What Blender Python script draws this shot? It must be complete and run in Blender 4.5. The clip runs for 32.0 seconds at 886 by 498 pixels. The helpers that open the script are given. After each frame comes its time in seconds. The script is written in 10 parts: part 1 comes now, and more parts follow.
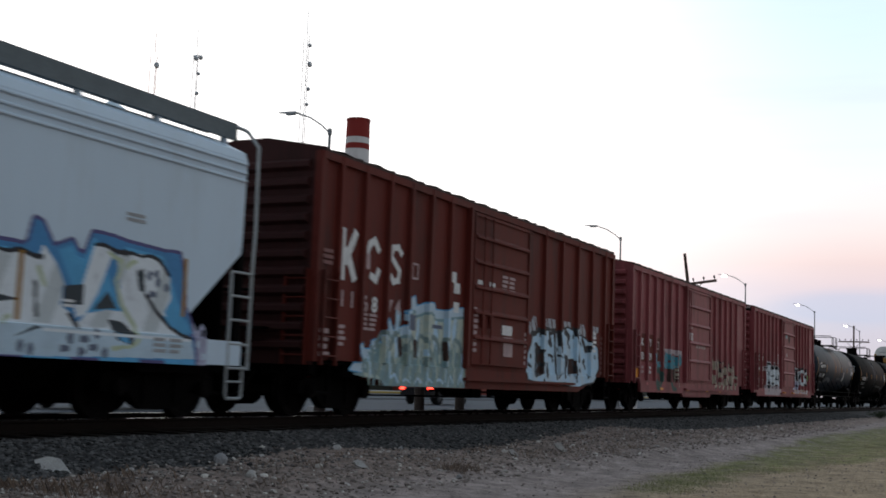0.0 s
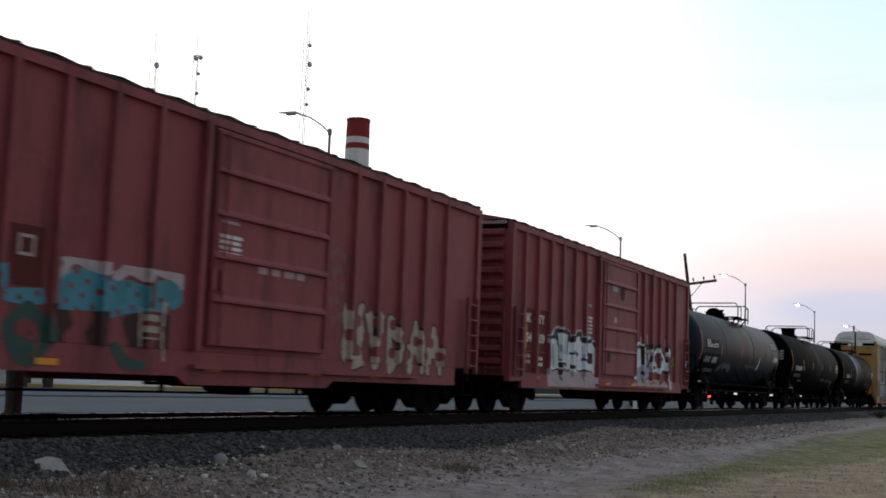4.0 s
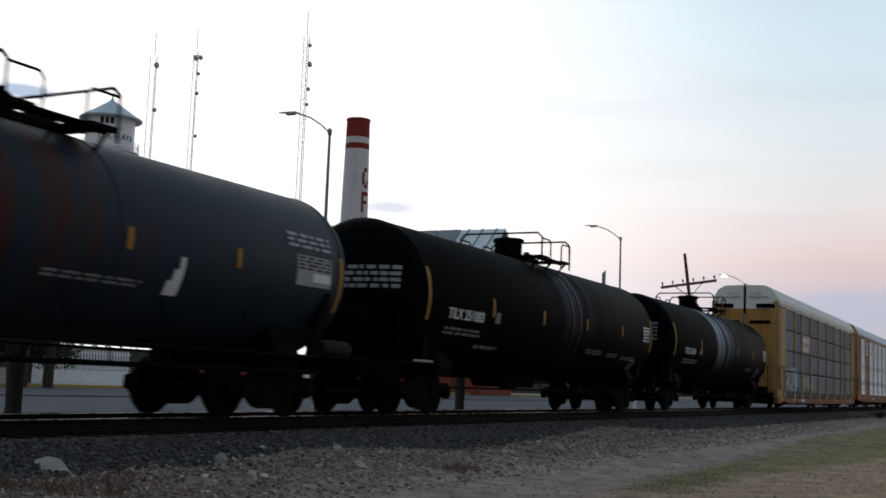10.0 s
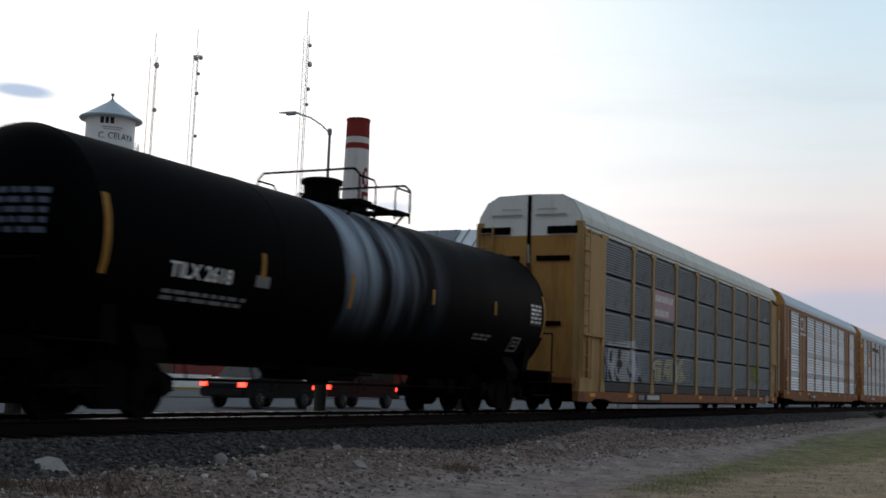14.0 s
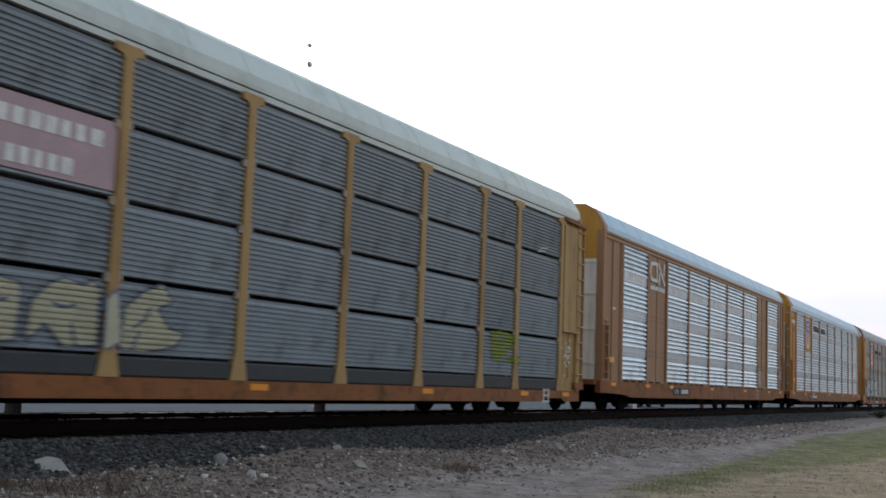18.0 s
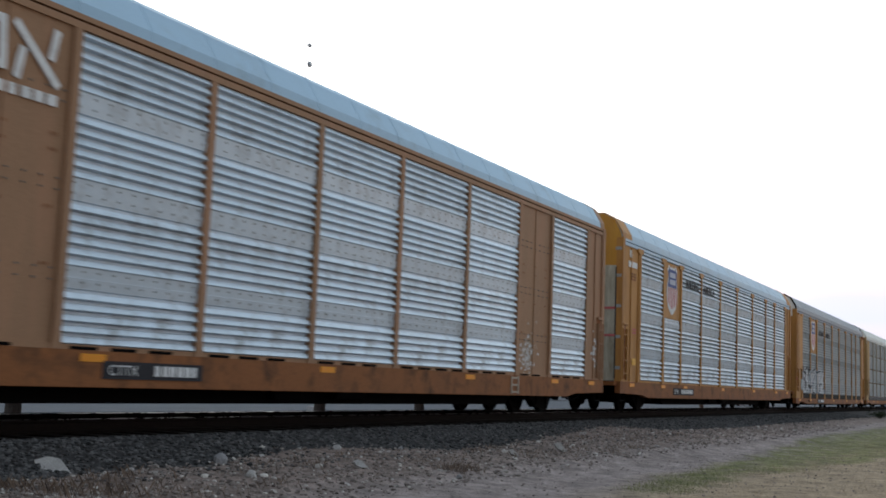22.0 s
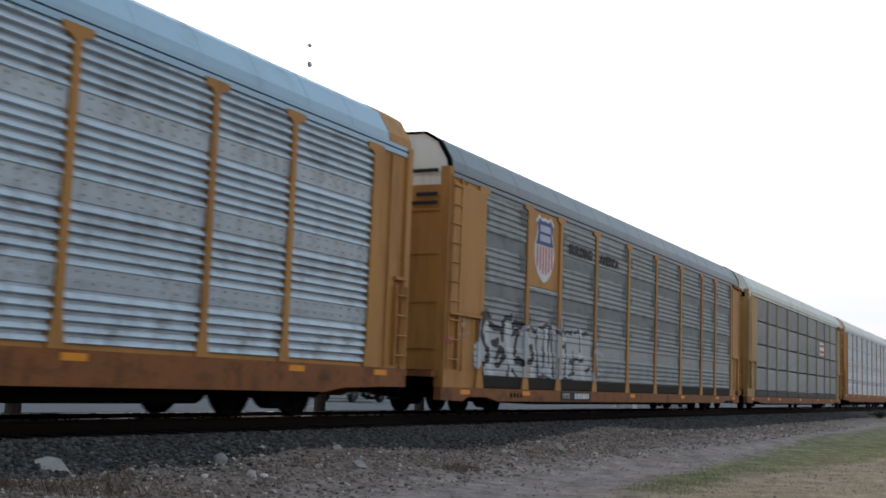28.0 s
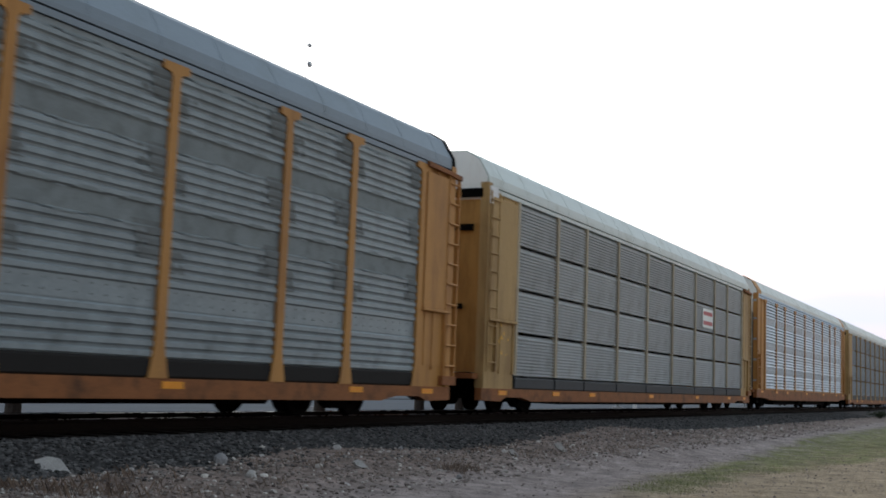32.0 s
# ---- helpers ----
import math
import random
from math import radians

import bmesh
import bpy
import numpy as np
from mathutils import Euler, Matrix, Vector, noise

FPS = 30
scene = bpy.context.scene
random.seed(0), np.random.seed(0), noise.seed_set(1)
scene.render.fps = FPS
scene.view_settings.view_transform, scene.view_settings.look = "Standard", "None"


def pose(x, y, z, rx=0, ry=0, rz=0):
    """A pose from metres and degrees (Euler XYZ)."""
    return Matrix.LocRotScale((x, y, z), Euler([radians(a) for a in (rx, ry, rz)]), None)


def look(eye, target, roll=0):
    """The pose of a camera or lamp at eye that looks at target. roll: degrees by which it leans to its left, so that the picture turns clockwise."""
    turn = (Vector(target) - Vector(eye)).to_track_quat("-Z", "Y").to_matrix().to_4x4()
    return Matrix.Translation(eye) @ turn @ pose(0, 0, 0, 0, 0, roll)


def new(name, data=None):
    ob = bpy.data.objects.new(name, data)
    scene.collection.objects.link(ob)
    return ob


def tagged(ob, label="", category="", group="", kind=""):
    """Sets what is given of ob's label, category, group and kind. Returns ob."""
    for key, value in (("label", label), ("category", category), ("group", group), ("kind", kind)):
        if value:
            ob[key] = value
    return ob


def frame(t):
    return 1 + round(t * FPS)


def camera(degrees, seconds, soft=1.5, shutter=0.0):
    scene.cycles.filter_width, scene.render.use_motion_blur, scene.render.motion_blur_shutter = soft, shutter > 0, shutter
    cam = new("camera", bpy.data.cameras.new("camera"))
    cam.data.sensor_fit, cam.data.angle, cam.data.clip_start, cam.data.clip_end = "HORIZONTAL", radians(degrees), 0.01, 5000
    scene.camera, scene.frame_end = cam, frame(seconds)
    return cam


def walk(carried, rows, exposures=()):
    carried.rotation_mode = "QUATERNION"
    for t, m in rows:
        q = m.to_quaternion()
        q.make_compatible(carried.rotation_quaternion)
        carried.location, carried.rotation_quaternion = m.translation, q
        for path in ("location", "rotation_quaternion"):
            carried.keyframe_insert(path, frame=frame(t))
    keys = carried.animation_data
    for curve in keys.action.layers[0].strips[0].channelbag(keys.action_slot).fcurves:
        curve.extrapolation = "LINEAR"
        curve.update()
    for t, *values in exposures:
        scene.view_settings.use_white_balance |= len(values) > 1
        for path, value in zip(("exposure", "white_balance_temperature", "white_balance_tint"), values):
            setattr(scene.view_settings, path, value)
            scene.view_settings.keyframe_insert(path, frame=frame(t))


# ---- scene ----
# A freight train passes a fixed camera at dusk. X runs along the track, Y away from the camera, rail heads at z = 0.
YC = 12.13      # track centre
GROUND = -0.62  # dirt beside the track
ROAD = -0.40    # carriageway beyond the track

cam = camera(42.11, 32.0, soft=1.7, shutter=0.5)
EYE = Vector((0.0, 0.0, 0.655))
AIM = Vector((math.cos(radians(27.09)) * math.cos(radians(6.65)), math.sin(radians(27.09)) * math.cos(radians(6.65)), math.sin(radians(6.65))))
VIEW = look(EYE, EYE + AIM * 10, 2.14)
walk(cam, [(0.0, VIEW), (32.0, VIEW)], exposures=[(0.0, 0.0), (7.0, 0.0), (9.0, -0.33), (13.8, -0.33), (15.4, 0.22), (16.6, 0.5), (23.0, 0.5), (29.0, 0.54), (32.0, 0.50)])

# metres that the train has rolled towards -X, every two seconds
ROLLED = (0.0, 13.158, 26.271, 39.339, 52.462, 65.738, 79.168, 92.642, 106.049, 119.391, 132.689, 145.969, 159.229, 172.472, 185.7, 198.913, 212.111)


def rolled(t):
    return float(np.interp(t, np.arange(17) * 2.0, ROLLED))


# ---- sky and light ----
def make_world():
    w = bpy.data.worlds.new("dusk_sky")
    scene.world = w
    w.use_nodes = True
    nt = w.node_tree
    nt.nodes.clear()
    n, lk = nt.nodes.new, nt.links.new
    out = n("ShaderNodeOutputWorld")
    bg = n("ShaderNodeBackground")
    sky = n("ShaderNodeTexSky")
    sky.sky_type, sky.sun_disc = "NISHITA", False
    sky.sun_elevation, sky.sun_rotation = radians(2.0), radians(100.0)
    sky.altitude, sky.air_density, sky.dust_density = 1700, 1.0, 2.0
    tc = n("ShaderNodeTexCoord")
    sep = n("ShaderNodeSeparateXYZ")
    lk(tc.outputs["Generated"], sep.inputs[0])
    # colour by height: grey-lavender haze, pink belt, pale blue above
    ramp = n("ShaderNodeValToRGB")
    lk(sep.outputs["Z"], ramp.inputs[0])
    stops = ((0.0, (0.55, 0.56, 0.70)), (0.055, (0.66, 0.67, 0.82)), (0.085, (0.82, 0.72, 0.82)), (0.11, (1.0, 0.80, 0.80)),
             (0.15, (1.10, 1.03, 1.03)), (0.20, (1.02, 1.10, 1.15)), (0.30, (0.86, 1.08, 1.22)), (0.55, (0.72, 0.90, 1.06)), (1.0, (0.48, 0.58, 0.70)))
    while len(ramp.color_ramp.elements) < len(stops):
        ramp.color_ramp.elements.new(0.5)
    for e, (p, c) in zip(ramp.color_ramp.elements, stops):
        e.position, e.color = p, (*c, 1)
    # the brightest part of the sky, broad, over the plant
    dot = n("ShaderNodeVectorMath")
    dot.operation = "DOT_PRODUCT"
    dot.inputs[1].default_value = (math.cos(radians(58)), math.sin(radians(58)), 0.12)
    lk(tc.outputs["Generated"], dot.inputs[0])
    glow = n("ShaderNodeMapRange")
    glow.inputs["From Min"].default_value, glow.inputs["From Max"].default_value = 0.62, 0.98
    glow.interpolation_type = "SMOOTHSTEP"
    lk(dot.outputs["Value"], glow.inputs["Value"])
    gmix = n("ShaderNodeMix")
    gmix.data_type = "RGBA"
    lk(glow.outputs[0], gmix.inputs["Factor"])
    gmix.inputs["B"].default_value = (1.8, 1.75, 1.72, 1)
    lk(ramp.outputs[0], gmix.inputs["A"])
    add = n("ShaderNodeMix")
    add.data_type, add.blend_type = "RGBA", "ADD"
    add.inputs["Factor"].default_value = 1.0
    low = n("ShaderNodeVectorMath")
    low.operation = "SCALE"
    low.inputs["Scale"].default_value = 0.01
    lk(sky.outputs[0], low.inputs[0])
    # thin cloud streaks low over the horizon
    cm = n("ShaderNodeMapping")
    cm.inputs["Scale"].default_value = (2.0, 2.0, 22.0)
    lk(tc.outputs["Generated"], cm.inputs[0])
    cn = n("ShaderNodeTexNoise")
    cn.inputs["Scale"].default_value, cn.inputs["Detail"].default_value = 1.6, 4.0
    lk(cm.outputs[0], cn.inputs["Vector"])
    cr = n("ShaderNodeMapRange")
    cr.inputs["From Min"].default_value, cr.inputs["From Max"].default_value = 0.50, 0.78
    cr.inputs["To Max"].default_value = 0.16
    lk(cn.outputs[0], cr.inputs["Value"])
    cmix = n("ShaderNodeMix")
    cmix.data_type = "RGBA"
    cmix.inputs["B"].default_value = (0.62, 0.66, 0.80, 1)
    lk(cr.outputs[0], cmix.inputs["Factor"])
    last = gmix.outputs["Result"]
    # three small grey-blue clouds
    for d, wide, fac in (((0.654, 0.722, 0.223), 0.030, 0.85), ((0.857, 0.492, 0.150), 0.030, 0.5), ((0.989, 0.126, 0.072), 0.085, 0.45)):
        off = n("ShaderNodeVectorMath")
        off.operation = "SUBTRACT"
        off.inputs[1].default_value = d
        lk(tc.outputs["Generated"], off.inputs[0])
        sq = n("ShaderNodeVectorMath")
        sq.operation = "MULTIPLY"
        sq.inputs[1].default_value = (1.0, 1.0, 4.5)
        lk(off.outputs[0], sq.inputs[0])
        ln = n("ShaderNodeVectorMath")
        ln.operation = "LENGTH"
        lk(sq.outputs[0], ln.inputs[0])
        rag = n("ShaderNodeMath")
        rag.operation = "MULTIPLY_ADD"
        rag.inputs[1].default_value, rag.inputs[2].default_value = wide * 1.2, -wide * 0.6
        lk(cn.outputs[0], rag.inputs[0])
        tot = n("ShaderNodeMath")
        lk(ln.outputs["Value"], tot.inputs[0])
        lk(rag.outputs[0], tot.inputs[1])
        cl = n("ShaderNodeMapRange")
        cl.inputs["From Min"].default_value, cl.inputs["From Max"].default_value = wide * 0.4, wide * 1.15
        cl.inputs["To Min"].default_value, cl.inputs["To Max"].default_value = fac, 0.0
        cl.interpolation_type = "SMOOTHSTEP"
        lk(tot.outputs[0], cl.inputs["Value"])
        cx = n("ShaderNodeMix")
        cx.data_type = "RGBA"
        cx.inputs["B"].default_value = (0.50, 0.66, 0.92, 1)
        lk(cl.outputs[0], cx.inputs["Factor"])
        lk(last, cx.inputs["A"])
        last = cx.outputs["Result"]
    lk(last, cmix.inputs["A"])
    # the sky up the line, where the train heads, is already dim
    east = n("ShaderNodeVectorMath")
    east.operation = "DOT_PRODUCT"
    east.inputs[1].default_value = (math.cos(radians(-12)), math.sin(radians(-12)), 0.0)
    lk(tc.outputs["Generated"], east.inputs[0])
    dim = n("ShaderNodeMapRange")
    dim.inputs["From Min"].default_value, dim.inputs["From Max"].default_value = -0.70, 0.30
    dim.inputs["To Min"].default_value, dim.inputs["To Max"].default_value = 0.50, 1.0
    dim.interpolation_type = "SMOOTHSTEP"
    lk(east.outputs["Value"], dim.inputs["Value"])
    dimmed = n("ShaderNodeVectorMath")
    dimmed.operation = "SCALE"
    lk(cmix.outputs["Result"], dimmed.inputs[0])
    # and so is the sky over the fields behind the camera
    south = n("ShaderNodeVectorMath")
    south.operation = "DOT_PRODUCT"
    south.inputs[1].default_value = (0.0, -1.0, -0.25)
    lk(tc.outputs["Generated"], south.inputs[0])
    fields = n("ShaderNodeMapRange")
    fields.inputs["From Min"].default_value, fields.inputs["From Max"].default_value = -0.10, 0.60
    fields.inputs["To Min"].default_value, fields.inputs["To Max"].default_value = 1.0, 0.54
    fields.interpolation_type = "SMOOTHSTEP"
    lk(south.outputs["Value"], fields.inputs["Value"])
    both = n("ShaderNodeMath")
    both.operation = "MULTIPLY"
    lk(dim.outputs[0], both.inputs[0])
    lk(fields.outputs[0], both.inputs[1])
    lk(both.outputs[0], dimmed.inputs["Scale"])
    lk(dimmed.outputs[0], add.inputs["A"])
    lk(low.outputs[0], add.inputs["B"])
    lk(add.outputs["Result"], bg.inputs["Color"])
    bg.inputs["Strength"].default_value = 0.9
    lk(bg.outputs[0], out.inputs[0])


make_world()
sun = new("sun", bpy.data.lights.new("sun", "SUN"))
sun.data.energy, sun.data.angle, sun.data.color = 0.15, radians(40), (1.0, 0.86, 0.78)
sun.matrix_world = look((0, 0, 60), (-60 * math.cos(radians(-12)), -60 * math.sin(radians(-12)), 50))


# ---- materials ----
def mat(name, color, rough=0.7, metal=0.0, vary=0.25, scale=3.0, fine=40.0, bump=0.15, dirt=None, dirt_amount=0.0, streak=False, spec=0.18, random=0.0, bump_dist=0.01):
    m = bpy.data.materials.new(name)
    m.use_nodes = True
    nt = m.node_tree
    bs = nt.nodes["Principled BSDF"]
    n, lk = nt.nodes.new, nt.links.new
    tc = n("ShaderNodeTexCoord")
    mp = n("ShaderNodeMapping")
    mp.inputs["Scale"].default_value = (1.0, 1.0, 0.18) if streak else (1, 1, 1)
    lk(tc.outputs["Object"], mp.inputs[0])
    big = n("ShaderNodeTexNoise")
    big.inputs["Scale"].default_value, big.inputs["Detail"].default_value, big.inputs["Roughness"].default_value = scale, 6.0, 0.62
    lk(mp.outputs[0], big.inputs["Vector"])
    small = n("ShaderNodeTexNoise")
    small.inputs["Scale"].default_value, small.inputs["Detail"].default_value = fine, 4.0
    lk(tc.outputs["Object"], small.inputs["Vector"])
    mix = n("ShaderNodeMix")
    mix.data_type = "RGBA"
    mix.inputs["A"].default_value = (*[c * (1 - vary) for c in color], 1)
    mix.inputs["B"].default_value = (*[min(1.0, c * (1 + vary)) for c in color], 1)
    lk(big.outputs[0], mix.inputs["Factor"])
    last = mix.outputs["Result"]
    sm = n("ShaderNodeMix")
    sm.data_type, sm.blend_type = "RGBA", "OVERLAY"
    sm.inputs["Factor"].default_value = min(0.5, vary)
    lk(last, sm.inputs["A"])
    lk(small.outputs[0], sm.inputs["B"])
    last = sm.outputs["Result"]
    if dirt:
        dn = n("ShaderNodeTexNoise")
        dn.inputs["Scale"].default_value, dn.inputs["Detail"].default_value, dn.inputs["Roughness"].default_value = scale * 1.7, 8.0, 0.7
        lk(mp.outputs[0], dn.inputs["Vector"])
        dr = n("ShaderNodeMapRange")
        dr.inputs["From Min"].default_value, dr.inputs["From Max"].default_value = 0.62 - 0.3 * dirt_amount, 0.80 - 0.2 * dirt_amount
        lk(dn.outputs[0], dr.inputs["Value"])
        dm = n("ShaderNodeMix")
        dm.data_type = "RGBA"
        dm.inputs["B"].default_value = (*dirt, 1)
        lk(dr.outputs[0], dm.inputs["Factor"])
        lk(last, dm.inputs["A"])
        last = dm.outputs["Result"]
    if random:
        oi = n("ShaderNodeObjectInfo")
        rr = n("ShaderNodeMapRange")
        rr.inputs["To Min"].default_value, rr.inputs["To Max"].default_value = 1 - random, 1 + random
        lk(oi.outputs["Random"], rr.inputs["Value"])
        rm = n("ShaderNodeVectorMath")
        rm.operation = "SCALE"
        lk(last, rm.inputs[0])
        lk(rr.outputs[0], rm.inputs["Scale"])
        last = rm.outputs[0]
    lk(last, bs.inputs["Base Color"])
    rg = n("ShaderNodeMapRange")
    rg.inputs["To Min"].default_value, rg.inputs["To Max"].default_value = max(0.05, rough - 0.12), min(1.0, rough + 0.12)
    lk(big.outputs[0], rg.inputs["Value"])
    lk(rg.outputs[0], bs.inputs["Roughness"])
    bs.inputs["Metallic"].default_value = metal
    bs.inputs["Specular IOR Level"].default_value = spec
    if bump:
        bp = n("ShaderNodeBump")
        bp.inputs["Strength"].default_value, bp.inputs["Distance"].default_value = bump, bump_dist
        lk(small.outputs[0], bp.inputs["Height"])
        lk(bp.outputs[0], bs.inputs["Normal"])
    return m


def island_mat(name, dark, light, rough=0.9):
    """Stones that differ one by one."""
    m = bpy.data.materials.new(name)
    m.use_nodes = True
    nt = m.node_tree
    n, lk = nt.nodes.new, nt.links.new
    bs = nt.nodes["Principled BSDF"]
    g = n("ShaderNodeNewGeometry")
    mix = n("ShaderNodeMix")
    mix.data_type = "RGBA"
    mix.inputs["A"].default_value, mix.inputs["B"].default_value = (*dark, 1), (*light, 1)
    lk(g.outputs["Random Per Island"], mix.inputs["Factor"])
    tc = n("ShaderNodeTexCoord")
    no = n("ShaderNodeTexNoise")
    no.inputs["Scale"].default_value, no.inputs["Detail"].default_value = 45.0, 4.0
    lk(tc.outputs["Object"], no.inputs["Vector"])
    ov = n("ShaderNodeMix")
    ov.data_type, ov.blend_type = "RGBA", "OVERLAY"
    ov.inputs["Factor"].default_value = 0.4
    lk(mix.outputs["Result"], ov.inputs["A"])
    lk(no.outputs[0], ov.inputs["B"])
    lk(ov.outputs["Result"], bs.inputs["Base Color"])
    bs.inputs["Roughness"].default_value = rough
    return m


def glow_mat(name, color, strength):
    m = bpy.data.materials.new(name)
    m.use_nodes = True
    b = m.node_tree.nodes["Principled BSDF"]
    b.inputs["Base Color"].default_value = (*color, 1)
    b.inputs["Emission Color"].default_value, b.inputs["Emission Strength"].default_value = (*color, 1), strength
    return m


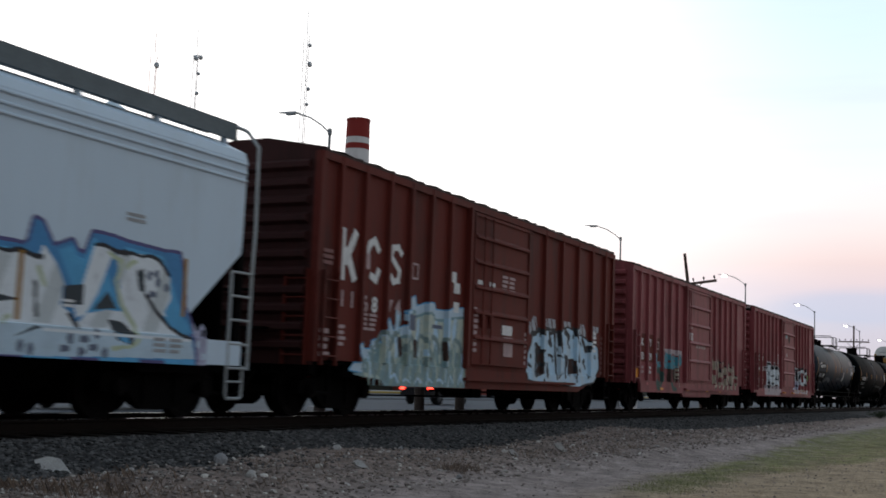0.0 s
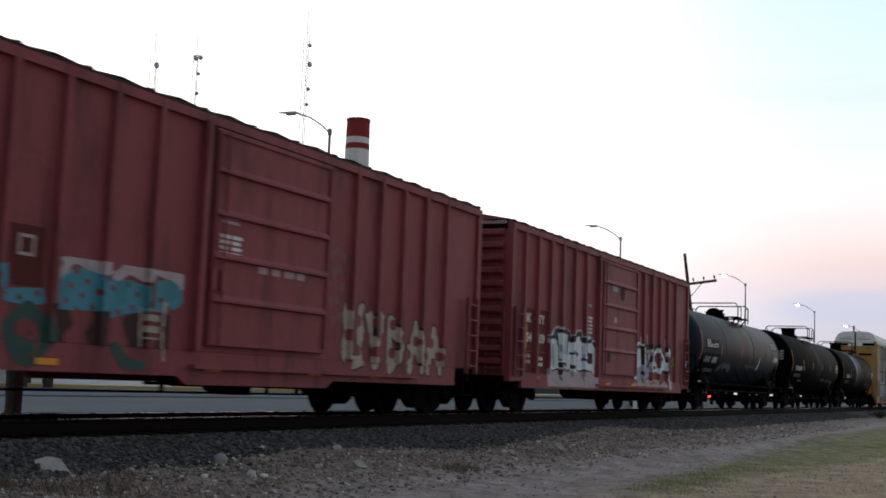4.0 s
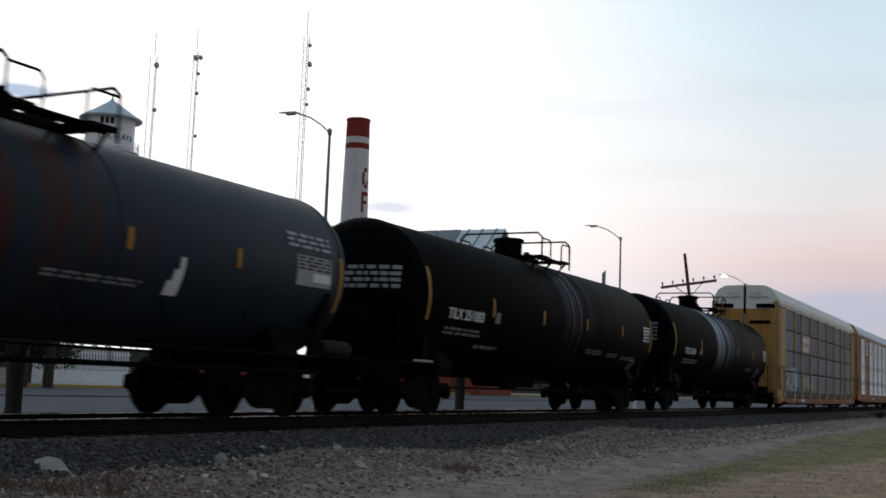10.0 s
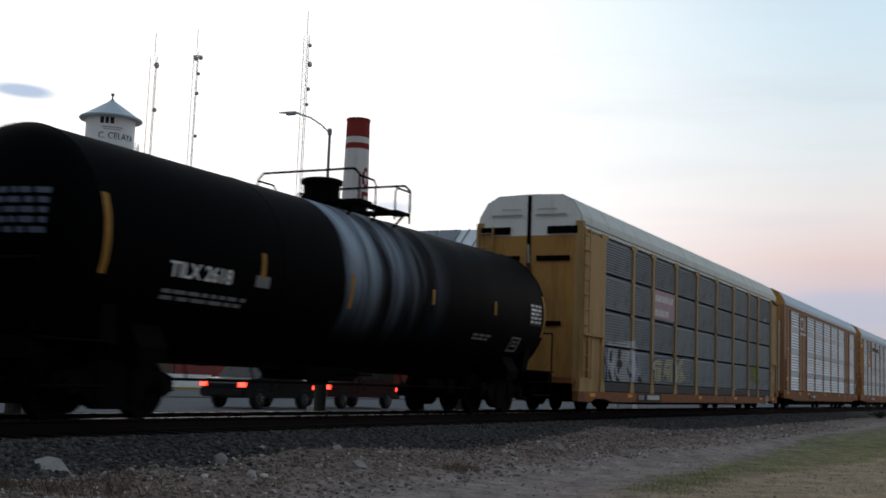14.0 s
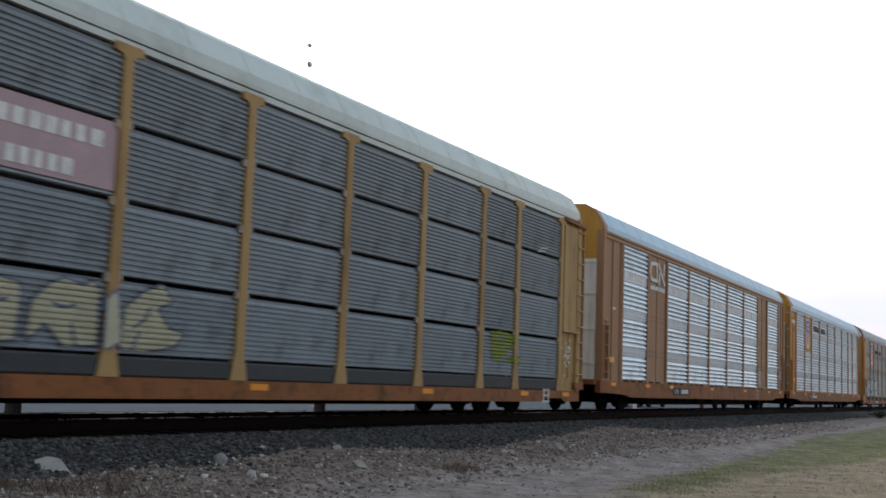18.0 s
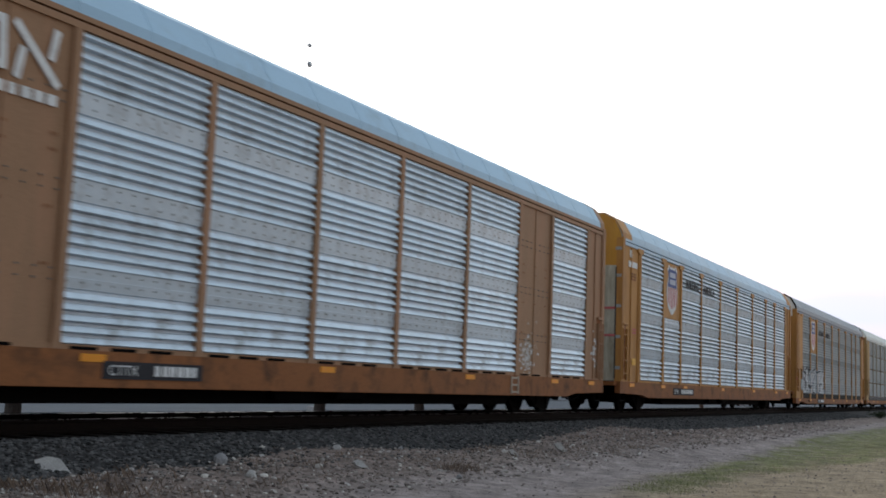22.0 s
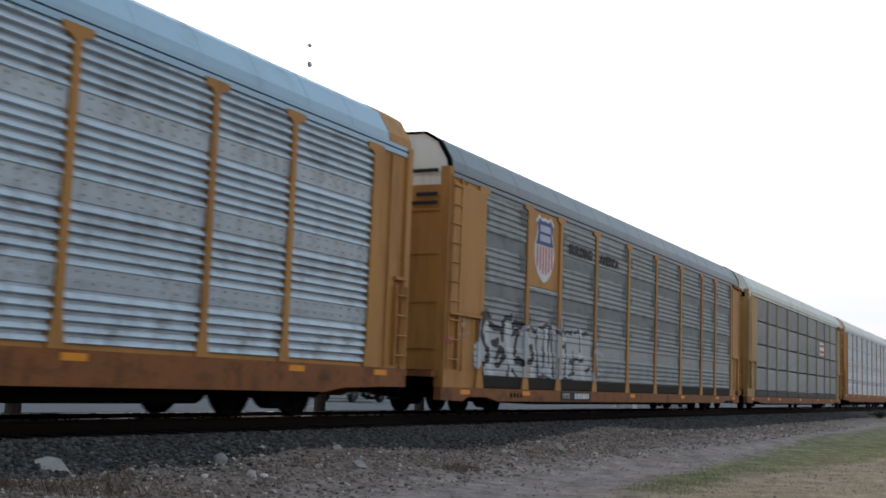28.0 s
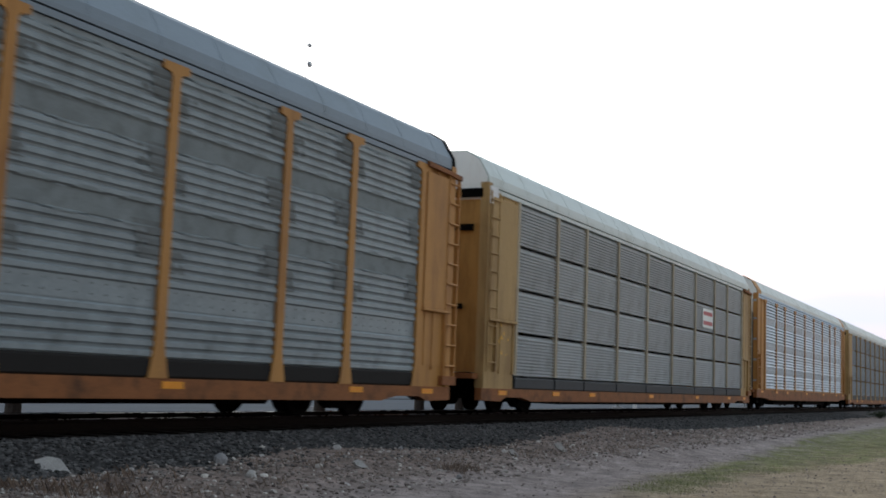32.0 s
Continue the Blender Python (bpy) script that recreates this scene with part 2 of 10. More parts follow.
RUST = (0.10, 0.045, 0.025)
M = dict(
    dirt=mat("dirt", (0.20, 0.165, 0.14), 0.95, vary=0.4, scale=0.6, fine=14, bump=0.9, bump_dist=0.04, dirt=(0.30, 0.26, 0.23), dirt_amount=0.4),
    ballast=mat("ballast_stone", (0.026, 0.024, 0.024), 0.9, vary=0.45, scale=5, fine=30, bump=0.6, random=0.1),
    pebble=mat("pale_pebble", (0.36, 0.33, 0.31), 0.9, vary=0.35, scale=7, fine=40, bump=0.5, random=0.25),
    grass=mat("grass", (0.10, 0.12, 0.035), 0.9, vary=0.5, scale=1.5, fine=25, bump=0.3),
    dry=mat("dry_grass", (0.26, 0.19, 0.11), 0.95, vary=0.4, scale=2, fine=25, bump=0.3),
    ballast_loose=island_mat("loose_ballast", (0.012, 0.011, 0.011), (0.105, 0.098, 0.096)),
    pebble_loose=island_mat("loose_pebble", (0.14, 0.115, 0.10), (0.60, 0.55, 0.50)),
    slab=mat("pale_concrete_rubble", (0.37, 0.345, 0.325), 0.9, vary=0.4, scale=8, fine=60, bump=0.5),
    darkrock=mat("grey_rock", (0.24, 0.23, 0.23), 0.9, vary=0.35, scale=8, fine=60, bump=0.5),
    blade=island_mat("grass_blades", (0.085, 0.10, 0.03), (0.27, 0.26, 0.11)),
    straw=island_mat("dry_stalks", (0.18, 0.11, 0.055), (0.48, 0.37, 0.23)),
    brown=island_mat("brown_brush", (0.06, 0.038, 0.028), (0.20, 0.135, 0.095)),
    clod=island_mat("dirt_clods", (0.10, 0.076, 0.066), (0.28, 0.226, 0.20)),
    towergreen=mat("green_lettering", (0.02, 0.09, 0.07), 0.7, vary=0.2),
    asphalt_dark=mat("dark_asphalt", (0.05, 0.05, 0.055), 0.8, vary=0.3, scale=1.0),
    rail=mat("rail_steel", (0.011, 0.007, 0.0055), 0.9, 0.0, vary=0.45, scale=6, bump=0.2, spec=0.1),
    railhead=mat("polished_rail", (0.5, 0.5, 0.5), 0.28, 1.0, vary=0.1, scale=3, bump=0.05),
    tie=mat("sleeper_wood", (0.018, 0.014, 0.012), 0.95, spec=0.1, vary=0.5, scale=4, bump=0.6),
    asphalt=mat("asphalt", (0.085, 0.095, 0.11), 0.95, spec=0.08, vary=0.3, scale=0.5, fine=90, bump=0.2, dirt=(0.11, 0.115, 0.125), dirt_amount=0.3),
    concrete=mat("concrete", (0.40, 0.40, 0.41), 0.85, vary=0.2, scale=1.2, bump=0.2),
    kerbyellow=mat("yellow_kerb_paint", (0.40, 0.28, 0.08), 0.8, vary=0.25, scale=2),
    whitewash=mat("white_wall_paint", (0.74, 0.74, 0.74), 0.8, vary=0.12, scale=1.5, dirt=(0.45, 0.42, 0.4), dirt_amount=0.2),
    redwall=mat("dark_red_wall", (0.22, 0.05, 0.045), 0.8, vary=0.25, scale=1.2),
    boxred=mat("oxide_red_paint", (0.124, 0.0200, 0.0135), 0.7, vary=0.28, scale=1.1, fine=30, bump=0.15, dirt=(0.06, 0.022, 0.018), dirt_amount=0.45, streak=True),
    # first boxcar's end walls: a darker oxide than its sides
    boxend=mat("dark_oxide_end", (0.045, 0.013, 0.012), 0.75, vary=0.35, scale=1.1, dirt=(0.02, 0.009, 0.008), dirt_amount=0.4, spec=0.2, streak=True),
    boxred2=mat("faded_red_paint", (0.262, 0.064, 0.071), 0.6, vary=0.25, scale=1.1, fine=30, bump=0.15, dirt=(0.10, 0.032, 0.03), dirt_amount=0.45, streak=True),
    boxroof=mat("weathered_boxcar_roof", (0.050, 0.026, 0.023), 0.75, 0.0, vary=0.35, scale=1.5, streak=False),
    # running gear, underframes and small fittings: base colours near zero
    black=mat("near_black_steel", (0.0028, 0.0025, 0.0025), 0.9, 0.0, vary=0.5, scale=4, bump=0.3, dirt=(0.007, 0.005, 0.0045), dirt_amount=0.3, spec=0.05),
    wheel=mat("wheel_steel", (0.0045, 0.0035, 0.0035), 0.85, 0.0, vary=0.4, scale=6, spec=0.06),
    tread=mat("wheel_tread", (0.45, 0.44, 0.43), 0.3, 1.0, vary=0.15, scale=6),
    tankblack=mat("black_tank_paint", (0.0022, 0.0026, 0.0034), 0.5, 0.0, vary=0.35, scale=0.9, fine=30, bump=0.05, dirt=(0.0045, 0.0048, 0.0055), dirt_amount=0.4, streak=True, spec=0.022),
    tankblue=mat("slate_tank_paint", (0.010, 0.0155, 0.023), 0.5, 0.0, vary=0.3, scale=0.9, bump=0.05, dirt=(0.009, 0.009, 0.011), dirt_amount=0.35, streak=True, spec=0.085),
    reflect=mat("yellow_reflector", (0.75, 0.40, 0.05), 0.5, vary=0.15),
    dullreflect=mat("grimy_yellow_reflector", (0.34, 0.17, 0.03), 0.6, vary=0.3),
    orange=mat("orange_reflector", (0.80, 0.30, 0.03), 0.5, vary=0.15),
    white=mat("white_lettering", (0.72, 0.72, 0.72), 0.6, vary=0.25, scale=5, dirt=(0.4, 0.37, 0.36), dirt_amount=0.3),
    greytext=mat("dull_lettering", (0.33, 0.33, 0.34), 0.7, vary=0.3, scale=6),
    fadetext=mat("faded_pink_lettering", (0.45, 0.33, 0.33), 0.7, vary=0.35, scale=6),
    darktext=mat("black_lettering", (0.03, 0.03, 0.035), 0.7, vary=0.3, scale=6),
    rackyellow=mat("rack_yellow_paint", (0.46, 0.225, 0.068), 0.6, vary=0.25, scale=0.9, dirt=(0.28, 0.13, 0.05), dirt_amount=0.4, streak=True),
    dooryellow=mat("bright_yellow_door", (0.54, 0.28, 0.055), 0.6, vary=0.2, scale=0.9, dirt=(0.42, 0.20, 0.05), dirt_amount=0.35, streak=True),
    doorochre=mat("ochre_rack_door", (0.44, 0.235, 0.070), 0.65, vary=0.28, scale=0.9, dirt=(0.24, 0.11, 0.035), dirt_amount=0.5, streak=True),
    racktan=mat("rack_tan_paint", (0.42, 0.27, 0.115), 0.65, vary=0.25, scale=0.9, dirt=(0.22, 0.13, 0.06), dirt_amount=0.4, streak=True),
    rackbrown=mat("rack_faded_brown_paint", (0.335, 0.192, 0.112), 0.65, vary=0.25, scale=0.9, dirt=(0.42, 0.22, 0.13), dirt_amount=0.4, streak=True),
    rackrust=mat("rack_rusty_sill", (0.258, 0.099, 0.037), 0.7, vary=0.35, scale=1.1, dirt=(0.075, 0.036, 0.02), dirt_amount=0.42),
    rackwhite=mat("rack_white_door", (0.82, 0.82, 0.80), 0.6, vary=0.15, scale=1.2, dirt=(0.55, 0.50, 0.43), dirt_amount=0.3, streak=True),
    rackstain=mat("stained_white_door", (0.60, 0.60, 0.53), 0.7, vary=0.25, scale=1.4, dirt=(0.27, 0.235, 0.165), dirt_amount=0.55, streak=True),
    galvpale=mat("pale_grey_rack_sheet", (0.47, 0.495, 0.51), 0.6, 0.15, vary=0.2, scale=0.9, fine=22, bump=0.05, dirt=(0.36, 0.37, 0.375), dirt_amount=0.4, random=0.08),
    rackpale=mat("rack_pale_post", (0.40, 0.34, 0.25), 0.65, vary=0.25, scale=0.9, dirt=(0.25, 0.20, 0.14), dirt_amount=0.4, streak=True),
    kickdark=mat("sooty_kick_plate", (0.020, 0.018, 0.017), 0.8, vary=0.3, spec=0.15),
    galv=mat("bright_galvanised_sheet", (0.62, 0.70, 0.775), 0.45, 0.35, vary=0.22, scale=1.0, fine=22, bump=0.05, dirt=(0.32, 0.33, 0.34), dirt_amount=0.35, random=0.05),
    galvmid=mat("weathered_galvanised_sheet", (0.50, 0.575, 0.645), 0.5, 0.3, vary=0.22, scale=1.0, fine=22, bump=0.05, dirt=(0.24, 0.25, 0.265), dirt_amount=0.4, random=0.05),
    galvdull=mat("dull_galvanised_sheet", (0.27, 0.305, 0.32), 0.55, 0.25, vary=0.25, scale=0.9, fine=22, bump=0.05, dirt=(0.19, 0.212, 0.218), dirt_amount=0.45, random=0.05),
    galvgrey=mat("grey_rack_sheet", (0.30, 0.345, 0.39), 0.6, 0.15, vary=0.2, scale=0.9, fine=22, bump=0.05, dirt=(0.19, 0.215, 0.225), dirt_amount=0.35, random=0.10),
    roofblue=mat("pale_blue_roof_sheet", (0.36, 0.51, 0.64), 0.5, 0.1, vary=0.15, scale=0.5, dirt=(0.28, 0.36, 0.42), dirt_amount=0.3),
    roofgrey=mat("grey_roof_sheet", (0.215, 0.255, 0.295), 0.55, 0.1, vary=0.2, scale=0.5, dirt=(0.19, 0.22, 0.24), dirt_amount=0.4),
    roofwhite=mat("off_white_roof_sheet", (0.56, 0.60, 0.58), 0.55, 0.1, vary=0.15, scale=0.5, dirt=(0.38, 0.40, 0.36), dirt_amount=0.35),
    hopper=mat("hopper_grey_paint", (0.555, 0.66, 0.765), 0.5, vary=0.1, scale=0.7, dirt=(0.48, 0.55, 0.61), dirt_amount=0.3, streak=True),
    hopperroof=mat("hopper_walkway_steel", (0.13, 0.15, 0.16), 0.6, vary=0.3, scale=3),
    galvrail=mat("galvanised_grab_iron", (0.36, 0.38, 0.39), 0.5, 0.4, vary=0.2),
    gwhite=mat("graffiti_white", (0.72, 0.76, 0.80), 0.6, vary=0.15, scale=3, dirt=(0.45, 0.46, 0.5), dirt_amount=0.25),
    gdullwhite=mat("graffiti_dull_white", (0.43, 0.445, 0.475), 0.6, vary=0.2, scale=3, dirt=(0.28, 0.29, 0.31), dirt_amount=0.3),
    gpale=mat("graffiti_pale_blue", (0.44, 0.62, 0.78), 0.6, vary=0.3, scale=3, dirt=(0.52, 0.58, 0.62), dirt_amount=0.35),
    gsky=mat("graffiti_sky_blue", (0.10, 0.36, 0.62), 0.6, vary=0.3, scale=2),
    gpalegrey=mat("graffiti_pale_grey", (0.52, 0.56, 0.58), 0.6, vary=0.2, scale=3),
    gmoss=mat("graffiti_pale_moss", (0.46, 0.52, 0.36), 0.6, vary=0.3, scale=3),
    gdeep=mat("graffiti_deep_grey", (0.045, 0.055, 0.065), 0.6, vary=0.3, scale=3),
    gteal=mat("graffiti_teal", (0.06, 0.22, 0.26), 0.6, vary=0.3, scale=2),
    gblue=mat("graffiti_blue", (0.07, 0.24, 0.48), 0.6, vary=0.3, scale=2),
    gviolet=mat("graffiti_violet", (0.10, 0.09, 0.22), 0.6, vary=0.3, scale=2),
    gblack=mat("graffiti_black", (0.03, 0.03, 0.035), 0.6, vary=0.2),
    ggreen=mat("graffiti_sage", (0.26, 0.34, 0.30), 0.6, vary=0.4, scale=3, dirt=(0.5, 0.55, 0.5), dirt_amount=0.3),
    gviolethaze=mat("graffiti_violet_haze", (0.34, 0.34, 0.50), 0.6, vary=0.25, scale=3),
    gcream=mat("graffiti_cream", (0.46, 0.44, 0.33), 0.6, vary=0.25, scale=3),
    glime=mat("graffiti_lime", (0.25, 0.29, 0.045), 0.6, vary=0.25, scale=3),
    gpink=mat("faded_pink_panel", (0.46, 0.33, 0.36), 0.65, vary=0.2, scale=3),
    gcreamgrey=mat("graffiti_cream_grey", (0.52, 0.56, 0.48), 0.6, vary=0.25, scale=3, dirt=(0.32, 0.44, 0.48), dirt_amount=0.4),
    gtealgrey=mat("graffiti_grey_teal", (0.20, 0.31, 0.34), 0.6, vary=0.4, scale=4, dirt=(0.38, 0.48, 0.50), dirt_amount=0.35),
    gteal2=mat("graffiti_bright_teal", (0.07, 0.26, 0.33), 0.6, vary=0.3, scale=2),
    gcloud=mat("graffiti_grey_cloud", (0.36, 0.38, 0.42), 0.6, vary=0.3, scale=3),
    glilac=mat("graffiti_lilac", (0.36, 0.36, 0.48), 0.6, vary=0.3, scale=3),
    gdusk=mat("graffiti_dusk_blue", (0.13, 0.15, 0.21), 0.6, vary=0.3, scale=3),
    gworn=mat("worn_pale_paint", (0.42, 0.35, 0.28), 0.7, vary=0.35, scale=4),
    galvband=mat("darker_flat_band", (0.205, 0.228, 0.232), 0.7, vary=0.3, scale=1.5, dirt=(0.14, 0.152, 0.152), dirt_amount=0.45),
    grackgrime=mat("black_grime", (0.155, 0.165, 0.165), 0.8, vary=0.3),
    boxfade=mat("chalky_red_paint", (0.24, 0.12, 0.115), 0.8, vary=0.4, scale=5),
    gice=mat("graffiti_ice_blue", (0.48, 0.60, 0.70), 0.6, vary=0.25, scale=3),
    gsage=mat("graffiti_dark_sage", (0.20, 0.27, 0.27), 0.6, vary=0.35, scale=3),
    gpinkgrey=mat("graffiti_pinkish_grey", (0.46, 0.38, 0.40), 0.65, vary=0.25, scale=3, dirt=(0.30, 0.20, 0.20), dirt_amount=0.3),
    gpine=mat("graffiti_pine_green", (0.045, 0.085, 0.075), 0.65, vary=0.35, scale=3),
    gmustard=mat("graffiti_mustard", (0.34, 0.20, 0.05), 0.65, vary=0.3, scale=3),
    stickergreen=mat("green_sticker", (0.10, 0.42, 0.10), 0.5, vary=0.2, scale=6),
    stickerblue=mat("pale_blue_sticker", (0.16, 0.34, 0.58), 0.5, vary=0.2, scale=6),
    boxgrime=mat("brown_grime", (0.06, 0.035, 0.03), 0.8, vary=0.3),
    tanktext=mat("worn_tank_stencil", (0.20, 0.20, 0.21), 0.7, vary=0.3, scale=6),
    tankplac=mat("tank_placard", (0.008, 0.008, 0.009), 0.6, vary=0.3, scale=6),
    hedge=mat("dusty_dark_hedge", (0.06, 0.062, 0.05), 0.95, vary=0.5, scale=2.0, fine=12, bump=0.8, bump_dist=0.05),
    kickgrey=mat("dark_grey_kick_plate", (0.055, 0.058, 0.062), 0.7, vary=0.3),
    chain=mat("rusty_chain", (0.10, 0.03, 0.025), 0.8, vary=0.3),
    shieldbar=mat("shield_pale_bar", (0.45, 0.48, 0.58), 0.6, vary=0.15),
    shieldblue=mat("shield_blue", (0.05, 0.085, 0.26), 0.6, vary=0.15),
    shieldred=mat("shield_red", (0.50, 0.13, 0.14), 0.6, vary=0.15),
    lamphead=mat("lamp_head_paint", (0.48, 0.50, 0.52), 0.5, 0.2, vary=0.15),
    poststeel=mat("lamp_post_steel", (0.25, 0.27, 0.28), 0.5, 0.5, vary=0.2),
    mast=mat("mast_paint", (0.50, 0.50, 0.52), 0.6, vary=0.2),
    mastred=mat("mast_red_paint", (0.35, 0.12, 0.10), 0.6, vary=0.2),
    chimwhite=mat("chimney_white", (0.72, 0.70, 0.69), 0.8, vary=0.1, scale=0.3, dirt=(0.55, 0.5, 0.48), dirt_amount=0.3, streak=True),
    chimred=mat("chimney_red", (0.27, 0.035, 0.03), 0.8, vary=0.15, scale=0.3, streak=True),
    tower=mat("water_tower_white", (0.90, 0.91, 0.92), 0.6, vary=0.1, scale=0.5, dirt=(0.5, 0.5, 0.5), dirt_amount=0.2, streak=True),
    towerroof=mat("water_tower_roof", (0.45, 0.55, 0.62), 0.5, 0.2, vary=0.15, scale=0.5),
    brick=mat("red_gable_brick", (0.24, 0.06, 0.045), 0.85, vary=0.25, scale=1.0, fine=9),
    shedroof=mat("shed_roof_sheet", (0.66, 0.72, 0.76), 0.5, 0.2, vary=0.2, scale=0.4),
    solar=mat("dark_roof_panel", (0.16, 0.19, 0.23), 0.35, vary=0.2, scale=1.0, spec=0.3),
    signteal=mat("teal_sign_sheet", (0.30, 0.42, 0.43), 0.6, vary=0.15, scale=1.0),
    bark=mat("bark", (0.055, 0.045, 0.04), 0.95, vary=0.4, scale=8, bump=0.8, bump_dist=0.03),
    leaf=mat("leaf", (0.035, 0.05, 0.022), 0.8, vary=0.4, scale=3, random=0.2),
    wood=mat("weathered_pole_wood", (0.11, 0.075, 0.06), 0.9, vary=0.3, scale=5, streak=True),
    rubber=mat("tyre_rubber", (0.02, 0.02, 0.02), 0.85, vary=0.2),
    carred=mat("car_dark_red", (0.032, 0.006, 0.006), 0.3, vary=0.1, bump=0),
    cargreen=mat("car_green", (0.03, 0.10, 0.06), 0.3, vary=0.1, bump=0),
    cargrey=mat("car_grey", (0.16, 0.17, 0.18), 0.3, vary=0.1, bump=0),
    carblack=mat("car_black", (0.012, 0.012, 0.014), 0.3, vary=0.1, bump=0),
    carglass=mat("car_glass", (0.02, 0.025, 0.03), 0.08, vary=0.1, bump=0, spec=0.6),
    chrome=mat("alloy_rim", (0.12, 0.12, 0.125), 0.4, 0.6, vary=0.1),
    tail=glow_mat("tail_light", (1.0, 0.05, 0.03), 6.0),
    head=glow_mat("head_light", (1.0, 0.80, 0.50), 12.0),
    lamp=glow_mat("street_lamp_glow", (1.0, 0.93, 0.85), 9.0),
)


# ---- geometry helpers ----
class Shape:
    """Verts and faces of one mesh."""

    def __init__(self):
        self.v, self.f = [], []

    def add(self, verts, faces):
        k = len(self.v)
        self.v += [tuple(p) for p in verts]
        self.f += [tuple(i + k for i in f) for f in faces]
        return self

    def box(self, x0, x1, y0, y1, z0, z1):
        return self.add([(x, y, z) for x in (x0, x1) for y in (y0, y1) for z in (z0, z1)],
                        [(0, 1, 3, 2), (4, 6, 7, 5), (0, 4, 5, 1), (2, 3, 7, 6), (0, 2, 6, 4), (1, 5, 7, 3)])

    def rbox(self, x0, x1, y0, y1, z0, z1, b=0.02):
        """A box with chamfered long edges (along X)."""
        prof = [(y0 + b, z0), (y1 - b, z0), (y1, z0 + b), (y1, z1 - b), (y1 - b, z1), (y0 + b, z1), (y0, z1 - b), (y0, z0 + b)]
        return self.alongx(prof, x0, x1)

    def alongx(self, prof, x0, x1):
        n = len(prof)
        return self.add([(x, y, z) for x in (x0, x1) for y, z in prof],
                        [(i, (i + 1) % n, n + (i + 1) % n, n + i) for i in range(n)] + [tuple(range(n - 1, -1, -1)), tuple(range(n, 2 * n))])

    def alongy(self, prof, y0, y1):
        """prof: (x, z) outline."""
        n = len(prof)
        return self.add([(x, y, z) for y in (y0, y1) for x, z in prof],
                        [(i, n + i, n + (i + 1) % n, (i + 1) % n) for i in range(n)] + [tuple(range(n)), tuple(range(2 * n - 1, n - 1, -1))])

    def alongz(self, prof, z0, z1):
        n = len(prof)
        return self.add([(x, y, z) for z in (z0, z1) for x, y in prof],
                        [(i, (i + 1) % n, n + (i + 1) % n, n + i) for i in range(n)] + [tuple(range(n - 1, -1, -1)), tuple(range(n, 2 * n))])

    def rod(self, a, b, r, n=6, r2=None):
        a, b = Vector(a), Vector(b)
        d = (b - a).normalized()
        u = d.orthogonal().normalized()
        w = d.cross(u)
        r2 = r if r2 is None else r2
        ring = [(math.cos(2 * math.pi * i / n), math.sin(2 * math.pi * i / n)) for i in range(n)]
        return self.add([a + (u * c + w * s) * r for c, s in ring] + [b + (u * c + w * s) * r2 for c, s in ring],
                        [(i, (i + 1) % n, n + (i + 1) % n, n + i) for i in range(n)] + [tuple(range(n - 1, -1, -1)), tuple(range(n, 2 * n))])

    def path(self, pts, r, n=6):
        for a, b in zip(pts, pts[1:]):
            self.rod(a, b, r, n)
        return self

    def lathe(self, prof, n, axis="x", at=(0, 0, 0)):
        """prof: (along, radius) from end to end."""
        k, rows = len(prof), []
        for a, r in prof:
            for i in range(n):
                c, s = r * math.cos(2 * math.pi * i / n), r * math.sin(2 * math.pi * i / n)
                p = (a, c, s) if axis == "x" else (c, a, s) if axis == "y" else (c, s, a)
                rows.append((p[0] + at[0], p[1] + at[1], p[2] + at[2]))
        faces = [(j * n + i, j * n + (i + 1) % n, (j + 1) * n + (i + 1) % n, (j + 1) * n + i) for j in range(k - 1) for i in range(n)]
        return self.add(rows, faces + [tuple(range(n - 1, -1, -1)), tuple(range((k - 1) * n, k * n))])

    def mesh(self, name, material, smooth=False):
        me = bpy.data.meshes.new(name)
        me.from_pydata(self.v, [], self.f)
        bm = bmesh.new()
        bm.from_mesh(me)
        bmesh.ops.recalc_face_normals(bm, faces=bm.faces)
        bm.to_mesh(me)
        bm.free()
        me.materials.append(material)
        if smooth:
            me.shade_smooth()
            me.set_sharp_from_angle(angle=radians(40))
        return me


def part(name, shape, material, parent=None, label="", smooth=False):
    ob = new(name, shape if isinstance(shape, bpy.types.Mesh) else shape.mesh(name, material, smooth))
    if parent is not None:
        ob.parent = parent
    if label:
        ob["label"] = label
    return ob


def thing(name, m, label, category, group="", kind=""):
    ob = new(name)
    ob.matrix_world = m
    ob.empty_display_size = 0.3
    return tagged(ob, label, category, group, kind)


def solid(name, shape, material, label, category, group="", kind="", m=None, smooth=False):
    ob = part(name, shape, material, None, "", smooth)
    if m is not None:
        ob.matrix_world = m
    return tagged(ob, label, category, group, kind)


MOVERS = []   # (object, function of seconds -> pose, step)
# ---- running gear, shared by all cars ----
WHEEL_R = 0.445
CARS = []      # (car, place of its leading end along the train)
WHEELSETS = []  # (wheelset, its x and z on the bogie)


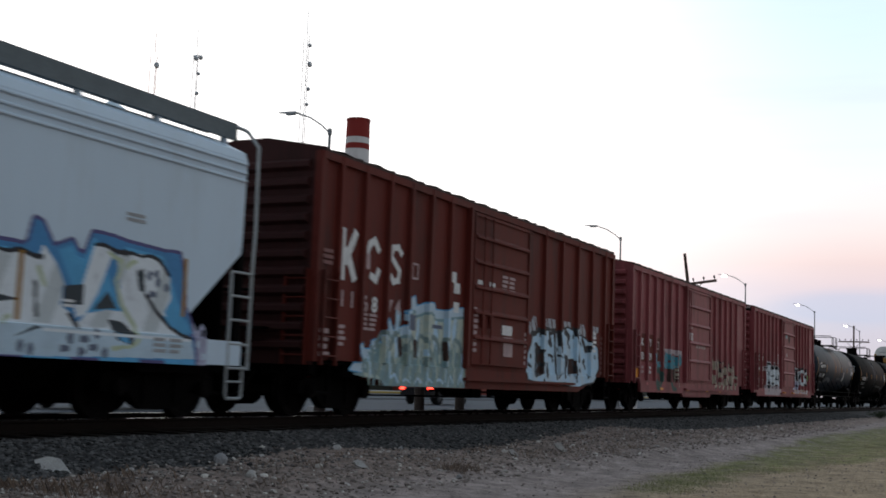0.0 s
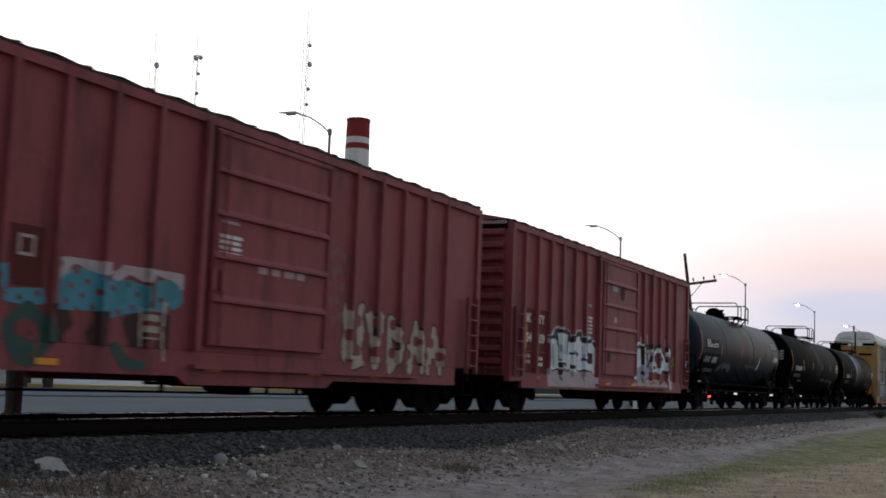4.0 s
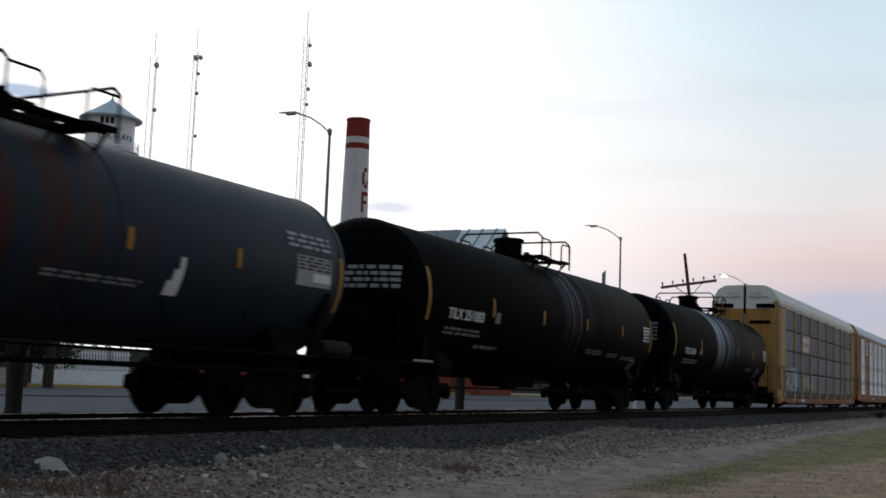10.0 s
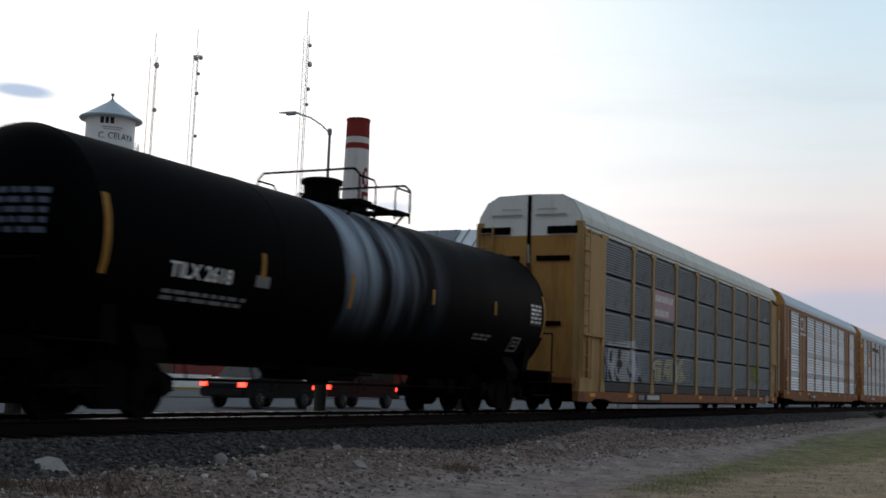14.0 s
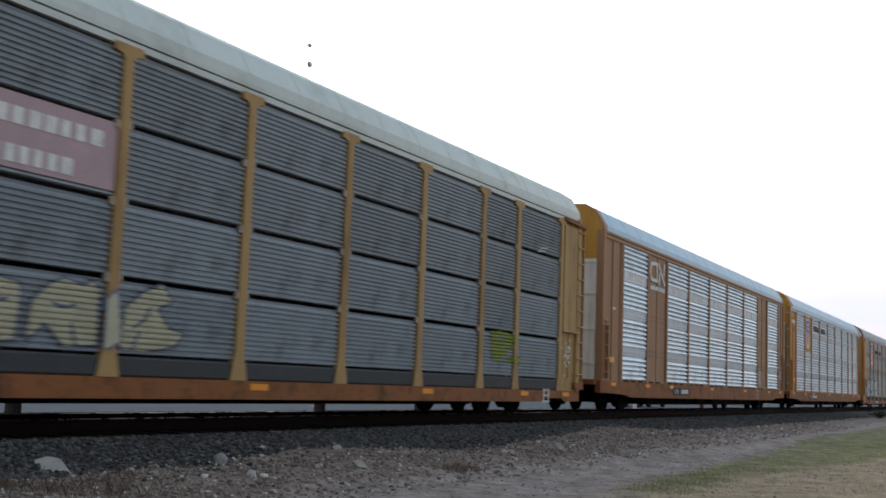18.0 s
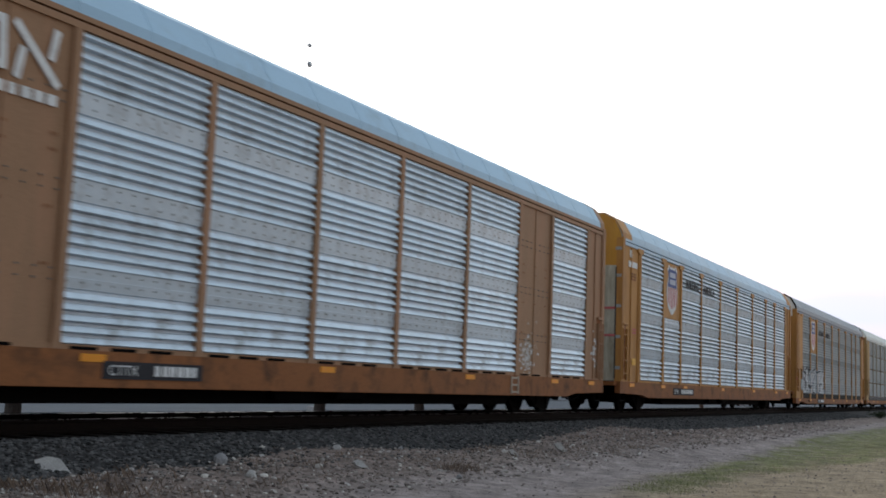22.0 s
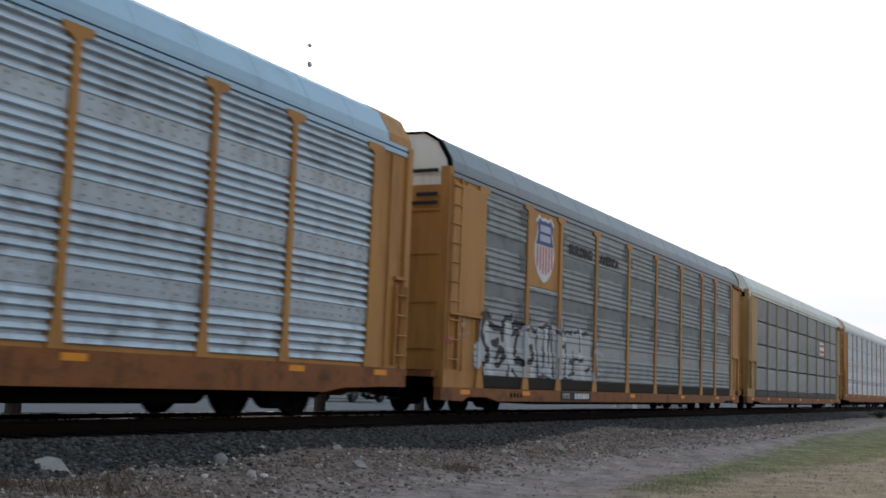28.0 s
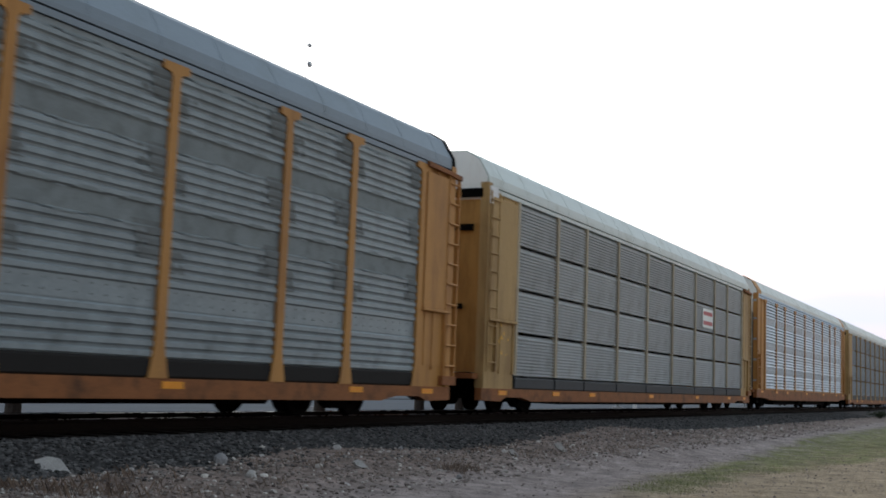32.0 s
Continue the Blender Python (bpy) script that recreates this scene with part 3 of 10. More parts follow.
def bogie_meshes():
    s = Shape()
    s.box(-0.22, 0.22, -0.95, 0.95, 0.38, 0.62).rod((0, 0, 0.6), (0, 0, 0.75), 0.2, 12)
    for x in (-0.42, 0.42):
        s.rod((x, -0.8, 0.36), (x, 0.8, 0.36), 0.05, 6)
        for y in (-0.68, 0.68):
            s.box(x - 0.04, x + 0.04, y - 0.06, y + 0.06, 0.26, 0.50)
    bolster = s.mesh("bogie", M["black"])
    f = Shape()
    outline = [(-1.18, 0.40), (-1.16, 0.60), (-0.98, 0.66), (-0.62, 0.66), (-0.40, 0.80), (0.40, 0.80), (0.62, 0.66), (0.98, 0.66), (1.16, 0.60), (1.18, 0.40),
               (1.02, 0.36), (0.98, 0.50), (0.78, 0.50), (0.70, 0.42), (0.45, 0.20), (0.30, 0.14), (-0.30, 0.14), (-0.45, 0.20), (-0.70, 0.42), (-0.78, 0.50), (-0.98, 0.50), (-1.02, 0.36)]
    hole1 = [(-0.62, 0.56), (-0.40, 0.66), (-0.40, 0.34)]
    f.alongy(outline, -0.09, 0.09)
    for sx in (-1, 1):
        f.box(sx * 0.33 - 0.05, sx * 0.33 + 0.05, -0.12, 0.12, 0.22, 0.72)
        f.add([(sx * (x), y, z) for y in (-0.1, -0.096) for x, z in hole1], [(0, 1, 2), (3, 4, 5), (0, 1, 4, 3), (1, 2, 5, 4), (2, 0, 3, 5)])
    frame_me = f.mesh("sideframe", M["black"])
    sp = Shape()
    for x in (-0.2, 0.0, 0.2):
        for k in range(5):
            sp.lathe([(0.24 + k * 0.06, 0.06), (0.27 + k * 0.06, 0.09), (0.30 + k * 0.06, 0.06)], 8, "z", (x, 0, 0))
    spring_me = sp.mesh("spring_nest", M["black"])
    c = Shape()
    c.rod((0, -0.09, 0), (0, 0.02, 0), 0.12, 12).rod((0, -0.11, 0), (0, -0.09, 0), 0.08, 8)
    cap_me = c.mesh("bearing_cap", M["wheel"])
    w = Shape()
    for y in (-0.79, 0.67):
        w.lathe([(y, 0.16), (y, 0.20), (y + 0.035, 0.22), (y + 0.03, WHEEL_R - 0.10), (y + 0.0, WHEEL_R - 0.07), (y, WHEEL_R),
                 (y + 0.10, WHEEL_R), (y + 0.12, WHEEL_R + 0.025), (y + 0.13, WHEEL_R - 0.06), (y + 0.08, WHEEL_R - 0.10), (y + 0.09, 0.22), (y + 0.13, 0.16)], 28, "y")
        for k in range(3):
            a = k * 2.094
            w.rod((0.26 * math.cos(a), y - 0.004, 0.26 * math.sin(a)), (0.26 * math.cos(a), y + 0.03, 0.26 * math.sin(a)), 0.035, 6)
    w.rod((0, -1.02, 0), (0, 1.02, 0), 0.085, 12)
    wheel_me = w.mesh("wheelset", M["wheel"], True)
    return bolster, frame_me, spring_me, cap_me, wheel_me


BOGIE = bogie_meshes()


def bogie(parent, x):
    b = part("bogie", BOGIE[0], None, parent, "cast steel two-axle bogie, near black")
    b.location = (x, 0, 0)
    for y in (-1.0, 1.0):
        f = part("sideframe", BOGIE[1], None, b)
        f.location = (0, y, 0)
        p = part("spring_nest", BOGIE[2], None, b)
        p.location = (0, y, 0)
        for sx in (-0.89, 0.89):
            c = part("bearing_cap", BOGIE[3], None, b)
            c.location, c.rotation_euler = (sx, y * 1.0 + (-0.09 if y < 0 else 0.09), WHEEL_R), (0, 0, 0 if y < 0 else math.pi)
    for sx in (-0.89, 0.89):
        w = part("wheelset", BOGIE[4], None, b)
        w.location = (sx, 0, WHEEL_R)
        WHEELSETS.append((w, sx))
    return b


def coupler(parent, x, way):
    s = Shape()
    s.box(min(x, x + way * 0.55), max(x, x + way * 0.55), -0.09, 0.09, 0.72, 0.92)
    s.box(min(x + way * 0.5, x + way * 0.86), max(x + way * 0.5, x + way * 0.86), -0.17, 0.13, 0.68, 0.96)
    part("coupler", s, M["black"], parent)
    h = Shape()
    pts = [(x + way * 0.1, -0.45, 0.75), (x + way * 0.35, -0.42, 0.42), (x + way * 0.65, -0.35, 0.30), (x + way * 0.9, -0.25, 0.36)]
    h.path(pts, 0.03, 6)
    part("air_hose", h, M["black"], parent)


def car(name, s, label, category, trucks, length, group=""):
    ob = thing(name, pose(s, YC, 0), label, category, group)
    CARS.append((ob, s))
    for x in trucks:
        bogie(ob, x)
    coupler(ob, 0.0, -1)
    coupler(ob, length, 1)
    return ob


def ladder(parent, x0, x1, y, z0, z1, n, material, name="ladder", r=0.016, out=-0.07):
    s = Shape()
    for x in (x0, x1):
        s.box(x - 0.02, x + 0.02, y + out, y, z0, z1)
    for k in range(n):
        z = z0 + (k + 0.5) * (z1 - z0) / n
        s.rod((x0, y + out, z), (x1, y + out, z), r, 5)
    return part(name, s, material, parent)


def end_ladder(parent, x, way, y0, y1, z0, z1, n, material):
    s = Shape()
    for y in (y0, y1):
        s.box(min(x, x + way * 0.07), max(x, x + way * 0.07), y - 0.02, y + 0.02, z0, z1)
    for k in range(n):
        z = z0 + (k + 0.5) * (z1 - z0) / n
        s.rod((x + way * 0.07, y0, z), (x + way * 0.07, y1, z), 0.016, 5)
    return part("end_ladder", s, material, parent)


def bars(parent, name, x0, x1, z0, z1, rows, y, material, words=3, seed=1, label=""):
    """Writing too small to read: rows of plain bars."""
    rnd = random.Random(seed)
    s = Shape()
    h = (z1 - z0) / rows
    for r in range(rows):
        x = x0
        zt = z1 - r * h
        for w in range(words):
            ln = (x1 - x0) / words * rnd.uniform(0.6, 0.88)
            if x + ln > x1:
                ln = x1 - x
            s.box(x, x + ln, y - 0.006, y, zt - h * 0.62, zt)
            x += (x1 - x0) / words
    return tagged(part(name, s, material, parent, label), label, kind="stuff")


def words(parent, text, x, z, size, y, material, stretch=1.0, name="lettering", bold=0.0):
    cu = bpy.data.curves.new(name, "FONT")
    cu.body, cu.size, cu.extrude, cu.offset = text, size, 0.003, bold
    tmp = new("tmp", cu)
    bpy.context.view_layer.update()
    me = bpy.data.meshes.new_from_object(tmp.evaluated_get(bpy.context.evaluated_depsgraph_get()))
    bpy.data.objects.remove(tmp)
    me.transform(Matrix.Translation((x, y, z)) @ Matrix.Rotation(radians(90), 4, "X") @ Matrix.Diagonal((stretch, 1, 1, 1)))
    me.materials.clear()
    me.materials.append(material)
    return part(name, me, None, parent)


def seg_dist(px, pz, a, b):
    ax, az, bx, bz = *a, *b
    dx, dz = bx - ax, bz - az
    t = np.clip(((px - ax) * dx + (pz - az) * dz) / max(1e-9, dx * dx + dz * dz), 0, 1)
    return np.hypot(px - ax - t * dx, pz - az - t * dz)


def tag_strokes(x0, x1, z0, z1, letters, rnd):
    """Loose letter-like strokes, no real word."""
    w = (x1 - x0) / letters
    out = []
    for k in range(letters):
        cx = x0 + (k + 0.5) * w
        lo, hi = z0 + rnd.uniform(0.02, 0.12) * (z1 - z0), z1 - rnd.uniform(0.0, 0.18) * (z1 - z0)
        a, b = cx - w * 0.32, cx + w * 0.30
        mid = (lo + hi) / 2 + rnd.uniform(-0.1, 0.1) * (hi - lo)
        forms = ([((a, lo), (a, hi)), ((a, hi), (b, mid)), ((b, mid), (a, lo))], [((a, hi), (a, lo)), ((a, lo), (b, lo)), ((b, lo), (b, hi))],
                 [((a, lo), (cx, hi)), ((cx, hi), (b, lo)), ((a, mid), (b, mid))], [((b, hi), (a, hi)), ((a, hi), (a, mid)), ((a, mid), (b, mid)), ((b, mid), (b, lo)), ((b, lo), (a, lo))],
                 [((a, lo), (a, hi)), ((b, lo), (b, hi)), ((a, mid), (b, mid))], [((a, hi), (cx, lo)), ((cx, lo), (b, hi))])
        out += rnd.choice(forms)
    return out


def graffiti(parent, name, x0, x1, z0, z1, layers, y_of, cell=0.025, label=""):
    """Paint that follows the relief of a car's side: layers of (test(x, z) -> mask, material), the last on top."""
    nx, nz = int((x1 - x0) / cell), int((z1 - z0) / cell)
    nz *= 2
    gx, gz = np.linspace(x0, x1, nx + 1), np.linspace(z0, z1, nz + 1)
    cx, cz = np.meshgrid((gx[1:] + gx[:-1]) / 2, (gz[1:] + gz[:-1]) / 2, indexing="ij")
    idx = -np.ones(cx.shape, int)
    mats = []
    for test, material in layers:
        mats.append(material)
        idx[test(cx, cz)] = len(mats) - 1
    vx, vz = np.meshgrid(gx, gz, indexing="ij")
    vy = np.minimum(np.minimum(y_of(vx, vz - cell * 0.4), y_of(vx, vz + cell * 0.4)), y_of(vx, vz)) - 0.005
    verts = np.stack([vx, vy, vz], -1).reshape(-1, 3)
    ii, jj = np.nonzero(idx >= 0)
    a = ii * (nz + 1) + jj
    faces = np.stack([a, a + nz + 1, a + nz + 2, a + 1], -1)
    used, inv = np.unique(faces, return_inverse=True)
    me = bpy.data.meshes.new(name)
    me.from_pydata(verts[used].tolist(), [], inv.reshape(-1, 4).tolist())
    for m in mats:
        me.materials.append(m)
    me.polygons.foreach_set("material_index", idx[ii, jj].astype(np.int32))
    me.update()
    return part(name, me, None, parent, label)


def inside(poly):
    """Mask of the points within an outline."""
    def test(px, pz):
        hit = np.zeros(px.shape, bool)
        for (ax, az), (bx, bz) in zip(poly, poly[1:] + poly[:1]):
            if az != bz:
                hit ^= ((az > pz) != (bz > pz)) & (px < (bx - ax) * (pz - az) / (bz - az) + ax)
        return hit
    return test


def along(lines, w, wob=0.02):
    """Mask of sprayed strokes about w wide, a little uneven."""
    def test(px, pz):
        d = np.full(px.shape, 9.0)
        q = wob * np.sin(px * 13 + pz * 5)
        for ln in lines:
            for a, b in zip(ln, ln[1:]):
                d = np.minimum(d, seg_dist(px + q, pz - q, a, b))
        return d < w / 2 * (1 + 0.25 * np.sin(px * 7 + pz * 9))
    return test


def grown(mask, r):
    """The mask, widened by about r."""
    return lambda px, pz: np.any([mask(px + r * math.cos(a), pz + r * math.sin(a)) for a in np.arange(8) * 0.785], axis=0)


def tag_layers(x0, x1, z0, z1, letters, seed, fill, outline, w=0.1, o=0.05, cloud=None, cloud_pad=0.12, extra=()):
    rnd = random.Random(seed)
    strokes = tag_strokes(x0, x1, z0, z1, letters, rnd)

    def field(px, pz):
        wob = 0.04 * np.sin(px * 9 + seed) * np.cos(pz * 11 + seed)
        d = np.full(px.shape, 9.0)
        for a, b in strokes:
            d = np.minimum(d, seg_dist(px + wob, pz + wob, a, b))
        return d
    layers = []
    if cloud:
        layers.append((lambda px, pz: (field(px, pz) < w + o + cloud_pad + 0.05 * np.sin(px * 5 + seed)), cloud))
    layers.append((lambda px, pz: field(px, pz) < w + o, outline))
    layers.append((lambda px, pz: field(px, pz) < w, fill))
    for frac, material in extra:
        layers.append((lambda px, pz, frac=frac: (field(px, pz) < w) & (pz < z0 + frac * (z1 - z0) + 0.06 * np.sin(px * 7)), material))
    return layers


# ---- boxcar ----
def boxcar(s, label, paint, ribs, door, length=15.45, dress=None, top=4.42, end_paint=None, door_rows=6, foot=((0.12, 0.95), (1.0, 0.95), (1.02, 0.62), (5.7, 0.62), (5.9, 0.50))):
    """foot: the lower edge of the side sill from the leading end to the doorway."""
    c = car("boxcar", s, label, "freight car", (1.5, length - 1.6), length, "boxcars of the train")
    H, Z0, Z1 = 1.50, 0.98, top
    rib_out = 0.085

    def y_of(px, pz):
        y = np.full(px.shape, -H)
        for r in ribs:
            y = np.where(np.abs(px - r) < 0.065, -H - rib_out, y)
        if door[0] is not None:
            y = np.where((px > door[0]) & (px < door[1]), -H - 0.075, y)
        return np.where(pz < Z0, -H - 0.03, y)
    for sgn, nm in ((-1, "side_wall"), (1, "side_wall")):
        w = Shape()
        w.box(0.03, length - 0.03, min(sgn * H, sgn * (H - 0.05)), max(sgn * H, sgn * (H - 0.05)), Z0, Z1)
        wall = part(nm, w, paint, c)
        for r in ribs:
            b = Shape()
            y0, y1 = sgn * H, sgn * (H + rib_out)
            if sgn < 0:
                b.alongz([(r - 0.065, y0), (r - 0.045, y1), (r + 0.045, y1), (r + 0.065, y0)], Z0, Z1)
            else:
                b.alongz([(r - 0.065, y0), (r + 0.065, y0), (r + 0.045, y1), (r - 0.045, y1)], Z0, Z1)
            part("side_post", b, paint, wall)
    for x, sg in ((0.0, -1), (length, 1)):
        e = Shape()
        e.box(min(x, x - sg * 0.06), max(x, x - sg * 0.06), -H, H, Z0 - 0.1, Z1)
        # gable above the end
        xa, xb = sorted((x, x - sg * 0.06))
        e.alongx([(-H, Z1), (H, Z1), (H, Z1 + 0.05), (0.35, Z1 + 0.28), (-0.35, Z1 + 0.28), (-H, Z1 + 0.05)], xa, xb)
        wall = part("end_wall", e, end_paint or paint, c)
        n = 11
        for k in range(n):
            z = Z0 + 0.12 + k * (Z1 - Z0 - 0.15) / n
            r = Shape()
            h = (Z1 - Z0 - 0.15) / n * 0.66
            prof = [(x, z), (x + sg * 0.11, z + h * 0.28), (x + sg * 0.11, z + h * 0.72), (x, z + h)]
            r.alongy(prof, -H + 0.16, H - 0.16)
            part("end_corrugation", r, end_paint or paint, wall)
    # corner posts
    for x in (0.0, length - 0.14):
        for sgn in (-1, 1):
            p = Shape()
            p.box(x - 0.012, x + 0.152, min(sgn * (H + 0.065), sgn * (H - 0.08)), max(sgn * (H + 0.065), sgn * (H - 0.08)), foot[0][1] - 0.01, Z1)
            part("corner_post", p, paint, c)
    # roof: a low gable of pressed panels with scalloped eaves
    roof = Shape()
    roof.alongx([(-H - 0.05, Z1 + 0.005), (H + 0.05, Z1 + 0.005), (H + 0.05, Z1 + 0.05), (0.35, Z1 + 0.27), (-0.35, Z1 + 0.27), (-H - 0.05, Z1 + 0.05)], 0.07, length - 0.07)
    rf = part("roof", roof, M["boxroof"], c)
    n = 13
    for k in range(n + 1):
        x = 0.115 + k * (length - 0.23) / n
        p = Shape()
        p.alongx([(-H - 0.062, Z1 + 0.03), (-H - 0.062, Z1 + 0.075), (-0.35, Z1 + 0.30), (0.35, Z1 + 0.30), (H + 0.062, Z1 + 0.075), (H + 0.062, Z1 + 0.03)], x - 0.04, x + 0.04)
        if k < n:
            step = (length - 0.23) / n
            xm = x + step / 2
            p.add([(x + 0.1, -H - 0.045, Z1 + 0.05), (xm, -H - 0.035, Z1 + 0.095), (x + step - 0.1, -H - 0.045, Z1 + 0.05), (xm, -0.4, Z1 + 0.295),
                   (x + 0.1, -0.4, Z1 + 0.27), (x + step - 0.1, -0.4, Z1 + 0.27)], [(0, 1, 3, 4), (1, 2, 5, 3)])
        part("roof_panel", p, M["boxroof"], rf)
    # side plate under the eave and side sill
    for sgn in (-1, 1):
        p = Shape()
        a, b = sorted((sgn * (H + 0.075), sgn * (H - 0.02)))
        p.box(0.0, length, a, b, Z1 - 0.13, Z1 + 0.0)
        part("side_plate", p, paint, c)
        q = Shape()
        a, b = sorted((sgn * (H + 0.03), sgn * (H - 0.06)))
        edge = list(foot) + [(length - x, z) for x, z in reversed(foot)]
        for (x0, z0), (x1, z1) in zip(edge, edge[1:]):
            if min(z0, z1) < Z0 - 0.03 and x1 - x0 > 0.05:
                q.alongy([(x0, Z0 - 0.005), (x1, Z0 - 0.005), (x1, z1), (x0, z0)], a, b)
        part("side_sill", q, paint, c)
    # sliding door on its tracks
    dx0, dx1 = door
    for sgn in (-1, 1):
        d = Shape()
        a, b = sorted((sgn * (H + 0.07), sgn * (H + 0.015)))
        d.box(dx0 + 0.05, dx1 - 0.02, a, b, Z0 + 0.10, Z1 - 0.16)
        dr = part("door", d, paint, c)
        f = Shape()
        a, b = sorted((sgn * (H + 0.10), sgn * (H + 0.06)))
        for k in range(1, door_rows):   # pressed ribs with an undercut foot
            z = Z0 + 0.10 + k * (Z1 - Z0 - 0.26) / door_rows
            y0, y1 = sgn * (H + 0.068), sgn * (H + 0.135)
            rib = [(y0, z + 0.11), (y1, z + 0.035), (y1, z), (y0, z - 0.02)]
            part("door_rib", Shape().alongx(rib if sgn < 0 else rib[::-1], dx0 + 0.12, dx1 - 0.10), paint, dr)
        for x in (dx0 + 0.05, dx1 - 0.09):
            f.box(x, x + 0.06, a, b, Z0 + 0.10, Z1 - 0.16)
        f.box(dx0 + 0.11, dx1 - 0.09, a, b, Z0 + 0.10, Z0 + 0.17).box(dx0 + 0.11, dx1 - 0.09, a, b, Z1 - 0.23, Z1 - 0.16)
        part("door_frame", f, paint, dr)
        k = Shape()
        a, b = sorted((sgn * (H + 0.15), sgn * (H + 0.09)))
        for fx in ((0.16, 0.30) if door_rows > 5 else (0.03, 0.10)):
            x = dx0 + fx * (dx1 - dx0)
            k.rod((x, (a + b) / 2, Z0 + 0.12), (x, (a + b) / 2, Z1 - 0.2), 0.018, 6)
            k.box(x - 0.05, x + 0.05, a, b, Z0 + 0.9, Z0 + 1.2)
        part("locking_bar", k, paint, dr)
        t = Shape()
        a, b = sorted((sgn * (H + 0.13), sgn * (H + 0.0)))
        t.box(dx0 - 0.2, min(length, dx1 + (dx1 - dx0)), a, b, Z0 - 0.25, Z0 - 0.19)
        t.box(dx0 - 0.2, dx0 - 0.08, a, b, Z0, Z1 - 0.1)
        part("door_track", t, paint, c)
    # ladders, handholds, floor and centre sill
    ladder(c, length - 0.62, length - 0.18, -H - 0.06, Z0 - 0.1, Z0 + 1.5, 5, paint)
    ladder(c, 0.16, 0.60, -H - 0.06, Z0 - 0.1, Z0 + 1.5, 5, paint)
    end_ladder(c, 0.0, -1, -H + 0.1, -H + 0.55, Z0 - 0.1, Z0 + 1.5, 5, paint)
    for x in (0.14, length - 0.6):
        part("sill_step", Shape().path([(x, -H, 0.98), (x, -H, 0.42), (x + 0.45, -H, 0.42), (x + 0.45, -H, 0.98)], 0.022, 6), M["black"], c)
    u = Shape()
    u.box(-0.1, length + 0.1, -0.22, 0.22, 0.72, Z0)
    u.box(0.1, length - 0.1, -H + 0.07, H - 0.07, Z0 - 0.06, Z0 - 0.01)
    for x in (1.5, length - 1.6):   # bolsters over the trucks, end beams, stringers
        u.box(x - 0.30, x + 0.30, -H + 0.08, H - 0.08, 0.70, Z0 - 0.02)
    for x in (0.12, length - 0.26):
        u.box(x, x + 0.14, -H + 0.08, H - 0.08, 0.72, Z0 - 0.02)
    for x in np.linspace(3.2, length - 3.2, 7):
        u.box(x - 0.05, x + 0.05, -H + 0.06, H - 0.06, 0.78, Z0)
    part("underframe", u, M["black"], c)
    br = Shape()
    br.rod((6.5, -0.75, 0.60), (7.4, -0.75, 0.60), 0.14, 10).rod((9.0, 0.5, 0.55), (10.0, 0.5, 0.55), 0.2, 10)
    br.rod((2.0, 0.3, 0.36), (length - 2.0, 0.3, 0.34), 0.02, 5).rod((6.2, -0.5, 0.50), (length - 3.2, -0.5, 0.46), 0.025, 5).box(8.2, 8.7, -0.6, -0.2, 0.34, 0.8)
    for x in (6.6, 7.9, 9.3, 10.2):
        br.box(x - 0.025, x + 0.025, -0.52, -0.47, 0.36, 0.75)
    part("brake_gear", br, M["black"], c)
    bw = Shape()
    bw.lathe([(-0.02, 0.26), (0.02, 0.28), (0.02, 0.22), (-0.02, 0.22)], 16, "x", (-0.28, 0.65, 2.6)).rod((-0.28, 0.40, 2.6), (-0.28, 0.9, 2.6), 0.02, 5).rod((-0.3, 0.65, 2.6), (0, 0.65, 2.6), 0.03, 5)
    part("brake_wheel", bw, paint, c)
    pf = Shape()
    pf.box(-0.32, 0.0, -0.7, 1.1, 1.45, 1.49)
    part("brake_step", pf, M["black"], c)
    if dress:
        dress(c, y_of, H)
    return c


RIBS_A = (0.79, 1.62, 2.46, 3.30, 4.16, 5.04, 10.27, 11.15, 12.02, 12.92, 13.83)
RIBS_B = (0.66, 1.49, 2.39, 3.23, 4.08, 4.94, 10.17, 11.34, 12.5, 13.6, 14.66)
